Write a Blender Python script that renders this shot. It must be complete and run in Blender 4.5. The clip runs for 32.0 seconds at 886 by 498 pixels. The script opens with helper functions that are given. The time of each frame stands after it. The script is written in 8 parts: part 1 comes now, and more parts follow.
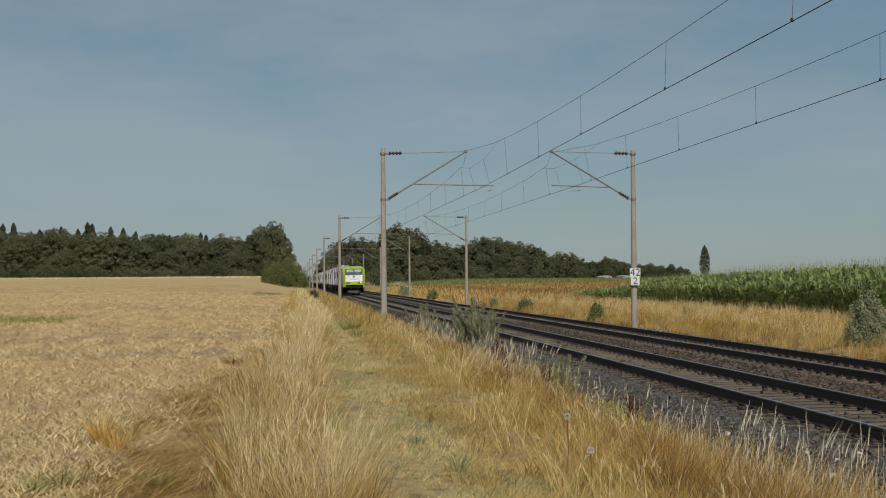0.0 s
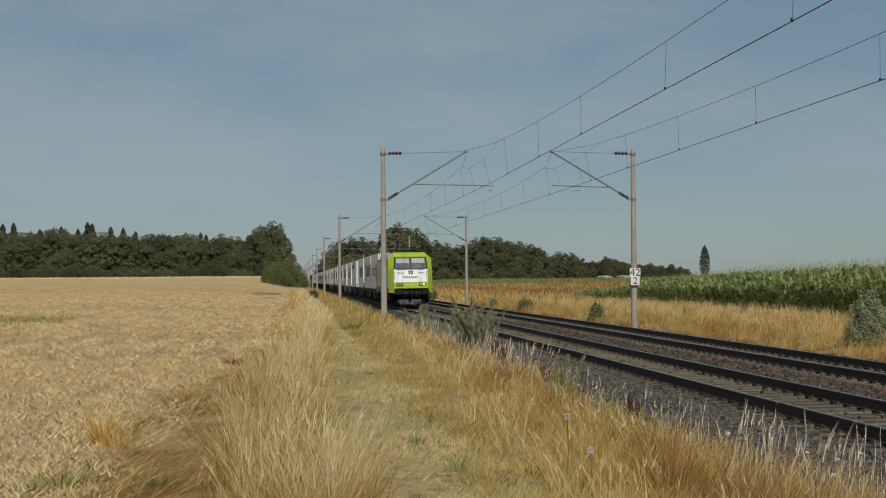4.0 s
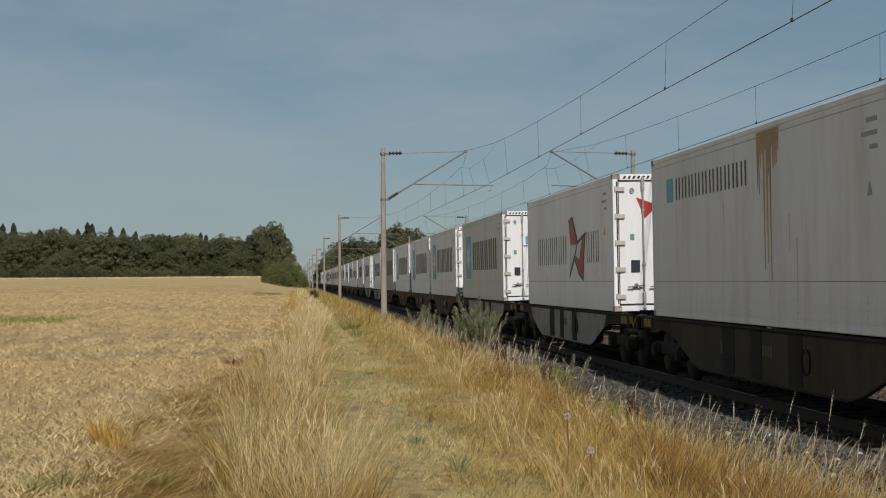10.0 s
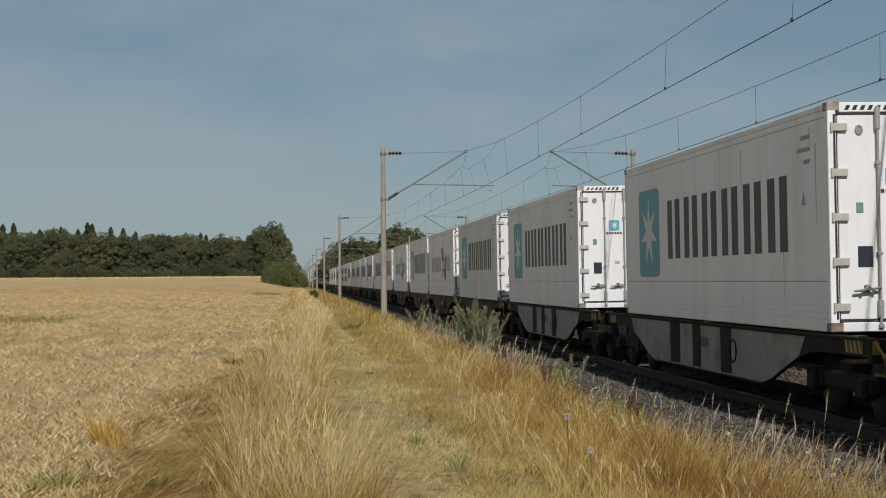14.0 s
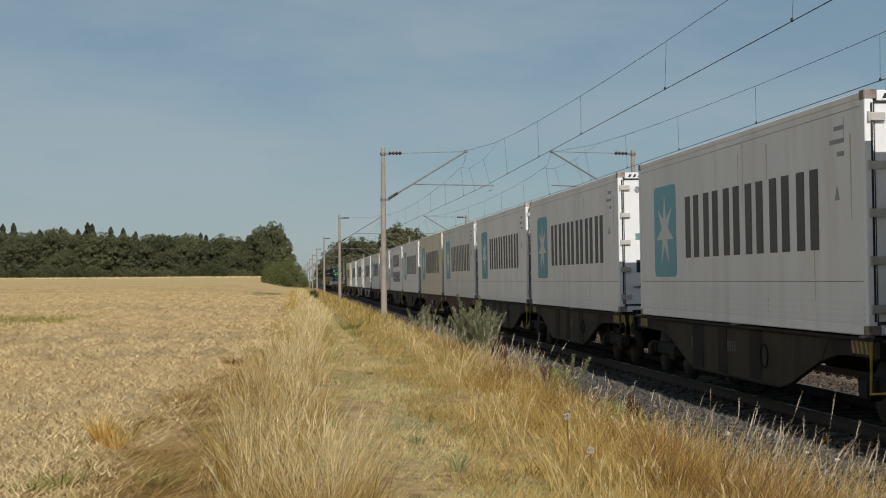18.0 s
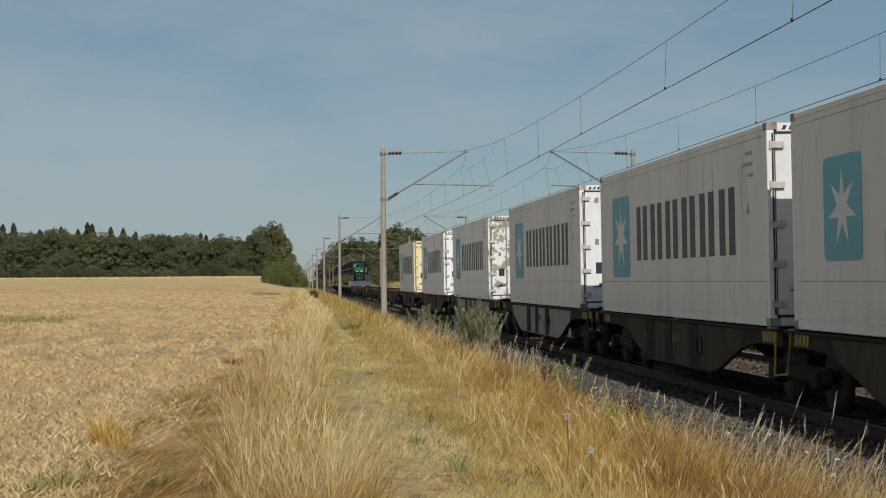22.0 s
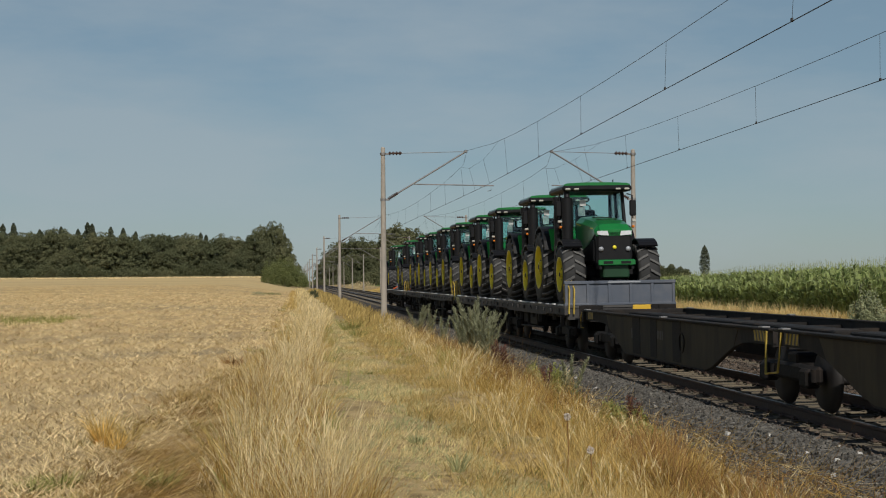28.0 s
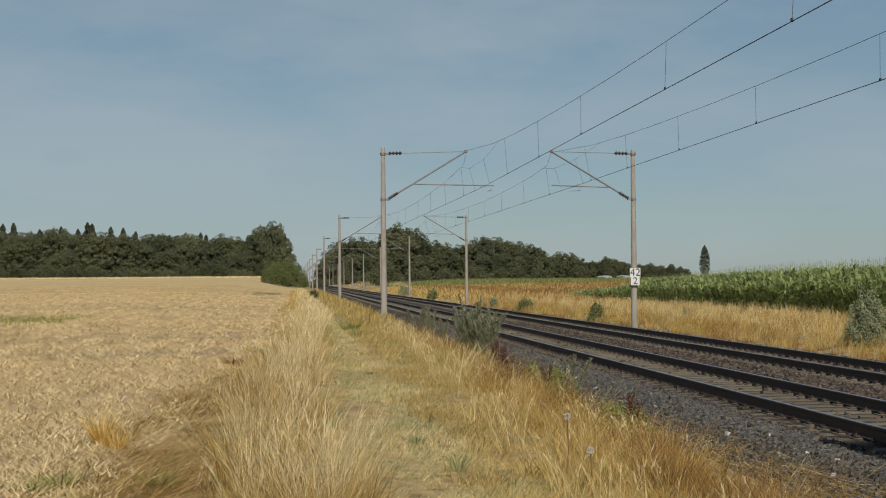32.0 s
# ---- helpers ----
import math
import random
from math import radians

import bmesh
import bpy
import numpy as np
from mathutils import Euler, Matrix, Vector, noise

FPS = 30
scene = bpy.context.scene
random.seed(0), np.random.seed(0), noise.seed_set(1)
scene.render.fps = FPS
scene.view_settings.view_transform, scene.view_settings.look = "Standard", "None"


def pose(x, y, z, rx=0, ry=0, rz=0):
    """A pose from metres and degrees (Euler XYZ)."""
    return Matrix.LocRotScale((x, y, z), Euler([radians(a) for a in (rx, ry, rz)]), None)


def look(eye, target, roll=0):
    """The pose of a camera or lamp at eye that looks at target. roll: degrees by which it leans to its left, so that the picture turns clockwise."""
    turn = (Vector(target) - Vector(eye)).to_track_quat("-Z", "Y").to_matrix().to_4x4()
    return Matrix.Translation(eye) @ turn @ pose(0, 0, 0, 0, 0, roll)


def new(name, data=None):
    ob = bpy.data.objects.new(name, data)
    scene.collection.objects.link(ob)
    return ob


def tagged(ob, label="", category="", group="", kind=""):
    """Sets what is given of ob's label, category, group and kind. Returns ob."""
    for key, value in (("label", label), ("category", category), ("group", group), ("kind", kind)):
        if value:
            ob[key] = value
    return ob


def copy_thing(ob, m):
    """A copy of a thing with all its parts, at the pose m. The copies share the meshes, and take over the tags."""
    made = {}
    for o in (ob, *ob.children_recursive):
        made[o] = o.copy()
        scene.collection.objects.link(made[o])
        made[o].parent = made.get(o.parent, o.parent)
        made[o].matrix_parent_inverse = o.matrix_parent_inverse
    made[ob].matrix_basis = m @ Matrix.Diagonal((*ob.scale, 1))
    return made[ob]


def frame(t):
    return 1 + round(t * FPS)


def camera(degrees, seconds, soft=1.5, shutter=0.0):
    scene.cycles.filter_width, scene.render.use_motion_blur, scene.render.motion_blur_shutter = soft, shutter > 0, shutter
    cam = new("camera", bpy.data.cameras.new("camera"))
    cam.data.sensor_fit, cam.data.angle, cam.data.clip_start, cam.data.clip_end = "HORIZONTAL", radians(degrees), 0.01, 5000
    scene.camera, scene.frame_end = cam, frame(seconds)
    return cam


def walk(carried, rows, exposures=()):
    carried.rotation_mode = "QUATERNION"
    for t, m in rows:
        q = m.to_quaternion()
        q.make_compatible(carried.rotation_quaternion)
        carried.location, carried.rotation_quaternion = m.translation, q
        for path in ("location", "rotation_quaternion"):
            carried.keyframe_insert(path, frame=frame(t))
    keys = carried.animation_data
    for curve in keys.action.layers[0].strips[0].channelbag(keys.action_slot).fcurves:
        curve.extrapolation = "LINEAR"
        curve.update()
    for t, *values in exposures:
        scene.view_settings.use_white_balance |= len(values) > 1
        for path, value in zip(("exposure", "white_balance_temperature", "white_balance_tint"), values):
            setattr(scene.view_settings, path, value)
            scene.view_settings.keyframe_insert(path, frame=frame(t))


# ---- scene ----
# One straight double-track line beside a stubble field: X to the right of the near track's centre,
# Y along the line away from the eye, z above the near rails.
SPEED = 25.885
CANT = -0.54
SPAN = 67.0
EYE = (-7.905, 0.0, 1.842)
YAW, PITCH = radians(5.373), radians(1.122)
AIM = (EYE[0] + math.sin(YAW) * math.cos(PITCH), EYE[1] + math.cos(YAW) * math.cos(PITCH), EYE[2] + math.sin(PITCH))

cam = camera(31.36, 32.0, soft=1.05)
walk(cam, [(0.0, look(EYE, AIM, -0.425)), (32.0, look(EYE, AIM, -0.425))],
     [(0.0, -0.21), (2.0, -0.20), (5.0, -0.25), (6.0, -0.44), (7.0, -0.31), (8.0, -0.17), (9.0, -0.06), (10.0, -0.21), (11.0, -0.23), (12.0, -0.07), (14.0, -0.20), (17.0, -0.14), (18.0, -0.03), (22.0, -0.04), (23.0, -0.15), (24.0, -0.18), (25.0, -0.11), (28.0, -0.07), (29.0, 0.05), (31.0, 0.13), (32.0, -0.01)])

# ---- light ----
SUN_EL, SUN_AZ = radians(41), radians(5)      # azimuth from straight behind the eye towards the right
world = bpy.data.worlds.new("sky")
scene.world = world
world.use_nodes = True
wn, wl = world.node_tree.nodes, world.node_tree.links
wn.clear()
sky = wn.new("ShaderNodeTexSky")
sky.sky_type, sky.sun_disc = "NISHITA", False
sky.sun_elevation, sky.sun_rotation = SUN_EL, math.pi - SUN_AZ
sky.air_density, sky.dust_density, sky.ozone_density = 0.9, 0.4, 2.2
sky.altitude = 300
wbg, wout = wn.new("ShaderNodeBackground"), wn.new("ShaderNodeOutputWorld")
wbg.inputs["Strength"].default_value = 0.06
wco, wmp = wn.new("ShaderNodeTexCoord"), wn.new("ShaderNodeMapping")
wmp.inputs["Scale"].default_value = (2.2, 2.2, 8.0)
wmp.inputs["Rotation"].default_value = (0.25, 0.1, 0.4)
wno, wra, wmx = wn.new("ShaderNodeTexNoise"), wn.new("ShaderNodeValToRGB"), wn.new("ShaderNodeMix")
wno.inputs["Scale"].default_value, wno.inputs["Detail"].default_value, wno.inputs["Roughness"].default_value = 2.2, 7, 0.55
wra.color_ramp.elements[0].position, wra.color_ramp.elements[1].position = 0.46, 0.76
# a thin even veil over the blue, and wisps of cirrus in it
wve = wn.new("ShaderNodeMix")
wve.data_type = wmx.data_type = "RGBA"
# the haze thins out with height
wsp, wfa = wn.new("ShaderNodeSeparateXYZ"), wn.new("ShaderNodeMapRange")
wfa.inputs["From Min"].default_value, wfa.inputs["From Max"].default_value = 0.22, 0.75
wfa.inputs["To Min"].default_value, wfa.inputs["To Max"].default_value = 0.5, 0.0
wl.new(wco.outputs["Generated"], wsp.inputs["Vector"])
wl.new(wsp.outputs["Z"], wfa.inputs["Value"])
wl.new(wfa.outputs["Result"], wve.inputs["Factor"])
wve.inputs["B"].default_value = (3.55, 5.35, 6.3, 1)
wmx.inputs["B"].default_value = (6.2, 7.25, 7.9, 1)
wl.new(wco.outputs["Generated"], wmp.inputs["Vector"])
wl.new(wmp.outputs["Vector"], wno.inputs["Vector"])
# more of them towards the left of the line
wfx, wad = wn.new("ShaderNodeMapRange"), wn.new("ShaderNodeMath")
wfx.inputs["From Min"].default_value, wfx.inputs["From Max"].default_value = 0.32, -0.2
wfx.inputs["To Min"].default_value, wfx.inputs["To Max"].default_value = -0.02, 0.23
wl.new(wsp.outputs["X"], wfx.inputs["Value"])
wl.new(wno.outputs["Fac"], wad.inputs[0])
wl.new(wfx.outputs["Result"], wad.inputs[1])
wl.new(wad.outputs[0], wra.inputs["Fac"])
wra.color_ramp.elements[1].color = (0.55, 0.55, 0.55, 1)
wfc, wmu = wn.new("ShaderNodeMapRange"), wn.new("ShaderNodeMath")
wfc.inputs["From Min"].default_value, wfc.inputs["From Max"].default_value = 0.35, 0.7
wfc.inputs["To Min"].default_value, wfc.inputs["To Max"].default_value = 1.0, 0.1
wmu.operation = "MULTIPLY"
wl.new(wsp.outputs["Z"], wfc.inputs["Value"])
wl.new(wra.outputs["Color"], wmu.inputs[0])
wl.new(wfc.outputs["Result"], wmu.inputs[1])
wl.new(wmu.outputs[0], wmx.inputs["Factor"])
wl.new(sky.outputs["Color"], wve.inputs["A"])
wl.new(wve.outputs["Result"], wmx.inputs["A"])
wl.new(wmx.outputs["Result"], wbg.inputs["Color"])
wl.new(wbg.outputs["Background"], wout.inputs["Surface"])

sun = new("sun", bpy.data.lights.new("sun", "SUN"))
sun.data.energy, sun.data.angle, sun.data.color = 3.98, radians(0.53), (1.0, 0.95, 0.87)
SUN_FROM = Vector((math.sin(SUN_AZ) * math.cos(SUN_EL), -math.cos(SUN_AZ) * math.cos(SUN_EL), math.sin(SUN_EL)))
sun.matrix_world = look(SUN_FROM * 60, (0, 0, 0))


# ---- materials ----
def surf(name, a, b=None, rough=0.8, metal=0.0, scale=3.0, big=0.25, bump=0.3, detail=6, vary="", amount=0.25,
         dirt=None, dirt_amount=0.0, dirt_scale=1.2, stretch=(1, 1, 1), spec=0.5, bump_scale=None, dirt_range=(0.48, 0.68), alpha=None, coat=0.0, translucent=0.0):
    """A grained surface: a and b mixed by fine and broad noise, dirt in patches, and pieces varied one by one (vary: object or island)."""
    m = bpy.data.materials.new(name)
    m.use_nodes = True
    n, l = m.node_tree.nodes, m.node_tree.links
    p = n["Principled BSDF"]
    co, mp = n.new("ShaderNodeTexCoord"), n.new("ShaderNodeMapping")
    mp.inputs["Scale"].default_value = stretch
    l.new(co.outputs["Object"], mp.inputs["Vector"])

    def tex(s, d=detail, r=0.6):
        t = n.new("ShaderNodeTexNoise")
        t.inputs["Scale"].default_value, t.inputs["Detail"].default_value, t.inputs["Roughness"].default_value = s, d, r
        l.new(mp.outputs["Vector"], t.inputs["Vector"])
        return t.outputs["Fac"]

    def ramp(src, lo, hi):
        r = n.new("ShaderNodeMapRange")
        r.inputs["From Min"].default_value, r.inputs["From Max"].default_value = lo, hi
        l.new(src, r.inputs["Value"])
        return r.outputs["Result"]

    def mix(f, x, y, kind="MIX"):
        q = n.new("ShaderNodeMix")
        q.data_type, q.blend_type = "RGBA", kind
        for val, sock in ((f, "Factor"), (x, "A"), (y, "B")):
            if hasattr(val, "links"):
                l.new(val, q.inputs[sock])
            else:
                q.inputs[sock].default_value = val if sock == "Factor" else (*val, 1)
        return q.outputs["Result"]

    b = b or tuple(c * 0.75 for c in a)
    fine, broad = tex(scale), tex(scale * 0.13 if big is None else big, 3)
    col = mix(ramp(fine, 0.35, 0.65), a, b)
    col = mix(ramp(broad, 0.3, 0.7), col, mix(0.5, a, tuple(c * 0.72 for c in b)))
    if dirt:
        q = n.new("ShaderNodeMath")
        q.operation = "MULTIPLY"
        q.inputs[1].default_value = dirt_amount
        l.new(ramp(tex(dirt_scale, 8, 0.65), *dirt_range), q.inputs[0])
        col = mix(q.outputs[0], col, dirt)
    if vary:
        rnd = n.new("ShaderNodeObjectInfo").outputs["Random"] if vary != "island" else n.new("ShaderNodeNewGeometry").outputs["Random Per Island"]
        hs = n.new("ShaderNodeHueSaturation")
        l.new(ramp2(n, l, rnd, 1 - amount, 1 + amount), hs.inputs["Value"])
        l.new(col, hs.inputs["Color"])
        if vary == "both":
            l.new(ramp2(n, l, rnd, 0.515, 0.478), hs.inputs["Hue"])
            h2 = n.new("ShaderNodeHueSaturation")
            l.new(ramp2(n, l, n.new("ShaderNodeNewGeometry").outputs["Random Per Island"], 0.9, 1.1), h2.inputs["Value"])
            l.new(hs.outputs["Color"], h2.inputs["Color"])
            hs = h2
        col = hs.outputs["Color"]
    l.new(col, p.inputs["Base Color"])
    p.inputs["Roughness"].default_value, p.inputs["Metallic"].default_value = rough, metal
    p.inputs["Specular IOR Level"].default_value = spec
    p.inputs["Coat Weight"].default_value = coat
    if bump:
        bm = n.new("ShaderNodeBump")
        bm.inputs["Strength"].default_value, bm.inputs["Distance"].default_value = bump, 0.02
        l.new(tex(bump_scale or scale * 2), bm.inputs["Height"])
        l.new(bm.outputs["Normal"], p.inputs["Normal"])
    if translucent:
        tr, ms = n.new("ShaderNodeBsdfTranslucent"), n.new("ShaderNodeMixShader")
        l.new(col, tr.inputs["Color"])
        ms.inputs["Fac"].default_value = translucent
        l.new(p.outputs["BSDF"], ms.inputs[1])
        l.new(tr.outputs["BSDF"], ms.inputs[2])
        l.new(ms.outputs["Shader"], n["Material Output"].inputs["Surface"])
    return m


def ramp2(n, l, src, lo, hi):
    r = n.new("ShaderNodeMapRange")
    r.inputs["To Min"].default_value, r.inputs["To Max"].default_value = lo, hi
    l.new(src, r.inputs["Value"])
    return r.outputs["Result"]


def glow(name, color, strength):
    m = bpy.data.materials.new(name)
    m.use_nodes = True
    p = m.node_tree.nodes["Principled BSDF"]
    p.inputs["Base Color"].default_value = (*color, 1)
    p.inputs["Emission Color"].default_value, p.inputs["Emission Strength"].default_value = (*color, 1), strength
    return m


def glass(name, tint, rough=0.03):
    m = bpy.data.materials.new(name)
    m.use_nodes = True
    p = m.node_tree.nodes["Principled BSDF"]
    p.inputs["Base Color"].default_value = (*tint, 1)
    p.inputs["Transmission Weight"].default_value, p.inputs["Roughness"].default_value, p.inputs["IOR"].default_value = 1.0, rough, 1.45
    return m


STEEL_RUST = surf("rusty_steel", (0.075, 0.045, 0.03), (0.042, 0.028, 0.022), 0.75, 0.2, 14, bump=0.3)
RAIL_HEAD = surf("polished_rail", (0.42, 0.42, 0.42), (0.3, 0.29, 0.28), 0.3, 0.9, 9, bump=0.05)
SLEEPER = surf("weathered_concrete_sleeper", (0.18, 0.15, 0.10), (0.10, 0.082, 0.057), 0.9, 0, 12, bump=0.5, vary="object", amount=0.22, dirt=(0.13, 0.09, 0.06), dirt_amount=0.6, dirt_scale=5)
BALLAST = surf("ballast_bed", (0.04, 0.031, 0.021), (0.018, 0.014, 0.010), 0.95, 0, 22, bump=1.0, dirt=(0.09, 0.06, 0.042), dirt_amount=0.5, dirt_scale=0.6)
STONE = surf("ballast_stone", (0.128, 0.096, 0.07), (0.042, 0.032, 0.024), 0.9, 0, 30, bump=0.5, vary="island", amount=0.8, dirt=(0.105, 0.062, 0.036), dirt_amount=0.5, dirt_scale=0.5)
GREY_STONE = surf("grey_ballast_stone", (0.15, 0.14, 0.122), (0.056, 0.052, 0.045), 0.9, 0, 30, bump=0.5, vary="island", amount=0.55, dirt=(0.10, 0.08, 0.06), dirt_amount=0.3, dirt_scale=0.8)
PALE_STONE = surf("pale_limestone_chip", (0.62, 0.6, 0.56), (0.5, 0.48, 0.44), 0.9, 0, 30, bump=0.4)
CONCRETE = surf("spun_concrete", (0.36, 0.32, 0.27), (0.28, 0.25, 0.21), 0.85, 0, 6, bump=0.2, stretch=(1, 1, 0.3), dirt=(0.16, 0.14, 0.12), dirt_amount=0.5, dirt_scale=3)
GALV = surf("weathered_galvanised_steel", (0.27, 0.26, 0.25), (0.17, 0.16, 0.155), 0.6, 0.5, 10, bump=0.1)
INSULATOR = surf("brown_glazed_porcelain", (0.06, 0.032, 0.024), None, 0.55, 0, 8, bump=0, spec=0.3)
WIRE = surf("dark_copper_wire", (0.055, 0.05, 0.048), None, 0.6, 0.5, 8, bump=0)
SIGN_WHITE = surf("white_sign_enamel", (0.72, 0.72, 0.70), (0.62, 0.62, 0.6), 0.5, 0, 6, bump=0.05)
BLACK = surf("black_paint", (0.02, 0.02, 0.021), (0.012, 0.012, 0.012), 0.5, 0, 9, bump=0.1)


# ---- mesh helpers ----
class Shape:
    """Collects boxes, tubes and prisms into one mesh."""

    def __init__(self):
        self.v, self.f, self.s = [], [], []

    def add(self, verts, faces, smooth=False):
        k = len(self.v)
        self.v += [tuple(p) for p in verts]
        self.f += [tuple(i + k for i in f) for f in faces]
        self.s += [smooth] * len(faces)
        return self

    def box(self, x0, x1, y0, y1, z0, z1, c=0.0):
        if c <= 0:
            vs = [(x, y, z) for z in (z0, z1) for y in (y0, y1) for x in (x0, x1)]
            return self.add(vs, [(0, 2, 3, 1), (4, 5, 7, 6), (0, 1, 5, 4), (2, 6, 7, 3), (0, 4, 6, 2), (1, 3, 7, 5)])
        vs, idx = [], {}
        lo, hi = (x0, y0, z0), (x1, y1, z1)
        for sx in (0, 1):
            for sy in (0, 1):
                for sz in (0, 1):
                    s = (sx, sy, sz)
                    for ax in range(3):
                        q = [hi[i] if s[i] else lo[i] for i in range(3)]
                        for i in range(3):
                            if i != ax:
                                q[i] += -c if s[i] else c
                        idx[(s, ax)] = len(vs)
                        vs.append(q)
        fs = []
        for ax in range(3):
            u, w = (ax + 1) % 3, (ax + 2) % 3
            for side in (0, 1):
                quad = []
                for a, b in ((0, 0), (1, 0), (1, 1), (0, 1)):
                    s = [0, 0, 0]
                    s[ax], s[u], s[w] = side, a, b
                    quad.append(idx[(tuple(s), ax)])
                fs.append(tuple(quad if side else quad[::-1]))
            for a in (0, 1):
                for b in (0, 1):
                    s0, s1 = [0, 0, 0], [0, 0, 0]
                    s0[u], s0[w], s1[u], s1[w] = a, b, a, b
                    s0[ax], s1[ax] = 0, 1
                    s0, s1 = tuple(s0), tuple(s1)
                    q = (idx[(s0, u)], idx[(s1, u)], idx[(s1, w)], idx[(s0, w)])
                    fs.append(q if a != b else q[::-1])
        for sx in (0, 1):
            for sy in (0, 1):
                for sz in (0, 1):
                    s = (sx, sy, sz)
                    t = (idx[(s, 0)], idx[(s, 1)], idx[(s, 2)])
                    fs.append(t if (sx + sy + sz) % 2 else t[::-1])
        return self.add(vs, fs)

    def tube(self, path, r, n=8, r1=None, caps=True):
        """A round tube along a path of points."""
        pts = [Vector(q) for q in path]
        vs, m = [], len(pts)
        for i, q in enumerate(pts):
            d = (pts[min(i + 1, m - 1)] - pts[max(i - 1, 0)]).normalized()
            u = d.cross(Vector((0, 0, 1)) if abs(d.z) < 0.9 else Vector((1, 0, 0))).normalized()
            w = d.cross(u)
            rr = r if r1 is None else r + (r1 - r) * i / (m - 1)
            vs += [q + (u * math.cos(2 * math.pi * k / n) + w * math.sin(2 * math.pi * k / n)) * rr for k in range(n)]
        fs = [(i * n + k, i * n + (k + 1) % n, (i + 1) * n + (k + 1) % n, (i + 1) * n + k) for i in range(m - 1) for k in range(n)]
        self.add(vs, fs, n > 5)
        if caps:
            self.add(vs[:n], [tuple(range(n))[::-1]])
            self.add(vs[-n:], [tuple(range(n))])
        return self

    def prism(self, pts, axis, lo, hi):
        """A flat outline of (a, b) points drawn out along one axis; a, b are the next two axes in order."""
        o = {0: lambda a, b, t: (t, a, b), 1: lambda a, b, t: (a, t, b), 2: lambda a, b, t: (a, b, t)}[axis]
        n = len(pts)
        vs = [o(a, b, lo) for a, b in pts] + [o(a, b, hi) for a, b in pts]
        area = sum(pts[i][0] * pts[(i + 1) % n][1] - pts[(i + 1) % n][0] * pts[i][1] for i in range(n))
        flip = (area > 0) != (axis == 1)
        fs = [tuple(range(n))[::-1], tuple(range(n, 2 * n))] + [(i, (i + 1) % n, n + (i + 1) % n, n + i) for i in range(n)]
        return self.add(vs, fs if flip else [f[::-1] for f in fs])

    def lathe(self, prof, centre, axis, n=24, caps=True):
        """A turned body: prof holds (along the axis, radius)."""
        vs = []
        for a, r in prof:
            for k in range(n):
                c, s = r * math.cos(2 * math.pi * k / n), r * math.sin(2 * math.pi * k / n)
                q = {0: (a, c, s), 1: (c, a, s), 2: (c, s, a)}[axis]
                vs.append(tuple(q[i] + centre[i] for i in range(3)))
        fs = [(i * n + k, i * n + (k + 1) % n, (i + 1) * n + (k + 1) % n, (i + 1) * n + k) for i in range(len(prof) - 1) for k in range(n)]
        if caps:
            fs += [tuple(range(n))[::-1], tuple(range((len(prof) - 1) * n, len(prof) * n))]
        return self.add(vs, fs, True)

    def mesh(self, name, material):
        me = bpy.data.meshes.new(name)
        me.from_pydata(self.v, [], self.f)
        me.polygons.foreach_set("use_smooth", self.s)
        me.materials.append(material)
        me.update()
        b = bmesh.new()
        b.from_mesh(me)
        bmesh.ops.recalc_face_normals(b, faces=b.faces)
        b.to_mesh(me)
        b.free()
        return me


def part(name, shape, material, parent, label="", at=None):
    """Links a shape (or a mesh) as one part under a thing or a part."""
    me = shape.mesh(name, material) if isinstance(shape, Shape) else shape
    ob = new(name, me)
    ob.parent = parent
    if at is not None:
        ob.matrix_basis = at
    return tagged(ob, label) if label else ob


def raw(name, verts, faces, material, smooth=False):
    """A mesh from number arrays: verts (n, 3), faces (m, 3 or 4)."""
    me = bpy.data.meshes.new(name)
    verts, faces = np.asarray(verts, np.float32), np.asarray(faces, np.int32)
    k = faces.shape[1]
    me.vertices.add(len(verts))
    me.vertices.foreach_set("co", verts.ravel())
    me.loops.add(faces.size)
    me.loops.foreach_set("vertex_index", faces.ravel())
    me.polygons.add(len(faces))
    me.polygons.foreach_set("loop_start", np.arange(len(faces), dtype=np.int32) * k)
    me.polygons.foreach_set("use_smooth", np.full(len(faces), smooth))
    me.materials.append(material)
    me.update(calc_edges=True)
    return me


def thing(name, label, category, group="", m=None, kind=""):
    ob = tagged(new(name), label, category, group, kind)
    if m is not None:
        ob.matrix_basis = m
    return ob


MOVERS = []


def ride(ob, s):
    """Sets a thing on the moving train: s is its place along the line at the start."""
    ob.matrix_basis = pose(0, s, 0, 0, CANT, 0)
    MOVERS.append((ob, s))
    return ob


def motions():
    for ob, s in MOVERS:
        walk(ob, [(0.0, pose(0, s, 0, 0, CANT, 0)), (32.0, pose(0, s - SPEED * 32.0, 0, 0, CANT, 0))])
    for ob, rows in SWAY:
        walk(ob, rows)


SWAY = []
rng = np.random.default_rng(7)
FAR_X = 3.93          # centre of the far track


# ---- ground ----
def lerp(x, xs, ys):
    return np.interp(x, xs, ys)


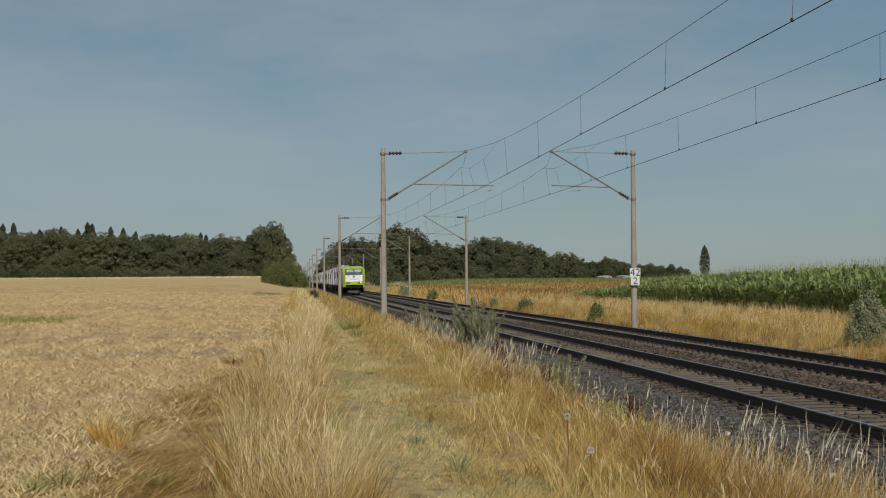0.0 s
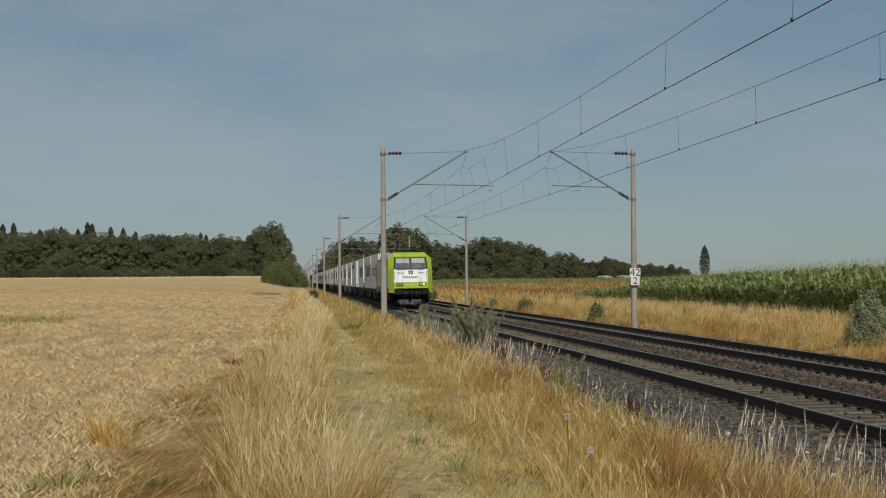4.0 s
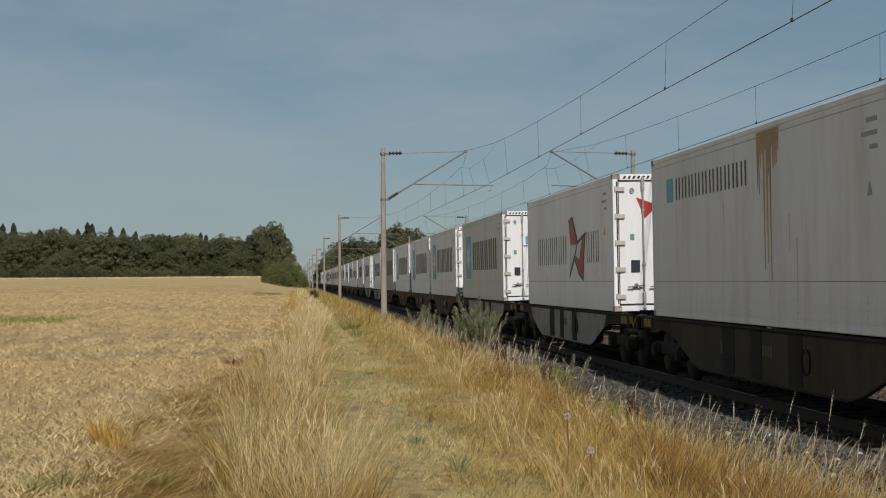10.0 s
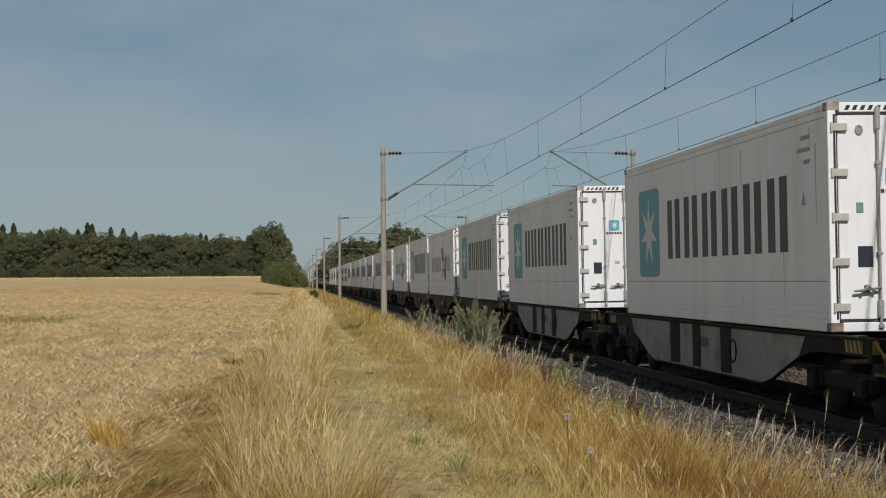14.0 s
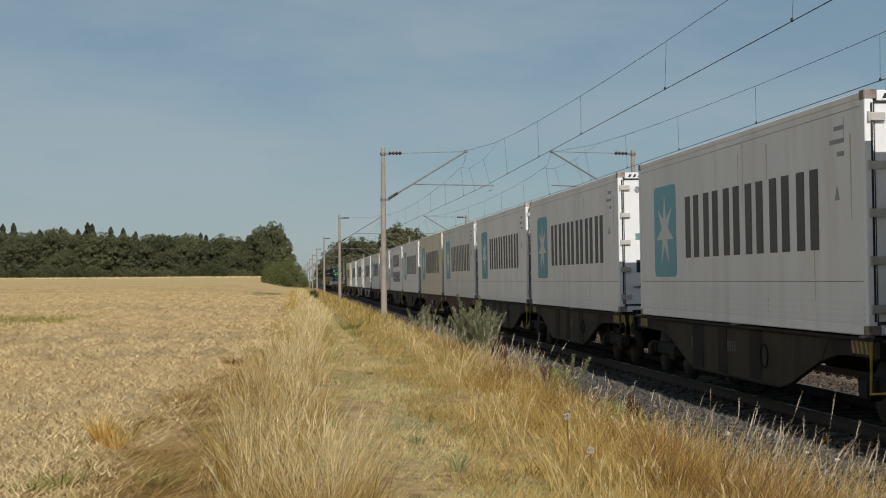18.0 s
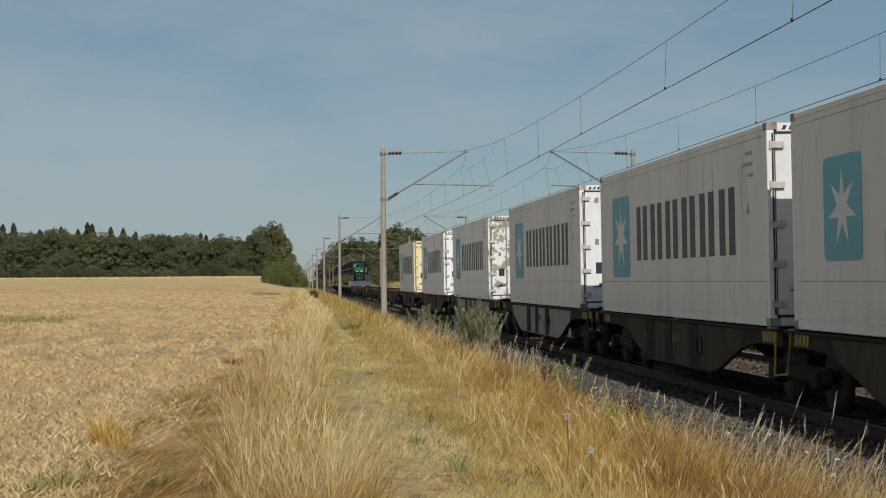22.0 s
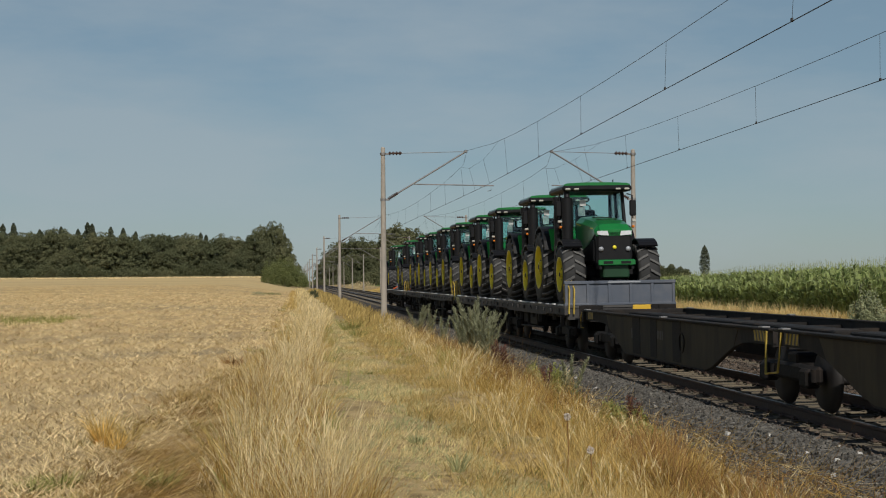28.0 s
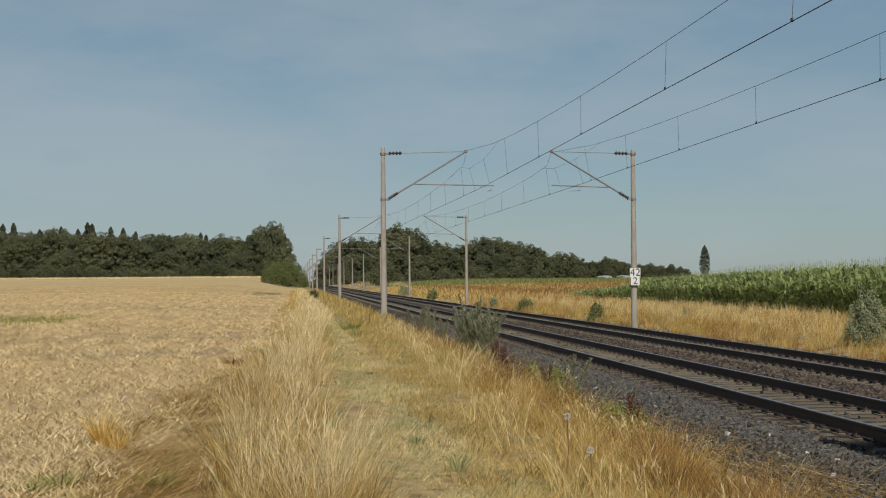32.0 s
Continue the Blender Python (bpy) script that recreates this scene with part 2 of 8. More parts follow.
def ground_z(x, y):
    """Height of the ground: field and path at left, a shallow ditch, the formation, the verge and corn field at right."""
    x, y = np.asarray(x, float), np.asarray(y, float)
    z = lerp(x, [-9.6, -6.3, -5.0, -4.0, -3.3, -2.9, 6.2, 7.2, 9.0, 14.0], [0.22, 0.22, 0.17, 0.0, -0.35, -0.5, -0.5, -0.28, -0.12, 0.0])
    rise = np.clip((y - 40) / 660, 0, 1.6) * 3.4 * np.clip((-9.5 - x) / 9, 0, 1)
    rise += np.clip((y - 150) / 500, 0, 1.6) * 1.5 * np.clip((x - 14) / 40, 0, 1)
    return z + rise


def grid(xs, ys, zf, material, name, lift=0.0):
    gx, gy = np.meshgrid(xs, ys)
    v = np.stack([gx, gy, zf(gx, gy) + lift], -1).reshape(-1, 3)
    nx, ny = len(xs), len(ys)
    i = (np.arange(ny - 1)[:, None] * nx + np.arange(nx - 1)[None, :]).ravel()
    return raw(name, v, np.stack([i, i + 1, i + nx + 1, i + nx], 1), material, True)


def ground_material():
    """Bare ground by strips along the line: straw field, worn path, dry verge, green far crop."""
    m = bpy.data.materials.new("field_and_verge_ground")
    m.use_nodes = True
    n, l = m.node_tree.nodes, m.node_tree.links
    p = n["Principled BSDF"]
    co, sep = n.new("ShaderNodeTexCoord"), n.new("ShaderNodeSeparateXYZ")
    l.new(co.outputs["Object"], sep.inputs["Vector"])

    def tex(s, d=6, stretch=(1, 1, 1)):
        mp, t = n.new("ShaderNodeMapping"), n.new("ShaderNodeTexNoise")
        mp.inputs["Scale"].default_value = stretch
        l.new(co.outputs["Object"], mp.inputs["Vector"])
        l.new(mp.outputs["Vector"], t.inputs["Vector"])
        t.inputs["Scale"].default_value, t.inputs["Detail"].default_value = s, d
        return t.outputs["Fac"]

    def rng_(src, a, b, c=0.0, d=1.0):
        r = n.new("ShaderNodeMapRange")
        for k, v in zip(("From Min", "From Max", "To Min", "To Max"), (a, b, c, d)):
            r.inputs[k].default_value = v
        l.new(src, r.inputs["Value"])
        return r.outputs["Result"]

    def mix(f, x, y):
        q = n.new("ShaderNodeMix")
        q.data_type = "RGBA"
        for val, sock in ((f, "Factor"), (x, "A"), (y, "B")):
            if hasattr(val, "links"):
                l.new(val, q.inputs[sock])
            else:
                q.inputs[sock].default_value = (*val, 1)
        return q.outputs["Result"]

    def add(x, y, s=1.0):
        q = n.new("ShaderNodeMath")
        q.operation = "MULTIPLY_ADD"
        q.inputs[1].default_value = s
        l.new(x, q.inputs[0])
        l.new(y, q.inputs[2])
        return q.outputs[0]

    straw = mix(rng_(tex(22, 8, (1, 0.6, 1)), 0.42, 0.58), (0.235, 0.185, 0.115), (0.40, 0.30, 0.155))
    straw = mix(rng_(tex(5, 4, (1, 0.25, 1)), 0.5, 0.6, 0, 0.5), straw, (0.2, 0.155, 0.095))
    straw = mix(rng_(tex(0.5, 5, (1, 0.16, 1)), 0.42, 0.62, 0, 0.25), straw, (0.36, 0.265, 0.14))
    straw = mix(rng_(tex(0.09, 5, (0.2, 1, 1)), 0.5, 0.62, 0, 0.7), straw, (0.56, 0.385, 0.17))
    straw = mix(rng_(tex(0.3, 7, (1, 0.4, 1)), 0.44, 0.58, 0, 0.75), straw, mix(rng_(tex(1.1, 6, (1, 0.3, 1)), 0.42, 0.58), (0.31, 0.23, 0.115), (0.55, 0.40, 0.19)))
    straw = mix(rng_(tex(0.03, 4, (0.35, 1, 1)), 0.45, 0.6, 0, 0.55), straw, (0.46, 0.31, 0.135))
    straw = mix(rng_(tex(0.014, 4, (0.5, 1, 1)), 0.5, 0.62, 0, 0.5), straw, (0.56, 0.40, 0.19))
    green = mix(rng_(tex(3), 0.4, 0.6), (0.16, 0.17, 0.05), (0.30, 0.25, 0.10))
    straw = mix(rng_(tex(0.022, 3, (2.0, 1.0, 1)), 0.6, 0.7, 0, 0.35), straw, green)
    straw = mix(rng_(tex(0.06, 4, (0.05, 1, 1)), 0.5, 0.6, 0, 0.6), straw, (0.60, 0.42, 0.20))
    straw = mix(rng_(tex(0.16, 4, (0.03, 1, 1)), 0.54, 0.66, 0, 0.15), straw, (0.40, 0.28, 0.13))
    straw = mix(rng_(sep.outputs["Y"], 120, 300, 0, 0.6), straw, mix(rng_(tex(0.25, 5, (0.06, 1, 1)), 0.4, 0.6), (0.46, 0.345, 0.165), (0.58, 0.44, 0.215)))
    dry = mix(rng_(tex(6, 8), 0.35, 0.65), (0.21, 0.15, 0.072), (0.42, 0.31, 0.15))
    dry = mix(rng_(tex(0.7, 5), 0.5, 0.68, 0, 0.7), dry, green)
    crop = mix(rng_(tex(0.6), 0.4, 0.6), (0.075, 0.10, 0.03), (0.12, 0.14, 0.045))
    wob = tex(0.35, 4)
    xx = add(wob, sep.outputs["X"], 1.6)
    edge = add(rng_(sep.outputs["Y"], 12, 64, 0.0, 1.15), xx, -1.0)
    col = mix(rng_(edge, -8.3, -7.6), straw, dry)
    yy = add(wob, sep.outputs["Y"], 8.0)
    far = n.new("ShaderNodeMath")
    far.operation = "MULTIPLY"
    l.new(rng_(xx, 17, 18), far.inputs[0])
    l.new(rng_(yy, 430, 436), far.inputs[1])
    col = mix(far.outputs[0], col, crop)
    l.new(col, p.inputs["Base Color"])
    p.inputs["Roughness"].default_value = 0.95
    p.inputs["Specular IOR Level"].default_value = 0.15
    bm = n.new("ShaderNodeBump")
    bm.inputs["Strength"].default_value, bm.inputs["Distance"].default_value = 0.8, 0.06
    l.new(tex(7, 8), bm.inputs["Height"])
    l.new(bm.outputs["Normal"], p.inputs["Normal"])
    return m


GROUND = ground_material()
gx = np.unique(np.concatenate([np.linspace(-2500, -60, 24), np.linspace(-60, -10, 40), np.arange(-10, 15, 0.35), np.linspace(15, 60, 24), np.linspace(60, 2500, 24)]))
gy = np.unique(np.concatenate([np.linspace(-400, 0, 10), np.arange(0, 90, 0.6), np.linspace(90, 400, 60), np.linspace(400, 3000, 40)]))


def rough_z(x, y):
    z = ground_z(x, y)
    near = np.clip((120 - np.abs(y)) / 60, 0, 1) * np.clip((40 - np.abs(x)) / 20, 0, 1)
    bumps = 0.035 * np.sin(x * 2.1 + 0.6 * np.sin(y * 0.7)) * np.sin(y * 0.9 + x) + 0.02 * np.sin(x * 5.3 + y * 2.7)
    ruts = -0.05 * np.exp(-((x + 7.75) / 0.2) ** 2) - 0.05 * np.exp(-((x + 6.65) / 0.2) ** 2)
    return z + near * (bumps + ruts)


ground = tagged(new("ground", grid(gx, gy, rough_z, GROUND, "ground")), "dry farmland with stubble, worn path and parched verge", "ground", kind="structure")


# ---- track ----
def bed_z(x, y):
    c = np.minimum(np.abs(x), np.abs(x - FAR_X))
    between = (x > 0) & (x < FAR_X)
    z = lerp(c, [0, 1.22, 1.42, 1.8, 2.1, 3.2], [-0.206, -0.206, -0.19, -0.18, -0.25, -0.75])
    return np.where(between & (c > 1.42), -0.185, z) + np.where(c < 1.3, 0.003, 0.012) * np.sin(x * 17 + y * 9) * np.sin(y * 13 - x * 5)


bx = np.arange(-3.2, FAR_X + 3.21, 0.16)
by = np.unique(np.concatenate([np.arange(8, 70, 0.25), np.linspace(70, 300, 60), np.linspace(300, 1000, 30), np.linspace(-40, 8, 20)]))
bed = tagged(new("ballast_bed", grid(bx, by, bed_z, BALLAST, "ballast_bed")), "grey crushed-stone ballast bed under two tracks", "ballast", kind="structure")

RAIL = [(-0.07, -0.172), (0.07, -0.172), (0.07, -0.16), (0.012, -0.142), (0.009, -0.05), (0.034, -0.036), (0.036, -0.008), (0.026, 0.0), (-0.026, 0.0), (-0.036, -0.008),
        (-0.034, -0.036), (-0.009, -0.05), (-0.012, -0.142), (-0.07, -0.16)]


def sleeper_shape():
    s = Shape()
    s.prism([(-0.14, -0.40), (0.14, -0.40), (0.12, -0.19), (-0.12, -0.19)], 0, -1.3, 1.3)
    for x in (-0.7525, 0.7525):
        s.box(x - 0.17, x + 0.17, -0.11, 0.11, -0.19, -0.172, 0.005)
    return s


def clips_shape():
    s = Shape()
    for x in (-0.7525, 0.7525):
        for d in (-1, 1):
            s.box(x + d * 0.115 - 0.035, x + d * 0.115 + 0.035, -0.05, 0.05, -0.175, -0.145, 0.01)
            s.tube([(x + d * 0.12, 0, -0.15), (x + d * 0.12, 0, -0.12)], 0.016, 6)
    return s


SLEEPER_ME, CLIPS_ME = sleeper_shape().mesh("sleeper", SLEEPER), clips_shape().mesh("rail_clip", STEEL_RUST)
for label, cx, ry, first in (("straight railway track with rusty rails on concrete sleepers", 0.0, CANT, 14.4), ("second straight railway track with rusty rails on concrete sleepers", FAR_X, 0.0, 20.4)):
    track = thing("railway_track", label, "railway track", "tracks", pose(cx, 0, 0, 0, ry, 0), "structure")
    for x in (-0.7525, 0.7525):
        rail = part("rail", Shape().prism([(x + a, b) for a, b in RAIL], 1, -40, 1000), STEEL_RUST, track, "rusty steel rail")
        part("running_surface", Shape().prism([(x - 0.027, 0.0005), (x + 0.027, 0.0005), (x + 0.022, 0.004), (x - 0.022, 0.004)], 1, -40, 1000), RAIL_HEAD, rail, "worn bright rail head")
    for i in range(150):
        at = pose(rng.normal(0, 0.01), first + i * 0.62, 0, 0, 0, rng.normal(0, 0.4))
        part("sleeper", SLEEPER_ME, None, track, at=at)
    # fastenings near by, and all that lies farther off
    far_s, clip = Shape(), Shape()
    cb = clips_shape()
    for i in range(150):
        clip.add([(a, b + first + i * 0.62, c) for a, b, c in cb.v], cb.f)
    for i in range(500):
        far_s.box(-1.3, 1.3, first + (150 + i) * 0.62 - 0.13, first + (150 + i) * 0.62 + 0.13, -0.4, -0.18)
    tagged(part("rail_fastenings", clip, STEEL_RUST, track), kind="stuff")
    tagged(part("distant_sleepers", far_s, SLEEPER, track), kind="stuff")


def stones(n, xr, yr, zf, size, name, keep=None, material=None):
    """Loose broken stones, each a lopsided block, joined."""
    k = int(n)
    x, y = rng.uniform(*xr, k), yr[0] + (yr[1] - yr[0]) * rng.random(k) ** 1.5
    if keep is not None:
        ok = keep(x, y)
        x, y = x[ok], y[ok]
        k = len(x)
    base = np.array([(-1, -1, -1), (1, -1, -1), (1, 1, -1), (-1, 1, -1), (-1, -1, 1), (1, -1, 1), (1, 1, 1), (-1, 1, 1)], float) * 0.5
    v = base[None] * (1 + rng.uniform(-0.45, 0.25, (k, 8, 3)))
    v *= (rng.uniform(0.6, 1.4, (k, 1, 3)) * size * rng.uniform(0.6, 1.3, (k, 1, 1)))
    a, b = rng.uniform(0, 6.28, k), rng.uniform(-0.7, 0.7, k)
    ca, sa, cb, sb = np.cos(a), np.sin(a), np.cos(b), np.sin(b)
    vx = v[..., 0] * ca[:, None] - v[..., 1] * sa[:, None]
    vy = v[..., 0] * sa[:, None] + v[..., 1] * ca[:, None]
    vz = v[..., 2] * cb[:, None] + vx * sb[:, None]
    v = np.stack([vx + x[:, None], vy + y[:, None], vz + (zf(x, y) + size * 0.15)[:, None]], -1)
    f = np.array([(0, 3, 2, 1), (4, 5, 6, 7), (0, 1, 5, 4), (1, 2, 6, 5), (2, 3, 7, 6), (3, 0, 4, 7)])
    return raw(name, v.reshape(-1, 3), (f[None] + 8 * np.arange(k)[:, None, None]).reshape(-1, 4), material or STONE)


tagged(new("ballast_stones", stones(56000, (-1.45, FAR_X + 2.6), (13, 75), bed_z, 0.056, "ballast_stones",
           lambda x, y: ~((np.minimum(np.abs(x), np.abs(x - FAR_X)) < 1.2) & (rng.random(len(x)) < 0.93)))),
       "loose grey and brown ballast stones", "ballast", kind="stuff")


tagged(new("shoulder_stones", stones(46000, (-3.3, -1.25), (9, 70), bed_z, 0.044, "shoulder_stones", None, GREY_STONE)),
       "coarse grey stones on the ballast shoulder", "ballast", kind="stuff")
tagged(new("pale_chips", stones(26, (-3.1, -1.3), (12, 45), lambda x, y: bed_z(x, y) + 0.02, 0.05, "pale_chips", None, PALE_STONE)),
       "a few pale chips lying on the ballast shoulder", "ballast", kind="stuff")


# ---- overhead line ----
def ribbed(s, a, b, r, ribs):
    """An insulator from a to b: one turned body with ribs."""
    a, b = Vector(a), Vector(b)
    d = (b - a).normalized()
    u = d.cross(Vector((0, 0, 1)) if abs(d.z) < 0.9 else Vector((1, 0, 0))).normalized()
    w = d.cross(u)
    prof = [(0.0, 0.45)]
    for i in range(ribs):
        c = (i + 0.5) / ribs
        prof += [(c - 0.30 / ribs, 0.45), (c - 0.14 / ribs, 1.0), (c + 0.14 / ribs, 0.92), (c + 0.32 / ribs, 0.45)]
    prof += [(1.0, 0.45)]
    n = 10
    vs = [a.lerp(b, t) + (u * math.cos(2 * math.pi * k / n) + w * math.sin(2 * math.pi * k / n)) * r * q for t, q in prof for k in range(n)]
    m = len(prof)
    fs = [(i * n + k, i * n + (k + 1) % n, (i + 1) * n + (k + 1) % n, (i + 1) * n + k) for i in range(m - 1) for k in range(n)]
    return s.add(vs, fs + [tuple(range(n))[::-1], tuple(range((m - 1) * n, m * n))])


def mast(side, near_z, label):
    """A spun concrete mast with its cantilever; side +1 reaches to the right."""
    top = 7.48 if side > 0 else 7.39
    m = thing("catenary_mast", label, "catenary mast", "catenary masts")
    part("pole", Shape().tube([(0, 0, near_z), (0, 0, top)], 0.145, 20, 0.088), CONCRETE, m)
    part("pole_cap", Shape().tube([(0, 0, top), (0, 0, top + 0.04)], 0.086, 16, 0.03), CONCRETE, m)
    for z in (5.27, 7.22):
        part("clamp_band", Shape().tube([(0, 0, z - 0.05), (0, 0, z + 0.05)], 0.125, 16).box(min(0, side * 0.24), max(0, side * 0.24), -0.05, 0.05, z - 0.04, z + 0.04), GALV, m)
    k = lambda x, z: (side * x, 0, z)
    part("diagonal_tube", Shape().tube([k(0.62, 5.55), k(3.55, 7.32)], 0.036, 10), GALV, m)
    part("diagonal_insulator", ribbed(Shape(), k(0.2, 5.29), k(0.62, 5.55), 0.085, 6), INSULATOR, m)
    part("top_tie", Shape().tube([k(0.8, 7.25), k(3.55, 7.32)], 0.014, 6), GALV, m)
    part("top_insulator", ribbed(Shape(), k(0.22, 7.24), k(0.8, 7.25), 0.085, 4), INSULATOR, m)
    reg = Shape()
    if side > 0:
        reg.tube([k(1.3, 5.93), k(4.75, 5.86)], 0.024, 8)
        reg.tube([k(4.55, 5.87), k(4.15, 5.80)], 0.016, 6)
        reg.tube([k(4.62, 5.86), k(4.62, 5.66), k(4.45, 5.62)], 0.012, 6)
    else:
        reg.tube([k(1.05, 5.78), k(3.55, 5.87)], 0.024, 8)
        reg.tube([k(2.3, 5.82), k(2.62, 5.80)], 0.016, 6)
        reg.tube([k(2.3, 5.82), k(2.32, 5.64), k(2.75, 5.62)], 0.012, 6)
    part("registration_arm", reg, GALV, m)
    part("messenger_clamp", Shape().box(side * 3.55 - 0.06, side * 3.55 + 0.06, -0.08, 0.08, 7.27, 7.39, 0.02), GALV, m)
    return m


left_mast = mast(1, -0.6, "spun-concrete catenary mast beside the near track")
right_mast = mast(-1, -0.7, "spun-concrete catenary mast beside the far track")
left_mast.matrix_basis, right_mast.matrix_basis = pose(-4.14, SPAN, 0), pose(6.66, SPAN, 0)
for k in (0, *range(2, 14)):
    copy_thing(left_mast, pose(-4.14 + rng.normal(0, 0.03), SPAN * k, rng.normal(0, 0.04), rng.normal(0, 0.2), rng.normal(0, 0.2), 0))
    copy_thing(right_mast, pose(6.66 + rng.normal(0, 0.03), SPAN * k, rng.normal(0, 0.04), rng.normal(0, 0.2), rng.normal(0, 0.2), 0))


def text_mesh(body, size, material, name):
    cu = bpy.data.curves.new(name, "FONT")
    cu.body, cu.size, cu.extrude, cu.align_x, cu.align_y = body, size, 0.002, "CENTER", "CENTER"
    tmp = bpy.data.objects.new(name, cu)
    me = bpy.data.meshes.new_from_object(tmp)
    bpy.data.objects.remove(tmp)
    me.materials.clear()
    me.materials.append(material)
    return me


sign = thing("kilometre_sign", "white kilometre board with black digits 42 and 2 on a mast", "sign", m=pose(6.66, SPAN - 0.24, 0))
part("board", Shape().box(-0.23, 0.23, -0.012, 0.012, 1.90, 2.28, 0.008), SIGN_WHITE, sign)
part("board", Shape().box(-0.19, 0.19, -0.016, 0.008, 1.55, 1.905, 0.008), SIGN_WHITE, sign)
part("digits", text_mesh("42", 0.46, BLACK, "digits"), None, sign, "black digits 42", at=pose(0, -0.016, 2.09, 90, 0, 0))
part("digits", text_mesh("2", 0.44, BLACK, "digits"), None, sign, "black digit 2", at=pose(0, -0.02, 1.73, 90, 0, 0))
part("bracket", Shape().box(-0.03, 0.03, 0.012, 0.06, 1.6, 2.2), GALV, sign)

for label, cx, mx in (("overhead contact line above the near track", 0.0, -0.57), ("overhead contact line above the far track", 3.97, 3.13)):
    line = thing("overhead_line", label, "overhead line", "overhead lines")
    cw, mw = Shape(), Shape()
    cpath, mpath = [], []
    zig = (-0.42, 0.12) if cx == 0 else (-0.2, 0.05)
    cpos = lambda y: cx + np.interp((y / SPAN) % 2, [0, 1, 2], [zig[0], zig[1], zig[0]])
    mpos = lambda y, u: cpos(y) * 0.5 + (cx - 0.08) * 0.5 + (mx - cx) * (4 * (u - 0.5) ** 2) ** 5
    sagz = lambda u: 7.36 - 0.55 * 4 * u * (1 - u) if cx == 0 else 7.29 - 0.55 * 4 * u * (1 - u)
    for k in range(-1, 13):
        for j in range(12):
            u = j / 12
            y = (k + u) * SPAN
            cpath.append((cpos(y), y, 5.8))
            mpath.append((mpos(y, u), y, sagz(u)))
    part("contact_wire", cw.tube(cpath, 0.0085, 6), WIRE, line)
    part("messenger_wire", mw.tube(mpath, 0.0062, 6), WIRE, line)
    drops = (0.105, 0.23, 0.354, 0.484, 0.636, 0.754, 0.875) if cx == 0 else (0.09, 0.21, 0.34, 0.46, 0.59, 0.714, 0.83, 0.936)
    for k in range(-1, 5):
        for u in drops:
            y = (k + u) * SPAN
            part("dropper", Shape().tube([(cpos(y), y, 5.8), (mpos(y, u), y, sagz(u))], 0.0042, 4).box(cpos(y) - 0.012, cpos(y) + 0.012, y - 0.04, y + 0.04, 5.79, 5.85), WIRE, line)
        # the stitch wire slung under each support, with its two droppers
        yc = (k + 1) * SPAN
        ends = [(mpos(yc + d, (d / SPAN) % 1), yc + d, sagz((d / SPAN) % 1)) for d in (-7.0, 7.0)]
        low = [(cpos(yc) * 0.6 + mx * 0.4, yc + d, 6.78) for d in (-2.6, 2.6)]
        part("stitch_wire", Shape().tube([ends[0], low[0], low[1], ends[1]], 0.0045, 4), WIRE, line)
        for q in low:
            part("dropper", Shape().tube([q, (cpos(q[1]), q[1], 5.8)], 0.0042, 4), WIRE, line)


# ---- train: materials ----
def container_paint(name, a, stain, amount):
    return surf(name, a, tuple(c * 0.955 for c in a), 0.5, 0, 5, big=0.35, bump=0.03, vary="object", amount=0.05, stretch=(1, 1, 0.18), dirt=stain, dirt_amount=amount, dirt_scale=2.2)


WHITE = container_paint("white_reefer_paint", (0.85, 0.86, 0.88), (0.64, 0.56, 0.52), 0.4)
WORN = container_paint("worn_white_reefer_paint", (0.75, 0.755, 0.76), (0.5, 0.45, 0.39), 0.5)
GREYED = container_paint("grimy_grey_reefer_paint", (0.36, 0.35, 0.34), (0.22, 0.2, 0.185), 0.5)
DULL = container_paint("dull_grey_white_reefer_paint", (0.62, 0.605, 0.585), (0.42, 0.39, 0.36), 0.4)
CREAM = container_paint("cream_reefer_paint", (0.74, 0.69, 0.54), (0.55, 0.47, 0.32), 0.4)
CREAM_DOOR = container_paint("yellowed_cream_door_paint", (0.86, 0.75, 0.46), (0.62, 0.42, 0.2), 0.6)
PATCHED = surf("flaking_white_door_paint", (0.75, 0.75, 0.74), (0.68, 0.68, 0.67), 0.6, 0, 2.2, bump=0.2, dirt=(0.30, 0.265, 0.19), dirt_amount=1.0, dirt_scale=2.4, dirt_range=(0.535, 0.56))
RUST = surf("rust_run", (0.42, 0.27, 0.13), (0.55, 0.43, 0.28), 0.9, 0, 3, bump=0.2, stretch=(1, 1, 0.2))
STREAK = surf("brown_grime_streak", (0.5, 0.45, 0.38), (0.64, 0.6, 0.55), 0.9, 0, 4, bump=0.1, stretch=(1, 1, 0.2))
CASTING = surf("rusty_corner_casting", (0.45, 0.40, 0.36), (0.17, 0.09, 0.06), 0.7, 0.1, 9, bump=0.2, vary="object", amount=0.3)
BLUE = surf("light_blue_panel_paint", (0.105, 0.39, 0.50), (0.095, 0.35, 0.46), 0.5, 0, 4, bump=0.03, vary="object", amount=0.12)
LETTER = surf("charcoal_lettering", (0.034, 0.036, 0.04), (0.05, 0.05, 0.054), 0.55, 0, 6, bump=0.02)
STAR = surf("white_star_paint", (0.74, 0.76, 0.77), (0.66, 0.68, 0.69), 0.5, 0, 4, bump=0.02)
RED = surf("red_flag_paint", (0.42, 0.03, 0.03), (0.34, 0.03, 0.03), 0.5, 0, 4, bump=0.02)
BAR_STEEL = surf("galvanised_locking_bar", (0.42, 0.42, 0.41), (0.3, 0.3, 0.29), 0.5, 0.4, 12, bump=0.05)
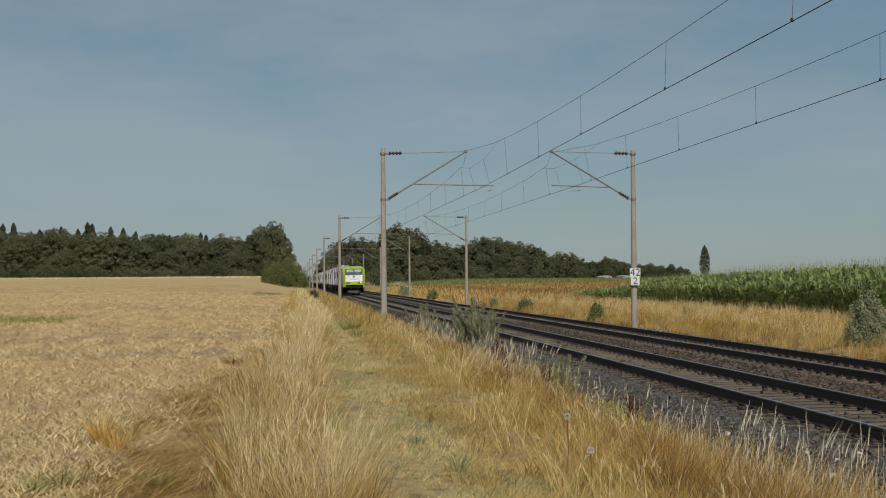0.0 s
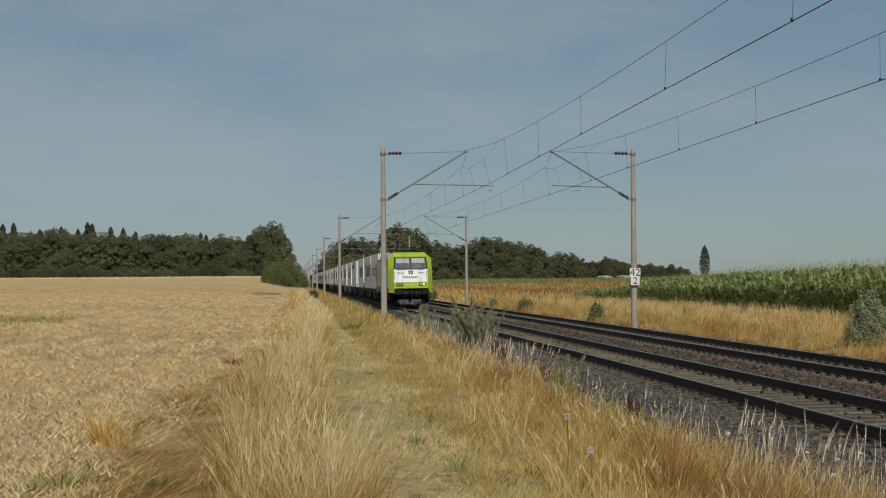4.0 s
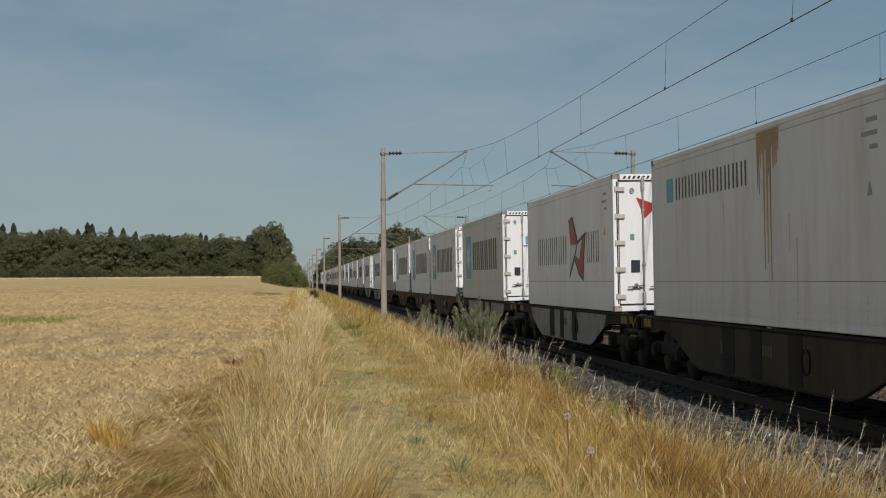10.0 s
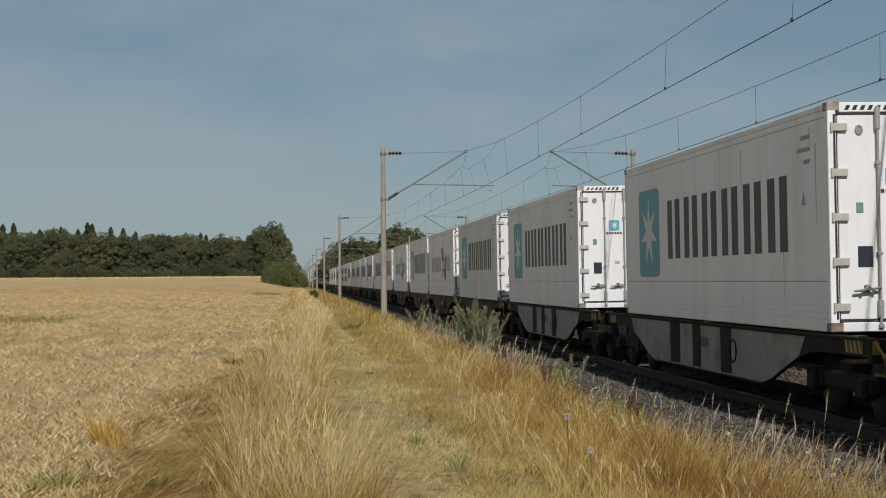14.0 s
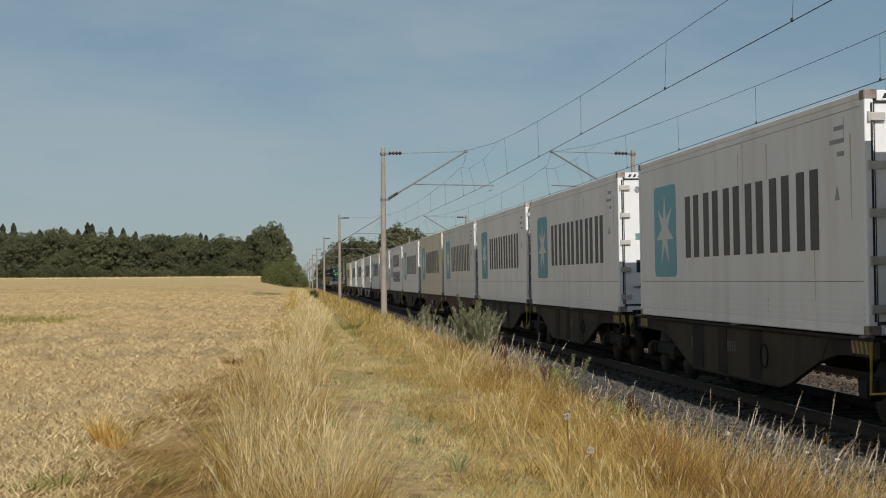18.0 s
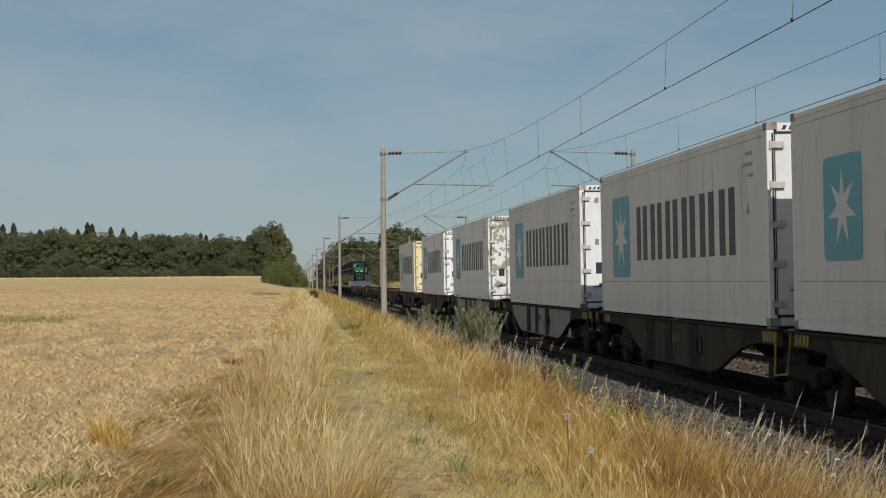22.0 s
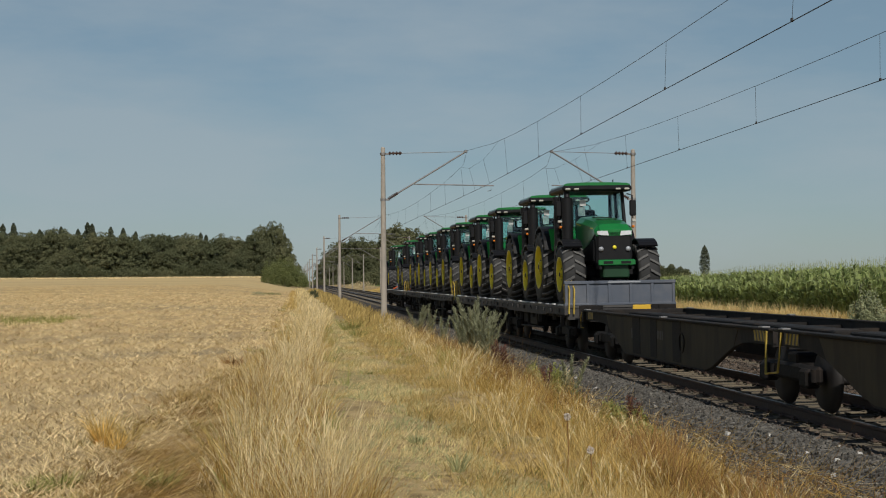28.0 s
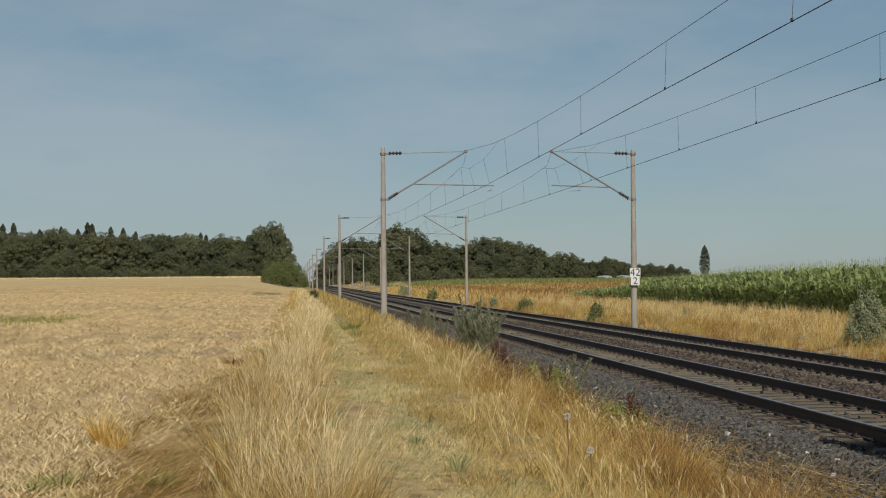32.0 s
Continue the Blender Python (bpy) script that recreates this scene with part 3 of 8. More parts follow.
HINGE_STEEL = surf("painted_hinge_steel", (0.56, 0.54, 0.50), (0.4, 0.38, 0.35), 0.6, 0.1, 9, bump=0.1)
GASKET = surf("black_door_gasket", (0.025, 0.025, 0.026), None, 0.7, 0, 9, bump=0.05)
STICKER = surf("dark_blue_sticker", (0.02, 0.026, 0.05), None, 0.5, 0, 9, bump=0)
STICKER_G = surf("green_sticker", (0.16, 0.3, 0.26), None, 0.5, 0, 9, bump=0)
YELLOW = surf("yellow_paint", (0.68, 0.42, 0.03), (0.55, 0.33, 0.03), 0.5, 0, 8, bump=0.05)
DULL_YELLOW = surf("grimy_yellow_paint", (0.46, 0.33, 0.045), (0.25, 0.17, 0.03), 0.7, 0, 8, bump=0.05)
GREY_PLATE = surf("grey_plate", (0.33, 0.35, 0.37), (0.26, 0.27, 0.29), 0.5, 0.2, 9, bump=0.05)

WAGON_DARK = surf("sooty_wagon_paint", (0.017, 0.015, 0.014), (0.010, 0.009, 0.0085), 0.8, 0.0, 5, bump=0.3, spec=0.25, stretch=(1, 1, 0.35), dirt=(0.055, 0.038, 0.026), dirt_amount=0.6)
WAGON_BROWN = surf("red_brown_wagon_paint", (0.135, 0.05, 0.022), (0.065, 0.03, 0.018), 0.75, 0.0, 2.5, bump=0.2, spec=0.25, dirt=(0.026, 0.021, 0.019), dirt_amount=0.9, dirt_scale=0.9, dirt_range=(0.42, 0.6))
WAGON_OLIVE = surf("faded_olive_wagon_paint", (0.062, 0.05, 0.03), (0.035, 0.028, 0.019), 0.8, 0.0, 3, bump=0.2, spec=0.25, stretch=(1, 1, 0.3), dirt=(0.018, 0.015, 0.013), dirt_amount=0.8, dirt_scale=1.2)
WAGON_PALE = surf("pale_grey_wagon_paint", (0.29, 0.285, 0.275), (0.2, 0.195, 0.19), 0.6, 0.0, 4, bump=0.15, dirt=(0.06, 0.052, 0.045), dirt_amount=0.9)
DATA = surf("faded_data_panel", (0.075, 0.07, 0.065), (0.045, 0.042, 0.04), 0.7, 0, 9, bump=0.05)
BOGIE = surf("oily_bogie_steel", (0.010, 0.0085, 0.008), (0.006, 0.0055, 0.005), 0.8, 0.0, 8, bump=0.4, spec=0.25, dirt=(0.03, 0.021, 0.016), dirt_amount=0.5)
WHEEL = surf("brown_wheel_steel", (0.014, 0.011, 0.010), (0.009, 0.0075, 0.007), 0.7, 0.1, 8, bump=0.1)


# ---- train: containers ----
def star_pts(cy, cz, r, k=7):
    return [(cy + (r if i % 2 == 0 else r * 0.36) * math.sin(math.pi * i / k), cz + (r if i % 2 == 0 else r * 0.36) * math.cos(math.pi * i / k)) for i in range(2 * k)]


def rounded(y0, y1, z0, z1, r):
    pts = []
    for cy, cz, a0 in ((y1 - r, z1 - r, 0), (y0 + r, z1 - r, 90), (y0 + r, z0 + r, 180), (y1 - r, z0 + r, 270)):
        pts += [(cy + r * math.cos(radians(a0 + a)), cz + r * math.sin(radians(a0 + a))) for a in (0, 30, 60, 90)]
    return pts


def bars(s, y_from, y_to, z0, z1, n, x=-1.226, ink=0.27):
    """Plain upright bars in the place of n letters, from y_from down to y_to."""
    pitch = (y_from - y_to) / n
    for i in range(n):
        a = y_from - i * pitch
        for off in (0.08, 0.54):
            s.prism([(a - pitch * off, z0), (a - pitch * (off + ink), z0), (a - pitch * (off + ink), z1), (a - pitch * off, z1)], 0, x - 0.002, x + 0.004)
    return s


L2, W2, Z0, Z1 = 6.095, 1.22, 1.16, 4.055


def container(paint, look_, label, door=None):
    door = door or paint
    c = thing("reefer_container", label, "shipping container", "containers on the train")
    for sx in (-1, 1):
        a, b = sorted((sx * (W2 - 0.05), sx * (W2 - 0.012)))
        part("side_wall", Shape().box(a, b, -L2 + 0.1, L2 - 0.1, Z0 + 0.12, Z1 - 0.09), paint, c)
        rib = Shape()
        for z in (0.17, 0.25, 0.33):
            rib.prism([(-L2 + 0.16, Z0 + z - 0.02), (L2 - 0.16, Z0 + z - 0.02), (L2 - 0.16, Z0 + z + 0.02), (-L2 + 0.16, Z0 + z + 0.02)], 0, *sorted((sx * (W2 - 0.02), sx * (W2 + 0.002))))
        for z in (Z0 + 0.43, Z0 + 0.655, Z1 - 0.17):
            rib.box(*sorted((sx * (W2 - 0.02), sx * (W2 - 0.006))), -L2 + 0.16, L2 - 0.16, z - 0.008, z + 0.008)
        part("side_rib", rib, paint, c)
        # seam below each rib, the groove's shadow drawn in as a grey strip
        part("panel_seam", Shape().box(*sorted((sx * (W2 - 0.02), sx * (W2 - 0.0095))), -L2 + 0.16, L2 - 0.16, Z0 + 0.632, Z0 + 0.645).box(*sorted((sx * (W2 - 0.02), sx * (W2 - 0.0095))), -L2 + 0.16, L2 - 0.16, Z1 - 0.188, Z1 - 0.18), GREY_PLATE, c, "grey seam line with the groove's shade in its colour")
        part("top_rail", Shape().box(*sorted((sx * (W2 - 0.07), sx * W2)), -L2 + 0.1, L2 - 0.1, Z1 - 0.1, Z1 - 0.012, 0.012), paint, c)
        part("bottom_rail", Shape().box(*sorted((sx * (W2 - 0.09), sx * W2)), -L2 + 0.1, L2 - 0.1, Z0, Z0 + 0.12, 0.012), paint, c)
        for sy in (-1, 1):
            part("corner_post", Shape().box(*sorted((sx * (W2 - 0.11), sx * W2)), *sorted((sy * (L2 - 0.1), sy * L2)), Z0 + 0.11, Z1 - 0.11, 0.01), paint if sy > 0 else door, c)
            for z in (Z0 - 0.0, Z1 - 0.118):
                part("corner_casting", Shape().box(*sorted((sx * (W2 - 0.16), sx * (W2 + 0.003))), *sorted((sy * (L2 - 0.175), sy * (L2 + 0.003))), z, z + 0.118, 0.012), CASTING, c)
    part("roof", Shape().box(-W2 + 0.06, W2 - 0.06, -L2 + 0.1, L2 - 0.1, Z1 - 0.07, Z1 - 0.03), paint, c)
    part("floor", Shape().box(-W2 + 0.08, W2 - 0.08, -L2 + 0.1, L2 - 0.1, Z0 + 0.02, Z0 + 0.14), GASKET, c)
    part("machinery_wall", Shape().box(-W2 + 0.1, W2 - 0.1, L2 - 0.14, L2 - 0.06, Z0 + 0.1, Z1 - 0.1, 0.01), paint, c)
    part("door_header", Shape().box(-W2 + 0.15, W2 - 0.15, -L2, -L2 + 0.1, Z1 - 0.14, Z1 - 0.012, 0.01), door, c)
    part("door_sill", Shape().box(-W2 + 0.15, W2 - 0.15, -L2, -L2 + 0.1, Z0, Z0 + 0.12, 0.01), door, c)
    haz = Shape()
    for i in range(8):
        x = -W2 + 0.22 + i * 0.1
        haz.prism([(x, Z1 - 0.11), (x + 0.05, Z1 - 0.11), (x + 0.08, Z1 - 0.05), (x + 0.03, Z1 - 0.05)], 1, -L2 - 0.003, -L2 + 0.002)
    part("height_marking", haz, BLACK, c, "black height hazard marking")
    for sx in (-1, 1):
        a, b = sorted((sx * 0.012, sx * (W2 - 0.13)))
        leaf = part("door", Shape().box(a, b, -L2 + 0.025, -L2 + 0.1, Z0 + 0.13, Z1 - 0.16, 0.012), door, c)
        part("gasket", Shape().box(a - 0.012, b + 0.012, -L2 + 0.034, -L2 + 0.09, Z0 + 0.118, Z1 - 0.148), GASKET, leaf)
        for x in (sx * 0.58, sx * 0.115):
            part("locking_bar", Shape().tube([(x, -L2 - 0.012, Z0 + 0.04), (x, -L2 - 0.012, Z1 - 0.06)], 0.018, 8), BAR_STEEL, leaf)
            br = Shape()
            for z, hz_ in ((Z0 + 0.07, 0.03), (Z0 + 0.29, 0.11), (Z0 + 0.98, 0.025), (Z0 + 2.12, 0.025), (Z1 - 0.22, 0.14)):
                br.box(x - 0.034, x + 0.034, -L2 - 0.038, -L2 + 0.03, z - hz_, z + hz_, 0.01)
            tagged(part("bar_bracket", br, BAR_STEEL, leaf), kind="stuff")
            hd = Shape().tube([(x, -L2 - 0.035, Z0 + 0.55), (x + 0.16 * sx, -L2 - 0.045, Z0 + 0.53), (x + 0.35 * sx, -L2 - 0.04, Z0 + 0.51)], 0.016, 6)
            hd.tube([(x + 0.08 * sx, -L2 - 0.04, Z0 + 0.5), (x + 0.17 * sx, -L2 - 0.05, Z0 + 0.57), (x + 0.26 * sx, -L2 - 0.04, Z0 + 0.49)], 0.018, 6).box(x + 0.17 * sx - 0.03, x + 0.17 * sx + 0.03, -L2 - 0.03, -L2 + 0.03, Z0 + 0.49, Z0 + 0.59, 0.008)
            part("door_handle", hd, GALV, leaf)
        hx = sx * (W2 - 0.15)
        for z in (0.31, 0.88, 1.44, 2.0, 2.57):
            part("hinge", Shape().box(hx - 0.1, hx + 0.1, -L2 - 0.02, -L2 + 0.03, Z0 + z - 0.05, Z0 + z + 0.05, 0.008).tube([(sx * (W2 - 0.05), -L2 - 0.01, Z0 + z - 0.06), (sx * (W2 - 0.05), -L2 - 0.01, Z0 + z + 0.06)], 0.02, 6), HINGE_STEEL, leaf)
        if look_ == "flag":
            part("flag_mark", Shape().prism([(sx * 0.42 - 0.3, Z1 - 0.5), (sx * 0.42 + 0.32, Z1 - 0.72), (sx * 0.42 + 0.05, Z1 - 0.78), (sx * 0.42 - 0.12, Z1 - 0.95)], 1, -L2 + 0.02, -L2 + 0.027), RED, leaf, "red flag emblem")
        else:
            big, ez = (0.19, Z1 - 1.07) if door is CREAM_DOOR else (0.125, Z1 - 0.95)
            pan = part("emblem_panel", Shape().prism(rounded(sx * 0.35 - big, sx * 0.35 + big, ez - big, ez + big, 0.03), 1, -L2 + 0.018, -L2 + 0.027), BLUE, leaf, "light blue emblem panel")
            part("star", Shape().prism(star_pts(sx * 0.35, ez, big * 0.8), 1, -L2 + 0.014, -L2 + 0.02), STAR, pan, "white star")
            ink = Shape()
            for i in range(6):
                ink.box(sx * 0.35 - 0.19 + i * 0.065, sx * 0.35 - 0.145 + i * 0.065, -L2 + 0.018, -L2 + 0.026, ez - 0.08 - big, ez - 0.03 - big)
            part("lettering", ink, LETTER, leaf, "small dark bars of lettering")
    part("vent_plate", Shape().tube([(-0.81 + 0.04 * math.cos(u), -L2 + 0.022, Z1 - 0.36 + 0.055 * math.sin(u)) for u in np.linspace(0, 6.283, 17)], 0.014, 6).box(-0.84, -0.78, -L2 + 0.018, -L2 + 0.03, Z1 - 0.4, Z1 - 0.32), GREY_PLATE, c, "round grey vent plate")
    part("data_plate", Shape().box(-0.85, -0.66, -L2 + 0.012, -L2 + 0.03, Z1 - 2.08, Z1 - 1.82, 0.004), STICKER if look_ != "line" else GREY_PLATE, c, "dark data plate")
    part("sticker", Shape().box(-0.86, -0.77, -L2 + 0.015, -L2 + 0.03, Z1 - 1.4, Z1 - 1.27, 0.003), STICKER_G, c, "small green sticker")
    part("inspection_plate", Shape().box(-0.35, -0.23, -L2 + 0.015, -L2 + 0.03, Z1 - 1.85, Z1 - 1.78, 0.004), HINGE_STEEL, c, "small grey inspection plate")
    part("yellow_label", Shape().box(0.26, 0.46, -L2 + 0.015, -L2 + 0.03, Z0 + 0.2, Z0 + 0.28, 0.003), YELLOW, c, "small yellow label")
    for z in (Z0 + 0.28, Z1 - 0.22):
        part("door_stop", Shape().box(-0.062, 0.062, -L2 - 0.015, -L2 + 0.03, z - 0.09, z + 0.09, 0.012), HINGE_STEEL, c)
    seal = Shape().box(-0.022, 0.022, -L2 + 0.012, -L2 + 0.03, Z0 + 0.16, Z1 - 0.16)
    for z in (Z0 + 0.15, Z1 - 0.15):
        seal.box(-W2 + 0.1, W2 - 0.1, -L2 + 0.014, -L2 + 0.03, z - 0.014, z + 0.014)
    for x in (-W2 + 0.085, W2 - 0.085):
        seal.box(x - 0.014, x + 0.014, -L2 - 0.003, -L2 + 0.03, Z0 + 0.16, Z1 - 0.16)
    part("door_seal", seal, GASKET, c, "black door seal")
    data = Shape()
    for i in range(4):
        for k in range(2):
            data.box(0.36 + 0.24 * k, 0.36 + 0.24 * k + (0.2, 0.17, 0.19, 0.11)[i], -L2 + 0.02, -L2 + 0.027, Z1 - 1.62 - i * 0.075, Z1 - 1.595 - i * 0.075)
    part("weight_data", data, GREY_PLATE, c, "fine grey bars of weight data")
    code = Shape()
    for z, x_from, n in ((Z1 - 0.44, 0.28, 7), (Z1 - 0.58, 0.6, 3)):
        for i in range(n):
            code.box(x_from + i * 0.072 + 0.02 * (i > 3), x_from + 0.05 + i * 0.072 + 0.02 * (i > 3), -L2 + 0.02, -L2 + 0.027, z - 0.045, z + 0.045)
    part("unit_code", code, GREY_PLATE, c, "grey bars of the unit's code")
    # side markings, on both long walls
    for sx in (-1, 1):
        x0, x1 = sorted((sx * (W2 - 0.014), sx * (W2 - 0.006)))
        small = Shape()
        for i, w in enumerate((0.34, 0.5, 0.24)):
            small.box(x0, x1, -sx * 0 - 5.35, -5.35 + w, Z1 - 0.40 - i * 0.16, Z1 - 0.345 - i * 0.16)
        part("unit_number", small, GREY_PLATE, c, "grey bars of unit number")
        tri = Shape().prism([(-5.16, 2.8), (-5.0, 2.8), (-5.08, 2.97)], 0, x0, x1)
        part("warning_mark", tri, GREY_PLATE if look_ != "flag" else YELLOW, c, "small warning triangle")
        grime = Shape()
        gr_ = random.Random(len(label) + int(sx))
        for i in range(9):
            y = gr_.uniform(-5.6, 5.4)
            w_, top_ = gr_.uniform(0.01, 0.05), gr_.uniform(1.6, 3.9)
            low_ = max(Z0 + 0.14, top_ - gr_.uniform(0.2, 1.1))
            grime.prism([(y, top_), (y + w_, top_), (y + w_ * 0.7, low_), (y + w_ * 0.3, low_)], 0, *sorted((sx * (W2 - 0.0125), sx * (W2 - 0.0105))))
        tagged(part("grime", grime, STREAK, c, "thin brown grime streaks"), kind="stuff")
        if look_ in ("star", "two"):
            lift = 0.0 if look_ == "star" else 0.14
            pan = part("emblem_panel", Shape().prism(rounded(3.2, 4.85, 1.88, 3.52, 0.14) if look_ == "star" else rounded(3.5, 4.85, 2.05, 3.35, 0.12), 0, x0, x1), BLUE, c, "light blue emblem panel")
            part("star", Shape().prism(star_pts(4.02 if look_ == "star" else 4.17, 2.7, 0.66 if look_ == "star" else 0.5), 0, *sorted((sx * (W2 - 0.007), sx * (W2 - 0.002)))), STAR, pan, "white star")
            if look_ == "star":
                part("lettering", bars(Shape(), 2.62, -4.6, 2.2, 3.24, 6, sx * (W2 - 0.008)), LETTER, c, "charcoal bars of large lettering")
            else:
                part("lettering", bars(Shape(), 2.7, -3.6, 2.72, 3.52, 6, sx * (W2 - 0.008)), LETTER, c, "charcoal bars of large lettering")
                part("lettering", bars(Shape(), 2.7, -3.9, 1.75, 2.42, 7, sx * (W2 - 0.008)), LETTER, c, "charcoal bars of large lettering")
        elif look_ == "flag":
            part("lettering", bars(Shape(), 4.25, -0.45, 2.22, 2.92, 7, sx * (W2 - 0.008), 0.085), LETTER, c, "charcoal bars of slim lettering")
            part("lettering", bars(Shape(), -2.95, -4.6, 2.22, 2.92, 3, sx * (W2 - 0.008), 0.085), LETTER, c, "charcoal bars of slim lettering")
            flag = part("flag_mark", Shape().prism([(-0.63, 3.28), (-1.18, 3.36), (-1.83, 2.75), (-2.88, 2.94), (-2.70, 2.53), (-2.52, 1.80), (-1.92, 1.94), (-1.37, 2.31), (-0.68, 1.86), (-0.89, 2.64)], 0, x0, x1), LETTER, c, "dark outlined flag emblem")
            part("flag_field", Shape().prism([(-0.72, 3.22), (-1.16, 3.28), (-1.81, 2.68), (-1.35, 2.41), (-0.78, 2.00), (-0.96, 2.64)], 0, *sorted((sx * (W2 - 0.008), sx * (W2 - 0.002)))), RED, flag, "red field of the flag")
            part("flag_field", Shape().prism([(-1.88, 2.68), (-2.79, 2.85), (-2.63, 2.53), (-2.45, 1.89), (-1.97, 2.01), (-1.46, 2.35)], 0, *sorted((sx * (W2 - 0.008), sx * (W2 - 0.002)))), RED, flag, "red field of the flag")
            wx = sorted((sx * (W2 - 0.003), sx * (W2 + 0.001)))
            part("flag_band", Shape().prism([(-0.96, 2.68), (-1.72, 2.66), (-1.38, 2.41), (-0.79, 2.02)], 0, *wx), STAR, flag, "white band of the flag")
            part("flag_band", Shape().prism([(-1.88, 2.67), (-2.42, 2.77), (-2.05, 2.32), (-1.55, 2.4)], 0, *wx), STAR, flag, "white band of the flag")
        else:
            part("lettering", bars(Shape(), 4.3, -0.2, 3.22, 3.6, 10, sx * (W2 - 0.008), 0.14), LETTER, c, "charcoal bars of small lettering")
            part("emblem_panel", Shape().prism(rounded(4.5, 4.95, 3.2, 3.62, 0.05), 0, x0, x1), BLUE, c, "small faded blue emblem panel")
            run = Shape()
            for i in range(14):
                y = -0.6 - 0.075 * i
                low_ = 3.95 - gr_.uniform(0.25, 0.9) - (1.5 if 4 <= i <= 8 and i % 2 == 0 else 0.0)
                run.prism([(y, Z1 - 0.11), (y - 0.085, Z1 - 0.11), (y - 0.06, (low_ + 3.95) / 2), (y - 0.05, low_), (y - 0.03, low_), (y - 0.015, (low_ + 3.95) / 2)], 0, x0, x1 if sx > 0 else x1)
            part("rust_run", run, RUST, c, "brown rust run")
    return c


KINDS = {
    "star": (WHITE, "star", "white refrigerated container with light blue star emblem and dark lettering", None),
    "worn": (WORN, "star", "weathered off-white refrigerated container with blue star emblem", None),
    # whiter door paint carries the sun that falls on this end
    "lit_door": (WORN, "star", "off-white refrigerated container with blue star emblem and clean white doors", WHITE),
    "dark": (GREYED, "star", "grimy grey refrigerated container with white doors and faded blue emblem", WHITE),
    # doors whitened here too for the sun they face
    "dull": (DULL, "star", "dull grey-white refrigerated container with blue star emblem", WHITE),
    "cream": (CREAM, "star", "cream refrigerated container with light blue star emblem", None),
    "flag": (WHITE, "flag", "white refrigerated container with red and white flag emblem", None),
    "line": (WORN, "line", "stained off-white refrigerated container with a brown rust run", None),
    "two": (WHITE, "two", "white refrigerated container with blue emblem and two rows of lettering", None),
    "two_worn": (WORN, "two", "worn white container with two flaking rows of dark lettering", None),
    "patched": (WHITE, "star", "white refrigerated container with brown flaking patches on its doors", PATCHED),
    "yellow": (WORN, "star", "off-white refrigerated container with yellowed cream doors", CREAM_DOOR),
}
# trailing end of each container along the line at the start
LOAD = [(242.0, "flag"), (255.02, "worn"), (269.84, "star"), (288.01, "line"), (303.83, "flag"), (321.5, "dull"), (336.42, "lit_door"), (349.42, "star"), (363.52, "star"), (378.23, "dark"),
        (393.95, "star"), (411.51, "star"), (426.52, "worn"), (440.95, "flag"), (454.07, "star"), (468.75, "flag"), (483.32, "star"), (496.2, "star"), (510.38, "star"), (523.45, "star"),
        (536.72, "worn"), (549.82, "cream"), (563.59, "star"), (576.69, "two"), (590.31, "two_worn"), (603.59, "worn"), (618.33, "worn"), (635.99, "patched"), (652.35, "star"), (670.2, "yellow")]
made = {}
for s, kind in LOAD:
    if kind not in made:
        made[kind] = container(*KINDS[kind])
        ride(made[kind], s - L2 - 0.18)
    else:
        ride(copy_thing(made[kind], pose(0, 0, 0)), s - L2 - 0.18)


# ---- train: wagons ----
def bogie(parent, y):
    b = part("bogie", Shape().box(-1.02, -0.92, y - 1.25, y + 1.25, 0.42, 0.66, 0.04).box(0.92, 1.02, y - 1.25, y + 1.25, 0.42, 0.66, 0.04).box(-0.95, 0.95, y - 0.2, y + 0.2, 0.5, 0.8, 0.03), BOGIE, parent)
    for d in (-0.9, 0.9):
        w = Shape()
        for x in (-0.75, 0.75):
            sg = 1 if x > 0 else -1
            w.lathe([(x - 0.065, 0.40), (x - sg * 0.04 - 0.01, 0.46), (x + 0.065, 0.45), (x + 0.067, 0.2)], (0, y + d, 0.462), 0, 22)
        w.tube([(-0.8, y + d, 0.462), (0.8, y + d, 0.462)], 0.08, 10)
        part("wheelset", w, WHEEL, b)
        for x in (-1.0, 1.0):
            part("axle_box", Shape().box(x - 0.11, x + 0.11, y + d - 0.17, y + d + 0.17, 0.36, 0.62, 0.04).tube([(x, y + d - 0.25, 0.45), (x, y + d - 0.25, 0.62)], 0.07, 8).tube([(x, y + d + 0.25, 0.45), (x, y + d + 0.25, 0.62)], 0.07, 8), BOGIE, b)
    return b


def buffers(parent, y, d, mat_):
    for x in (-0.875, 0.875):
        part("buffer", Shape().tube([(x, y, 1.05), (x, y + d * 0.42, 1.05)], 0.095, 12).box(x - 0.21, x + 0.21, min(y + d * 0.42, y + d * 0.47), max(y + d * 0.42, y + d * 0.47), 0.88, 1.22, 0.015), mat_, parent)
    part("coupling", Shape().tube([(0, y, 1.0), (0, y + d * 0.35, 0.95), (0, y + d * 0.4, 0.7)], 0.04, 8).box(-0.09, 0.09, min(y, y + d * 0.3), max(y, y + d * 0.3), 0.95, 1.06, 0.01), BOGIE, parent)


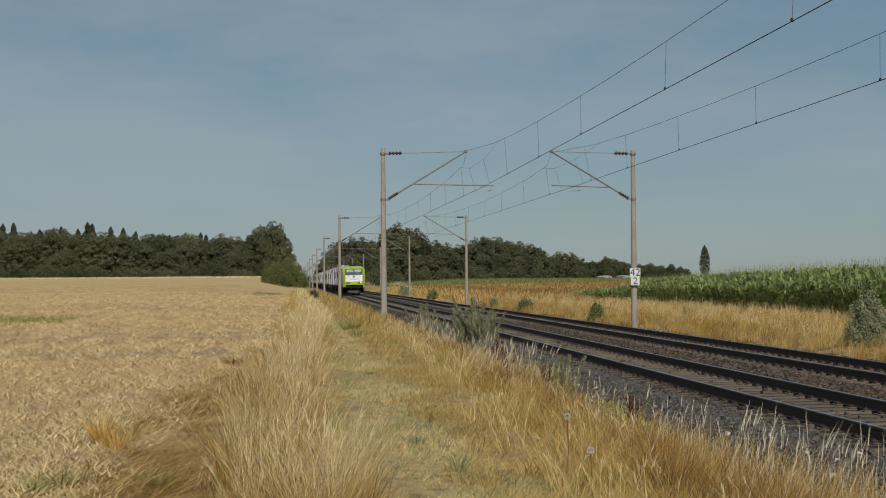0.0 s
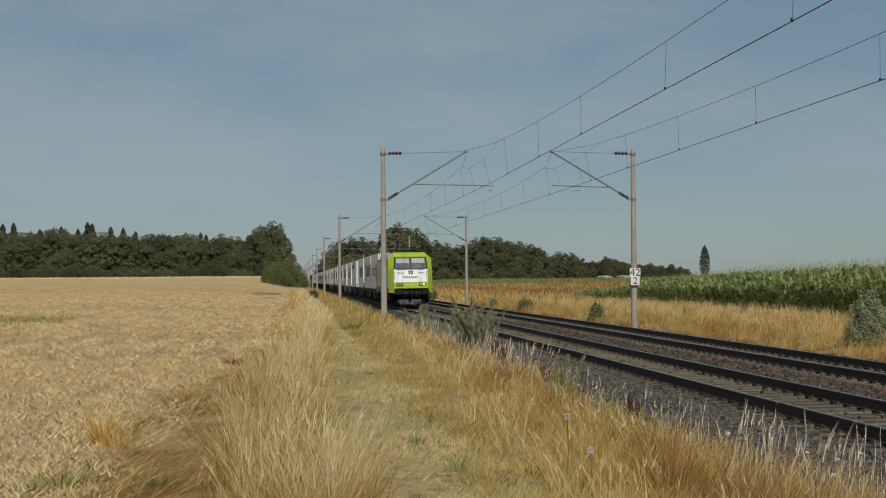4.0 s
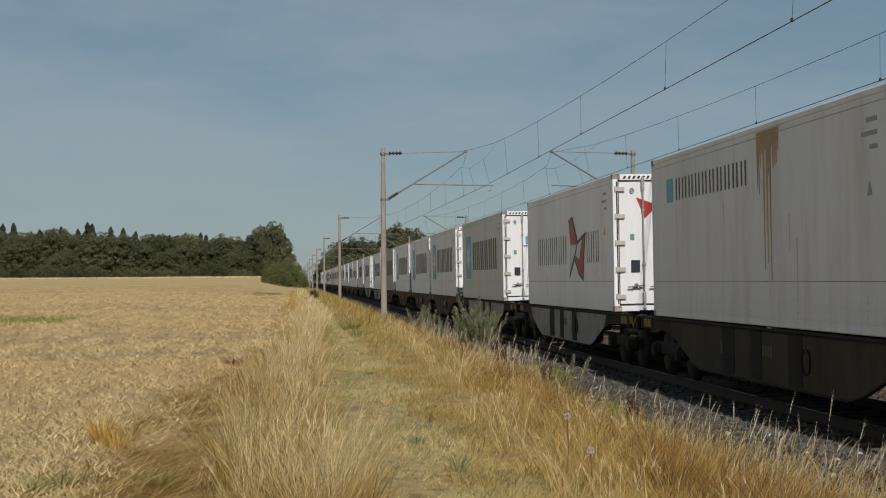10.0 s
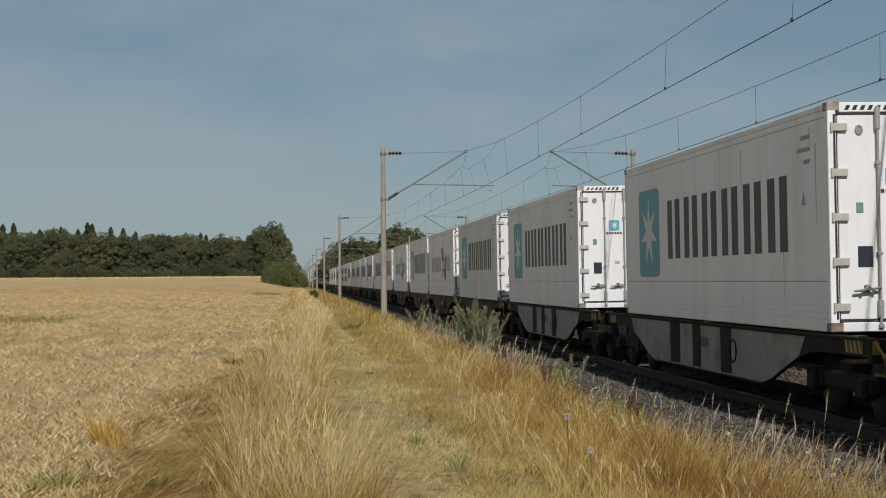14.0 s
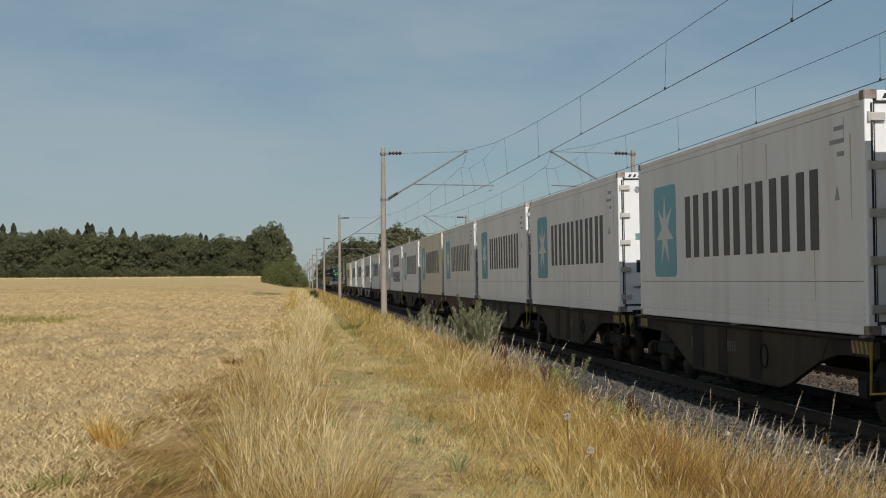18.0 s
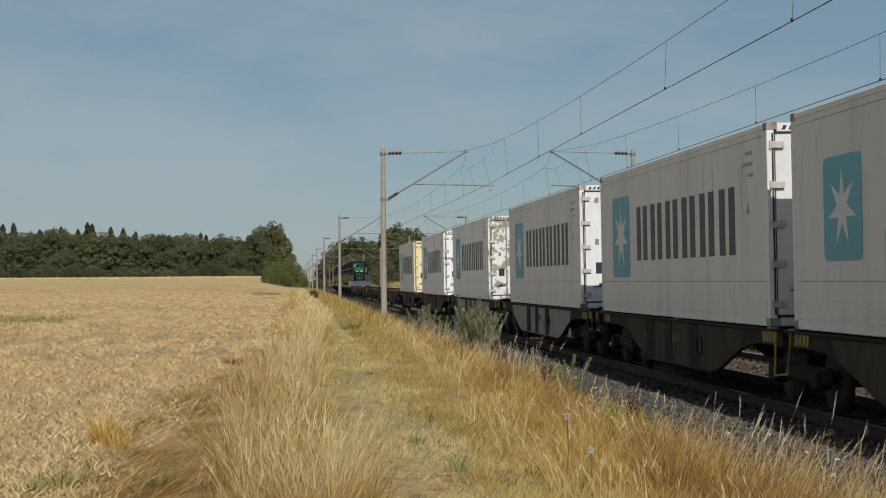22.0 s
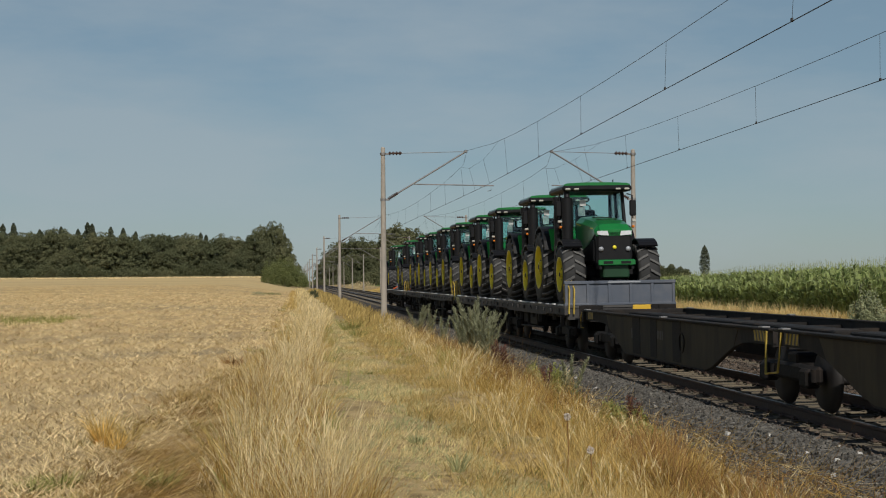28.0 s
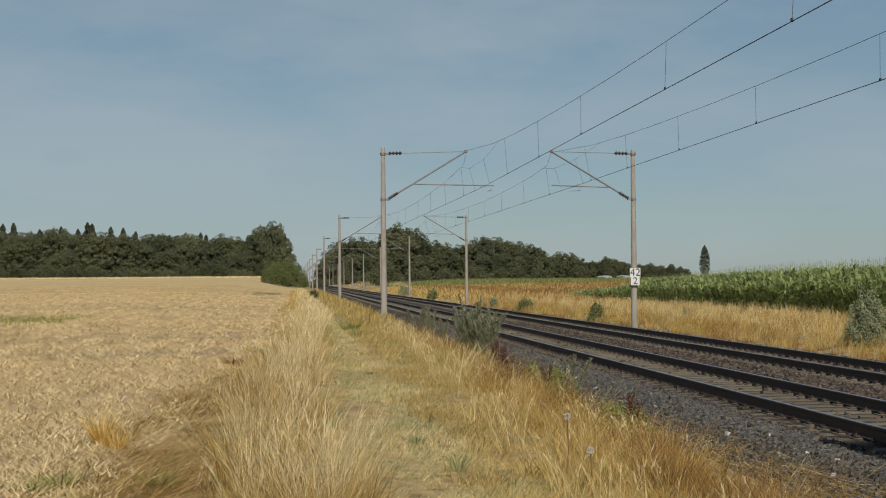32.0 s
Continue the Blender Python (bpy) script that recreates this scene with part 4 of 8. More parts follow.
def container_wagon(length, joint, paint, label, box_paint=None):
    """A skeletal wagon from -length/2 to +length/2; a joint in the middle makes it a three-bogie articulated one."""
    h = length / 2
    w = thing("container_wagon", label, "railway wagon", "wagons of the train")
    units = [(-h + 0.35, -0.12), (0.12, h - 0.35)] if joint else [(-h + 0.35, h - 0.35)]
    for a, b in units:
        la = 2.9 if a < -1 or not joint else 2.2
        lb = 2.9 if b > 1 or not joint else 2.2
        for sx in (-1, 1):
            arc = [(-1.1, 0.90), (-0.65, 0.87), (-0.2, 0.79), (0.4, 0.62), (1.05, 0.42), (1.5, 0.33)]
            pts = [(a, 1.12), (b, 1.12), (b, 0.9)] + [(b - lb - u, v) for u, v in arc] + [(a + la + u, v) for u, v in arc[::-1]] + [(a, 0.9)]
            x0, x1 = sorted((sx * 1.12, sx * 1.18))
            part("side_sill", Shape().prism(pts, 0, x0, x1), paint, w, "fish-bellied side sill")
            if box_paint:
                belly = [(a + la - 0.45, 1.07), (b - lb + 0.45, 1.07)] + [(b - lb - u, v + 0.012) for u, v in arc[2:]] + [(a + la + u, v + 0.012) for u, v in arc[:1:-1]]
                part("belly_plate", Shape().prism(belly, 0, *sorted((sx * 1.17, sx * 1.187))), box_paint, w, "faded belly plate of the sill")
            fl = Shape().box(*sorted((sx * 1.11, sx * 1.25)), a, b, 1.1, 1.135, 0.008)
            lowest = a + la + 1.5, b - lb - 1.5
            fl.box(*sorted((sx * 1.1, sx * 1.2)), *lowest, 0.322, 0.345)
            part("top_flange", fl, paint, w)
            for y in (a + 0.35, (a + b) / 2 - 0.6, b - 0.35):
                part("spigot", Shape().box(*sorted((sx * 1.14, sx * 1.26)), y - 0.1, y + 0.1, 1.133, 1.158, 0.006), GALV, w)
            mid_ = (a + b) / 2
            # raised plates for the recesses; beside belly plates near-black colour gives their shade
            for y, wd in ((mid_ - 1.55, 0.3), (mid_ + 0.25, 0.26), (mid_ + 1.75, 0.34)):
                part("recess_panel", Shape().box(*sorted((sx * 1.172, sx * 1.195)), y - wd, y + wd, 0.37, 1.09, 0.006), BOGIE if box_paint else paint, w, "raised plate standing in for a dark recess")
            part("brake_wheel", Shape().tube([(sx * 1.26, (a + b) / 2 - 2.2 + 0.17 * math.cos(u), 0.74 + 0.17 * math.sin(u)) for u in np.linspace(0, 6.283, 17)], 0.014, 6), BOGIE, w, "round hand-brake wheel")
            code = Shape()
            for i in range(7):
                code.box(*sorted((sx * 1.179, sx * 1.19)), (a + b) / 2 - 0.5 + i * 0.13, (a + b) / 2 - 0.42 + i * 0.13, 0.72, 0.88)
            tagged(part("number_marking", code, GREY_PLATE if paint is WAGON_BROWN else DATA, w, "faded bars of wagon number"), kind="stuff")
            for y0_, d_ in ((a + 0.3, 1), (b - 0.3, -1)):
                hz_ = part("hazard_panel", Shape().box(*sorted((sx * 1.178, sx * 1.186)), *sorted((y0_, y0_ + d_ * 0.62)), 0.93, 1.09), BLACK, w, "black panel of the hazard marking")
                stripes = Shape()
                for i in range(4):
                    q = y0_ + d_ * (0.04 + 0.15 * i)
                    stripes.prism([(q, 0.935), (q + d_ * 0.07, 0.935), (q + d_ * 0.13, 1.085), (q + d_ * 0.06, 1.085)], 0, *sorted((sx * 1.182, sx * 1.19)))
                part("hazard_stripes", stripes, DULL_YELLOW, hz_, "grimy yellow slanted stripes")
            part("data_panel", Shape().box(*sorted((sx * 1.18, sx * 1.188)), (a + b) / 2 + 1.4, (a + b) / 2 + 2.2, 0.66, 0.86), DATA, w, "faded data panel")
        mid = Shape().box(-0.22, 0.22, a + 0.2, b - 0.2, 0.72, 1.08, 0.02)
        for i in range(9):
            y = a + 0.25 + (b - a - 0.5) * i / 8
            mid.box(-1.13, 1.13, y - 0.06, y + 0.06, 0.86, 1.04)
        part("cross_frame", mid, paint, w)
    if joint:
        bogie(w, 0.0)
        for sx in (-1, 1):
            part("joint_rail", Shape().tube([(sx * 1.25, -0.5, 1.1), (sx * 1.3, -0.45, 0.55), (sx * 1.3, 0.1, 0.5), (sx * 1.27, 0.15, 1.1)], 0.02, 6), DULL_YELLOW, w, "yellow grab rail")
    for d in (-1, 1):
        bogie(w, d * (h - 1.95))
        part("end_beam", Shape().box(-1.25, 1.25, *sorted((d * (h - 0.36), d * (h - 0.2))), 0.85, 1.13, 0.02), paint, w)
        buffers(w, d * (h - 0.25), d, BOGIE)
        st = Shape()
        for i in range(3):
            st.box(-1.24 + i * 0.16, -1.16 + i * 0.16, *sorted((d * (h - 0.195), d * (h - 0.185))), 0.95, 1.1)
        part("hazard_mark", st, DULL_YELLOW, w, "yellow hazard stripes")
        part("shunter_handle", Shape().tube([(-1.22, d * (h - 0.15), 1.1), (-1.22, d * (h + 0.1), 0.95), (-1.22, d * (h + 0.1), 0.72), (-1.22, d * (h - 0.15), 0.72)], 0.018, 6), DULL_YELLOW, w)
    return w


D_ = "dark sooty container wagon on bogies"
B_ = "red-brown container wagon with fish-bellied sills"
P_ = "container wagon with pale grey side sills"
# containers carried by each wagon, and its look
GROUPS = [((0, 1), 0), ((2,), 0), ((3,), 0), ((4,), 2), ((5,), 2), ((6, 7), 1), ((8,), 1), ((9,), 1), ((10,), 2), ((11,), 2), ((12,), 0), ((13, 14), 1), ((15,), 1), ((16, 17), 0), ((18, 19), 0),
          ((20, 21), 1), ((22, 23), 0), ((24, 25), 0), ((26,), 2), ((27,), 2), ((28,), 3), ((29,), 3)]
EDGE = [s - 2 * L2 for s, k in LOAD]
WAGONS = []
for g, look_ in GROUPS:
    a = EDGE[g[0]] - 0.55 if g[0] == 0 else (LOAD[g[0] - 1][0] + EDGE[g[0]]) / 2
    b = LOAD[g[-1]][0] + 1.25 if g[-1] == 29 else (LOAD[g[-1]][0] + EDGE[g[-1] + 1]) / 2
    mid = (LOAD[g[0]][0] + EDGE[g[1]]) / 2 if len(g) > 1 else (a + b) / 2
    half = min(mid - a, b - mid)
    WAGONS.append((mid, 2 * half - 0.25, len(g) > 1, look_))
WAGONS += [(686.4, 29.4, True, 1), (716.4, 29.5, True, 0), (746.6, 29.7, True, 0)]
STYLES = [(WAGON_DARK, D_, WAGON_OLIVE), (WAGON_BROWN, B_, None), (WAGON_DARK, P_, WAGON_PALE), (WAGON_DARK, "sooty dark container wagon with faded brown side panels", WAGON_BROWN)]
wmade = {}
for mid, length, joint, style in WAGONS:
    key = (round(length, 1), joint, style)
    if key not in wmade:
        p_, lab, bx_ = STYLES[style]
        wmade[key] = container_wagon(length, joint, p_, ("articulated " if joint else "") + lab, bx_)
        ride(wmade[key], mid - 0.18)
    else:
        ride(copy_thing(wmade[key], pose(0, 0, 0)), mid - 0.18)


# ---- train: locomotive ----
LIME = surf("lime_green_paint", (0.36, 0.52, 0.015), (0.33, 0.48, 0.015), 0.35, 0, 3, bump=0.02, coat=0.3, dirt=(0.25, 0.30, 0.06), dirt_amount=0.3)
SILVER = surf("silver_grey_loco_paint", (0.47, 0.47, 0.48), (0.42, 0.42, 0.43), 0.4, 0.1, 3, bump=0.03, stretch=(1, 1, 0.2), dirt=(0.30, 0.28, 0.26), dirt_amount=0.45)
# the silver again, whitened for sun falling on the front, with real grime
FRONT_SUNLIT = surf("grimy_sunlit_front_paint", (0.86, 0.86, 0.84), (0.78, 0.78, 0.76), 0.4, 0, 3, bump=0.03, stretch=(1, 1, 0.15), dirt=(0.42, 0.39, 0.34), dirt_amount=0.5, dirt_scale=3)
SKIRT = surf("dark_grey_skirt_paint", (0.026, 0.025, 0.025), (0.018, 0.018, 0.018), 0.6, 0, 4, bump=0.1, dirt=(0.13, 0.10, 0.08), dirt_amount=0.5)
ROOF = surf("sooty_pale_roof", (0.50, 0.49, 0.47), (0.38, 0.36, 0.34), 0.6, 0, 4, bump=0.1, dirt=(0.16, 0.13, 0.11), dirt_amount=0.5)
LOCO_SKIRT = surf("grimy_grey_loco_skirt", (0.145, 0.135, 0.12), (0.10, 0.092, 0.08), 0.6, 0, 4, bump=0.1, stretch=(1, 1, 0.4), dirt=(0.09, 0.075, 0.06), dirt_amount=0.6)
SIDE_GLASS = surf("dark_side_glass", (0.012, 0.014, 0.015), (0.009, 0.01, 0.011), 0.3, 0, 2, bump=0, spec=0.15)
PLOUGH = surf("scuffed_plough_steel", (0.075, 0.072, 0.07), (0.04, 0.038, 0.036), 0.7, 0.1, 5, bump=0.2)
CAB_GLASS = surf("dark_windscreen", (0.14, 0.165, 0.165), (0.08, 0.10, 0.105), 0.08, 0, 2, bump=0, coat=1.0)
BLIND = surf("pale_sun_blind", (0.35, 0.36, 0.33), None, 0.5, 0, 4, bump=0)
PALE_LIME = surf("pale_lime_marking", (0.6, 0.68, 0.4), None, 0.5, 0, 5, bump=0)
LAMP_ON = glow("lit_headlamp", (1.0, 0.72, 0.35), 0.9)
LAMP_OFF = surf("clear_lamp", (0.6, 0.58, 0.52), (0.4, 0.38, 0.32), 0.25, 0.2, 4, bump=0)


def quad(*pts, thick=0.03):
    """A plate through four or more points in one plane, given thickness inwards."""
    p = [Vector(q) for q in pts]
    nrm = (p[1] - p[0]).cross(p[2] - p[0]).normalized() * thick
    n = len(p)
    return Shape().add(p + [q - nrm for q in p], [tuple(range(n)), tuple(range(2 * n - 1, n - 1, -1))] + [(i, n + i, n + (i + 1) % n, (i + 1) % n) for i in range(n)])


def locomotive():
    """Length over buffers 18.9 m; the leading cab at -y."""
    lo = thing("electric_locomotive", "silver-grey and lime-green four-axle electric locomotive with raised pantograph", "locomotive")
    W, SK, EAVE = 1.49, 0.98, 3.33
    for sx in (-1, 1):
        part("side_panel", Shape().prism([(-7.9, 1.36), (7.9, 1.36), (7.9, 2.6), (7.5, EAVE), (-7.5, EAVE), (-7.9, 2.6)], 0, *sorted((sx * (W - 0.05), sx * W))), SILVER, lo)
        part("side_skirt", Shape().box(*sorted((sx * (W - 0.05), sx * (W - 0.012))), -7.9, 7.9, SK + 0.02, 1.358), LOCO_SKIRT, lo, "grimy grey skirt")
        part("roof_slope", quad((sx * W, -7.3, EAVE), (sx * W, 7.3, EAVE), (sx * 1.0, 7.3, 3.74), (sx * 1.0, -7.3, 3.74)), ROOF, lo)
        gr = Shape()
        for i in range(16):
            y = -6.5 + i * 0.8
            gr.box(*sorted((sx * (W - 0.12), sx * (W + 0.025))), y, y + 0.77, EAVE - 0.02, EAVE + 0.045)
        part("eave_grille", gr, SKIRT, lo)
        part("lettering", bars(Shape(), 2.4, -2.05, 1.98, 2.52, 8, sx * (W + 0.0), 0.27), LETTER, lo, "dark bars of operator lettering")
        dots = Shape()
        for dy, dz, dr in ((2.75, 2.28, 0.09), (2.62, 2.52, 0.07), (2.72, 2.72, 0.1), (2.5, 2.85, 0.06), (2.8, 2.0, 0.06), (2.58, 1.82, 0.08)):
            dots.prism([(dy + dr * math.cos(a), dz + dr * math.sin(a)) for a in np.linspace(0, 5.76, 12)], 0, *sorted((sx * (W - 0.01), sx * (W + 0.003))))
        part("dot_mark", dots, LIME, lo, "lime green dots beside the lettering")
        part("fleet_number", bars(Shape(), -0.2, -3.4, 1.1, 1.19, 12, sx * (W - 0.012), 0.2), GREY_PLATE, lo, "grey bars of fleet number")
        for d in (-1, 1):
            y = d * 6.75
            part("cab_door", Shape().box(*sorted((sx * (W - 0.01), sx * (W + 0.006))), y - 0.33 - d * 0.3, y + 0.33 - d * 0.3, 1.38, 3.15, 0.01), SILVER, lo)
            part("cab_window", Shape().prism(rounded(d * 7.14 - 0.22, d * 7.14 + 0.22, 2.62, 3.24, 0.07), 0, *sorted((sx * (W + 0.0), sx * (W + 0.014)))), SIDE_GLASS, lo, "dark cab side window")
            part("hand_rail", Shape().tube([(sx * (W + 0.05), y - d * 0.42, 1.3), (sx * (W + 0.05), y - d * 0.42, 2.6)], 0.016, 6), GALV, lo)
            part("number_plate", Shape().box(*sorted((sx * (W - 0.02), sx * (W - 0.006))), d * 4.6 - 0.5, d * 4.6 + 0.5, 1.12, 1.28), BLIND, lo, "pale plate on the skirt")
            part("cab_step", Shape().box(*sorted((sx * (W - 0.25), sx * (W + 0.02))), y - 0.25, y + 0.25, 0.5, 0.55).box(*sorted((sx * (W - 0.06), sx * (W - 0.02))), y - 0.25, y + 0.25, 0.5, 1.0), SKIRT, lo)
    part("roof_deck", Shape().box(-1.0, 1.0, -7.25, 7.25, 3.70, 3.76, 0.01), ROOF, lo)
    hatch = Shape()
    for i in range(5):
        hatch.box(-0.85, 0.85, -4.4 + i * 1.85, -2.75 + i * 1.85, 3.75, 3.83, 0.03)
    part("roof_hatch", hatch, ROOF, lo)
    for d in (-1, 1):
        f = lambda x, y, z: (x, d * y, z)
        half_lo, half_hi = 1.17, 1.09
        yl, ym, yt = 8.52, 8.42, 7.92          # front plane at skirt, sill and windscreen top
        for sx in (-1, 1):
            fl, fn = (LIME, "lime green cab flank") if d < 0 else (SILVER, "silver-grey cab flank")
            part("cab_flank", quad(f(sx * W, 7.9, SK), f(sx * half_lo, yl, SK), f(sx * half_lo, ym, 2.6), f(sx * W, 7.9, 2.6)), fl, lo, fn)
            part("cab_corner", Shape().add([f(sx * W, 7.9, 2.6), f(sx * half_lo, ym, 2.6), f(sx * half_hi, yt, 3.46), f(sx * W, 7.5, EAVE), f(sx * 1.1, 7.66, 3.67), f(sx * 1.02, 7.3, 3.74), f(sx * W, 7.3, EAVE)],
                                           [(0, 1, 2, 3), (3, 2, 4), (3, 4, 5, 6)]), LIME, lo, "lime green cab corner")
            part("pillar_strip", quad(f(sx * W, 7.9, 2.6), f(sx * W, 7.9, 1.38), f(sx * (W + 0.004), 7.62, 2.45), f(sx * (W + 0.004), 7.2, EAVE), f(sx * W, 7.5, EAVE), thick=0.004), fl, lo)
            part("windscreen", quad(f(sx * 0.03, ym + 0.005, 2.63), f(sx * 1.06, ym + 0.005, 2.63), f(sx * 1.02, yt + 0.03, 3.41), f(sx * 0.03, yt + 0.03, 3.41)), CAB_GLASS, lo, "dark windscreen pane")
            part("sun_blind", quad(f(sx * 0.09, 8.225, 3.01), f(sx * 0.98, 8.225, 3.01), f(sx * 0.96, 8.022, 3.33), f(sx * 0.09, 8.022, 3.33), thick=0.01), BLIND, lo, "pale sun blind")
            part("wiper", Shape().tube([f(sx * 0.9, ym + 0.06, 2.95), f(sx * 0.78, ym + 0.08, 2.66), f(sx * 0.62, ym + 0.1, 2.55)], 0.014, 6), BLACK, lo)
            part("front_hand_rail", Shape().tube([f(sx * 1.1, yl + 0.02, 1.85), f(sx * 1.1, yl + 0.07, 1.9), f(sx * 1.09, ym + 0.07, 2.4), f(sx * 1.09, ym + 0.02, 2.45)], 0.014, 6), SKIRT, lo)
            part("flank_seam", Shape().box(*sorted((sx * (W - 0.002), sx * (W + 0.003))), *sorted((d * 7.885, d * 7.9)), 1.0, 2.55), SKIRT, lo)
            part("cab_rail", Shape().tube([f(sx * 0.9, ym + 0.03, 2.42), f(sx * 0.88, ym + 0.1, 2.36), f(sx * 0.5, ym + 0.1, 2.36), f(sx * 0.48, ym + 0.03, 2.42)], 0.014, 6), GALV, lo)
            box = part("headlamp_unit", Shape().box(*sorted((sx * 0.55, sx * 1.0)), *sorted((d * (yl - 0.06), d * (yl + 0.02))), 1.42, 1.66, 0.02), BLACK, lo, "black headlamp housing")
            for x, on in ((0.67, sx > 0), (0.87, True)):
                part("lens", Shape().lathe([(d * (yl + 0.012), 0.075), (d * (yl + 0.035), 0.085)], (sx * x, 0, 1.54), 1, 14), LAMP_ON if x > 0.8 and sx > 0 else LAMP_OFF, box)
            part("buffer", Shape().tube([f(sx * 0.9, 8.0, 1.06), f(sx * 0.9, 9.12, 1.06)], 0.15, 12).box(sx * 0.9 - 0.27, sx * 0.9 + 0.27, *sorted((d * 9.12, d * 9.2)), 0.86, 1.24, 0.05), BOGIE, lo)
        part("front_panel", quad(f(-half_lo + 0.02, yl, 1.71), f(half_lo - 0.02, yl, 1.71), f(half_lo - 0.02, ym, 2.6), f(-half_lo + 0.02, ym, 2.6)), FRONT_SUNLIT, lo, "grimy front panel in silver lightened for the sun")
        part("front_band", quad(f(-half_lo + 0.01, yl + 0.005, 1.29), f(half_lo - 0.01, yl + 0.005, 1.29), f(half_lo - 0.01, yl + 0.005, 1.705), f(-half_lo + 0.01, yl + 0.005, 1.705)), LIME, lo, "lime green band")
        part("brow", quad(f(-half_hi, yt, 3.44), f(half_hi, yt, 3.44), f(1.1, 7.66, 3.67), f(-1.1, 7.66, 3.67)), LIME, lo, "lime green brow")
        part("cab_roof", quad(f(-1.1, 7.66, 3.67), f(1.1, 7.66, 3.67), f(1.02, 7.25, 3.77), f(-1.02, 7.25, 3.77), thick=0.1), LIME, lo)
        part("window_surround", Shape().tube([f(-1.0, ym + 0.005, 2.6), f(1.0, ym + 0.005, 2.6)], 0.03, 6).tube([f(-1.0, yt + 0.02, 3.42), f(1.0, yt + 0.02, 3.42)], 0.03, 6).tube([f(0, ym + 0.01, 2.6), f(0, yt + 0.02, 3.42)], 0.035, 6).tube([f(-1.08, ym + 0.005, 2.6), f(-1.04, yt + 0.02, 3.42)], 0.025, 6).tube([f(1.08, ym + 0.005, 2.6), f(1.04, yt + 0.02, 3.42)], 0.025, 6), LIME if d > 0 else SKIRT, lo)
        part("top_lamp", Shape().box(-0.16, 0.16, *sorted((d * (ym - 0.1), d * (ym + 0.05))), 2.22, 2.5, 0.03), SKIRT, lo)
        part("top_lens", Shape().tube([(0, d * (ym + 0.03), 2.36), (0, d * (ym + 0.065), 2.36)], 0.1, 16), LAMP_OFF, lo, "round clear top headlamp")
        t = Shape()
        for i in range(8):
            t.box(-0.5 + i * 0.13, -0.44 + i * 0.13, *sorted((d * (yl - 0.05), d * (yl + 0.008))), 2.0, 2.11)
        part("lettering", t, LETTER, lo, "dark bars of operator lettering")
        t = Shape()
        for i in range(8):
            t.box(-0.38 + i * 0.1, -0.335 + i * 0.1, *sorted((d * (yl), d * (yl + 0.01))), 1.49, 1.59)
        part("fleet_number", t, PALE_LIME, lo, "pale bars of fleet number")
        part("front_beam", Shape().box(-1.12, 1.12, *sorted((d * 8.0, d * 8.35)), 0.84, 1.3, 0.03), BOGIE, lo)
        part("snow_plough", quad(f(-0.95, 8.15, 0.2), f(0.95, 8.15, 0.2), f(0.95, 8.05, 0.52), f(-0.95, 8.05, 0.52)), PLOUGH, lo)
        part("coupling", Shape().tube([f(0, 8.4, 1.02), f(0, 8.85, 0.98), f(0, 8.9, 0.6)], 0.05, 8).box(-0.1, 0.1, *sorted((d * 8.3, d * 8.75)), 0.9, 1.1, 0.02), BOGIE, lo)
        hs = Shape()
        for x in (-0.5, -0.32, 0.34, 0.52):
            hs.tube([f(x, 8.5, 1.1), f(x + 0.03, 8.68, 0.85), f(x + 0.01, 8.66, 0.62), f(x - 0.05, 8.55, 0.78)], 0.024, 6)
        part("brake_hose", hs, BLACK, lo)
        bogie(lo, d * 5.2)
        b2 = Shape()
        for sx in (-1, 1):
            b2.box(*sorted((sx * 1.1, sx * 1.28)), d * 5.2 - 2.2, d * 5.2 + 2.2, 0.5, 0.82, 0.05)
            for yy in (-1.3, 1.3):
                b2.tube([(sx * 1.2, d * 5.2 + yy, 0.3), (sx * 1.2, d * 5.2 + yy, 0.9)], 0.16, 10)
        part("bogie_frame", b2, BOGIE, lo)
    part("transformer_box", Shape().box(-1.3, 1.3, -2.6, 2.6, 0.3, 1.0, 0.06), BOGIE, lo)
    for sx in (-1, 1):
        seam = Shape()
        for i in range(9):
            y = -7.0 + i * 1.75
            seam.add([(sx * (W + 0.004), y, EAVE + 0.03), (sx * (W + 0.004), y + 0.04, EAVE + 0.03), (sx * 1.004, y + 0.04, 3.755), (sx * 1.004, y, 3.755), (sx * (W - 0.03), y, EAVE), (sx * (W - 0.03), y + 0.04, EAVE), (sx * 0.98, y + 0.04, 3.73), (sx * 0.98, y, 3.73)],
                     [(0, 1, 2, 3), (4, 7, 6, 5), (0, 4, 5, 1), (3, 2, 6, 7), (0, 3, 7, 4), (1, 5, 6, 2)])
        part("roof_seam", seam, SKIRT, lo)
    part("horn", Shape().lathe([(-7.0, 0.02), (-7.1, 0.08), (-7.2, 0.1)], (0.62, 0, 3.86), 1, 12).tube([(0.62, -7.05, 3.74), (0.62, -7.05, 3.86)], 0.025, 6), BLACK, lo)
    part("roof_cable", Shape().tube([(0.62, -7.0, 3.8), (0.8, -6.6, 3.82), (0.9, -5.8, 3.8)], 0.018, 6), BLACK, lo)
    # roof gear: two folded pantographs in front, the raised one behind
    for y, up in ((-5.0, False), (4.9, True)):
        g = part("pantograph", Shape().box(-0.55, 0.55, y - 0.7, y - 0.62, 3.9, 3.97).box(-0.55, 0.55, y + 0.62, y + 0.7, 3.9, 3.97).box(-0.5, -0.44, y - 0.7, y + 0.7, 3.9, 3.96).box(0.44, 0.5, y - 0.7, y + 0.7, 3.9, 3.96), SKIRT, lo, "raised pantograph" if up else "folded pantograph")
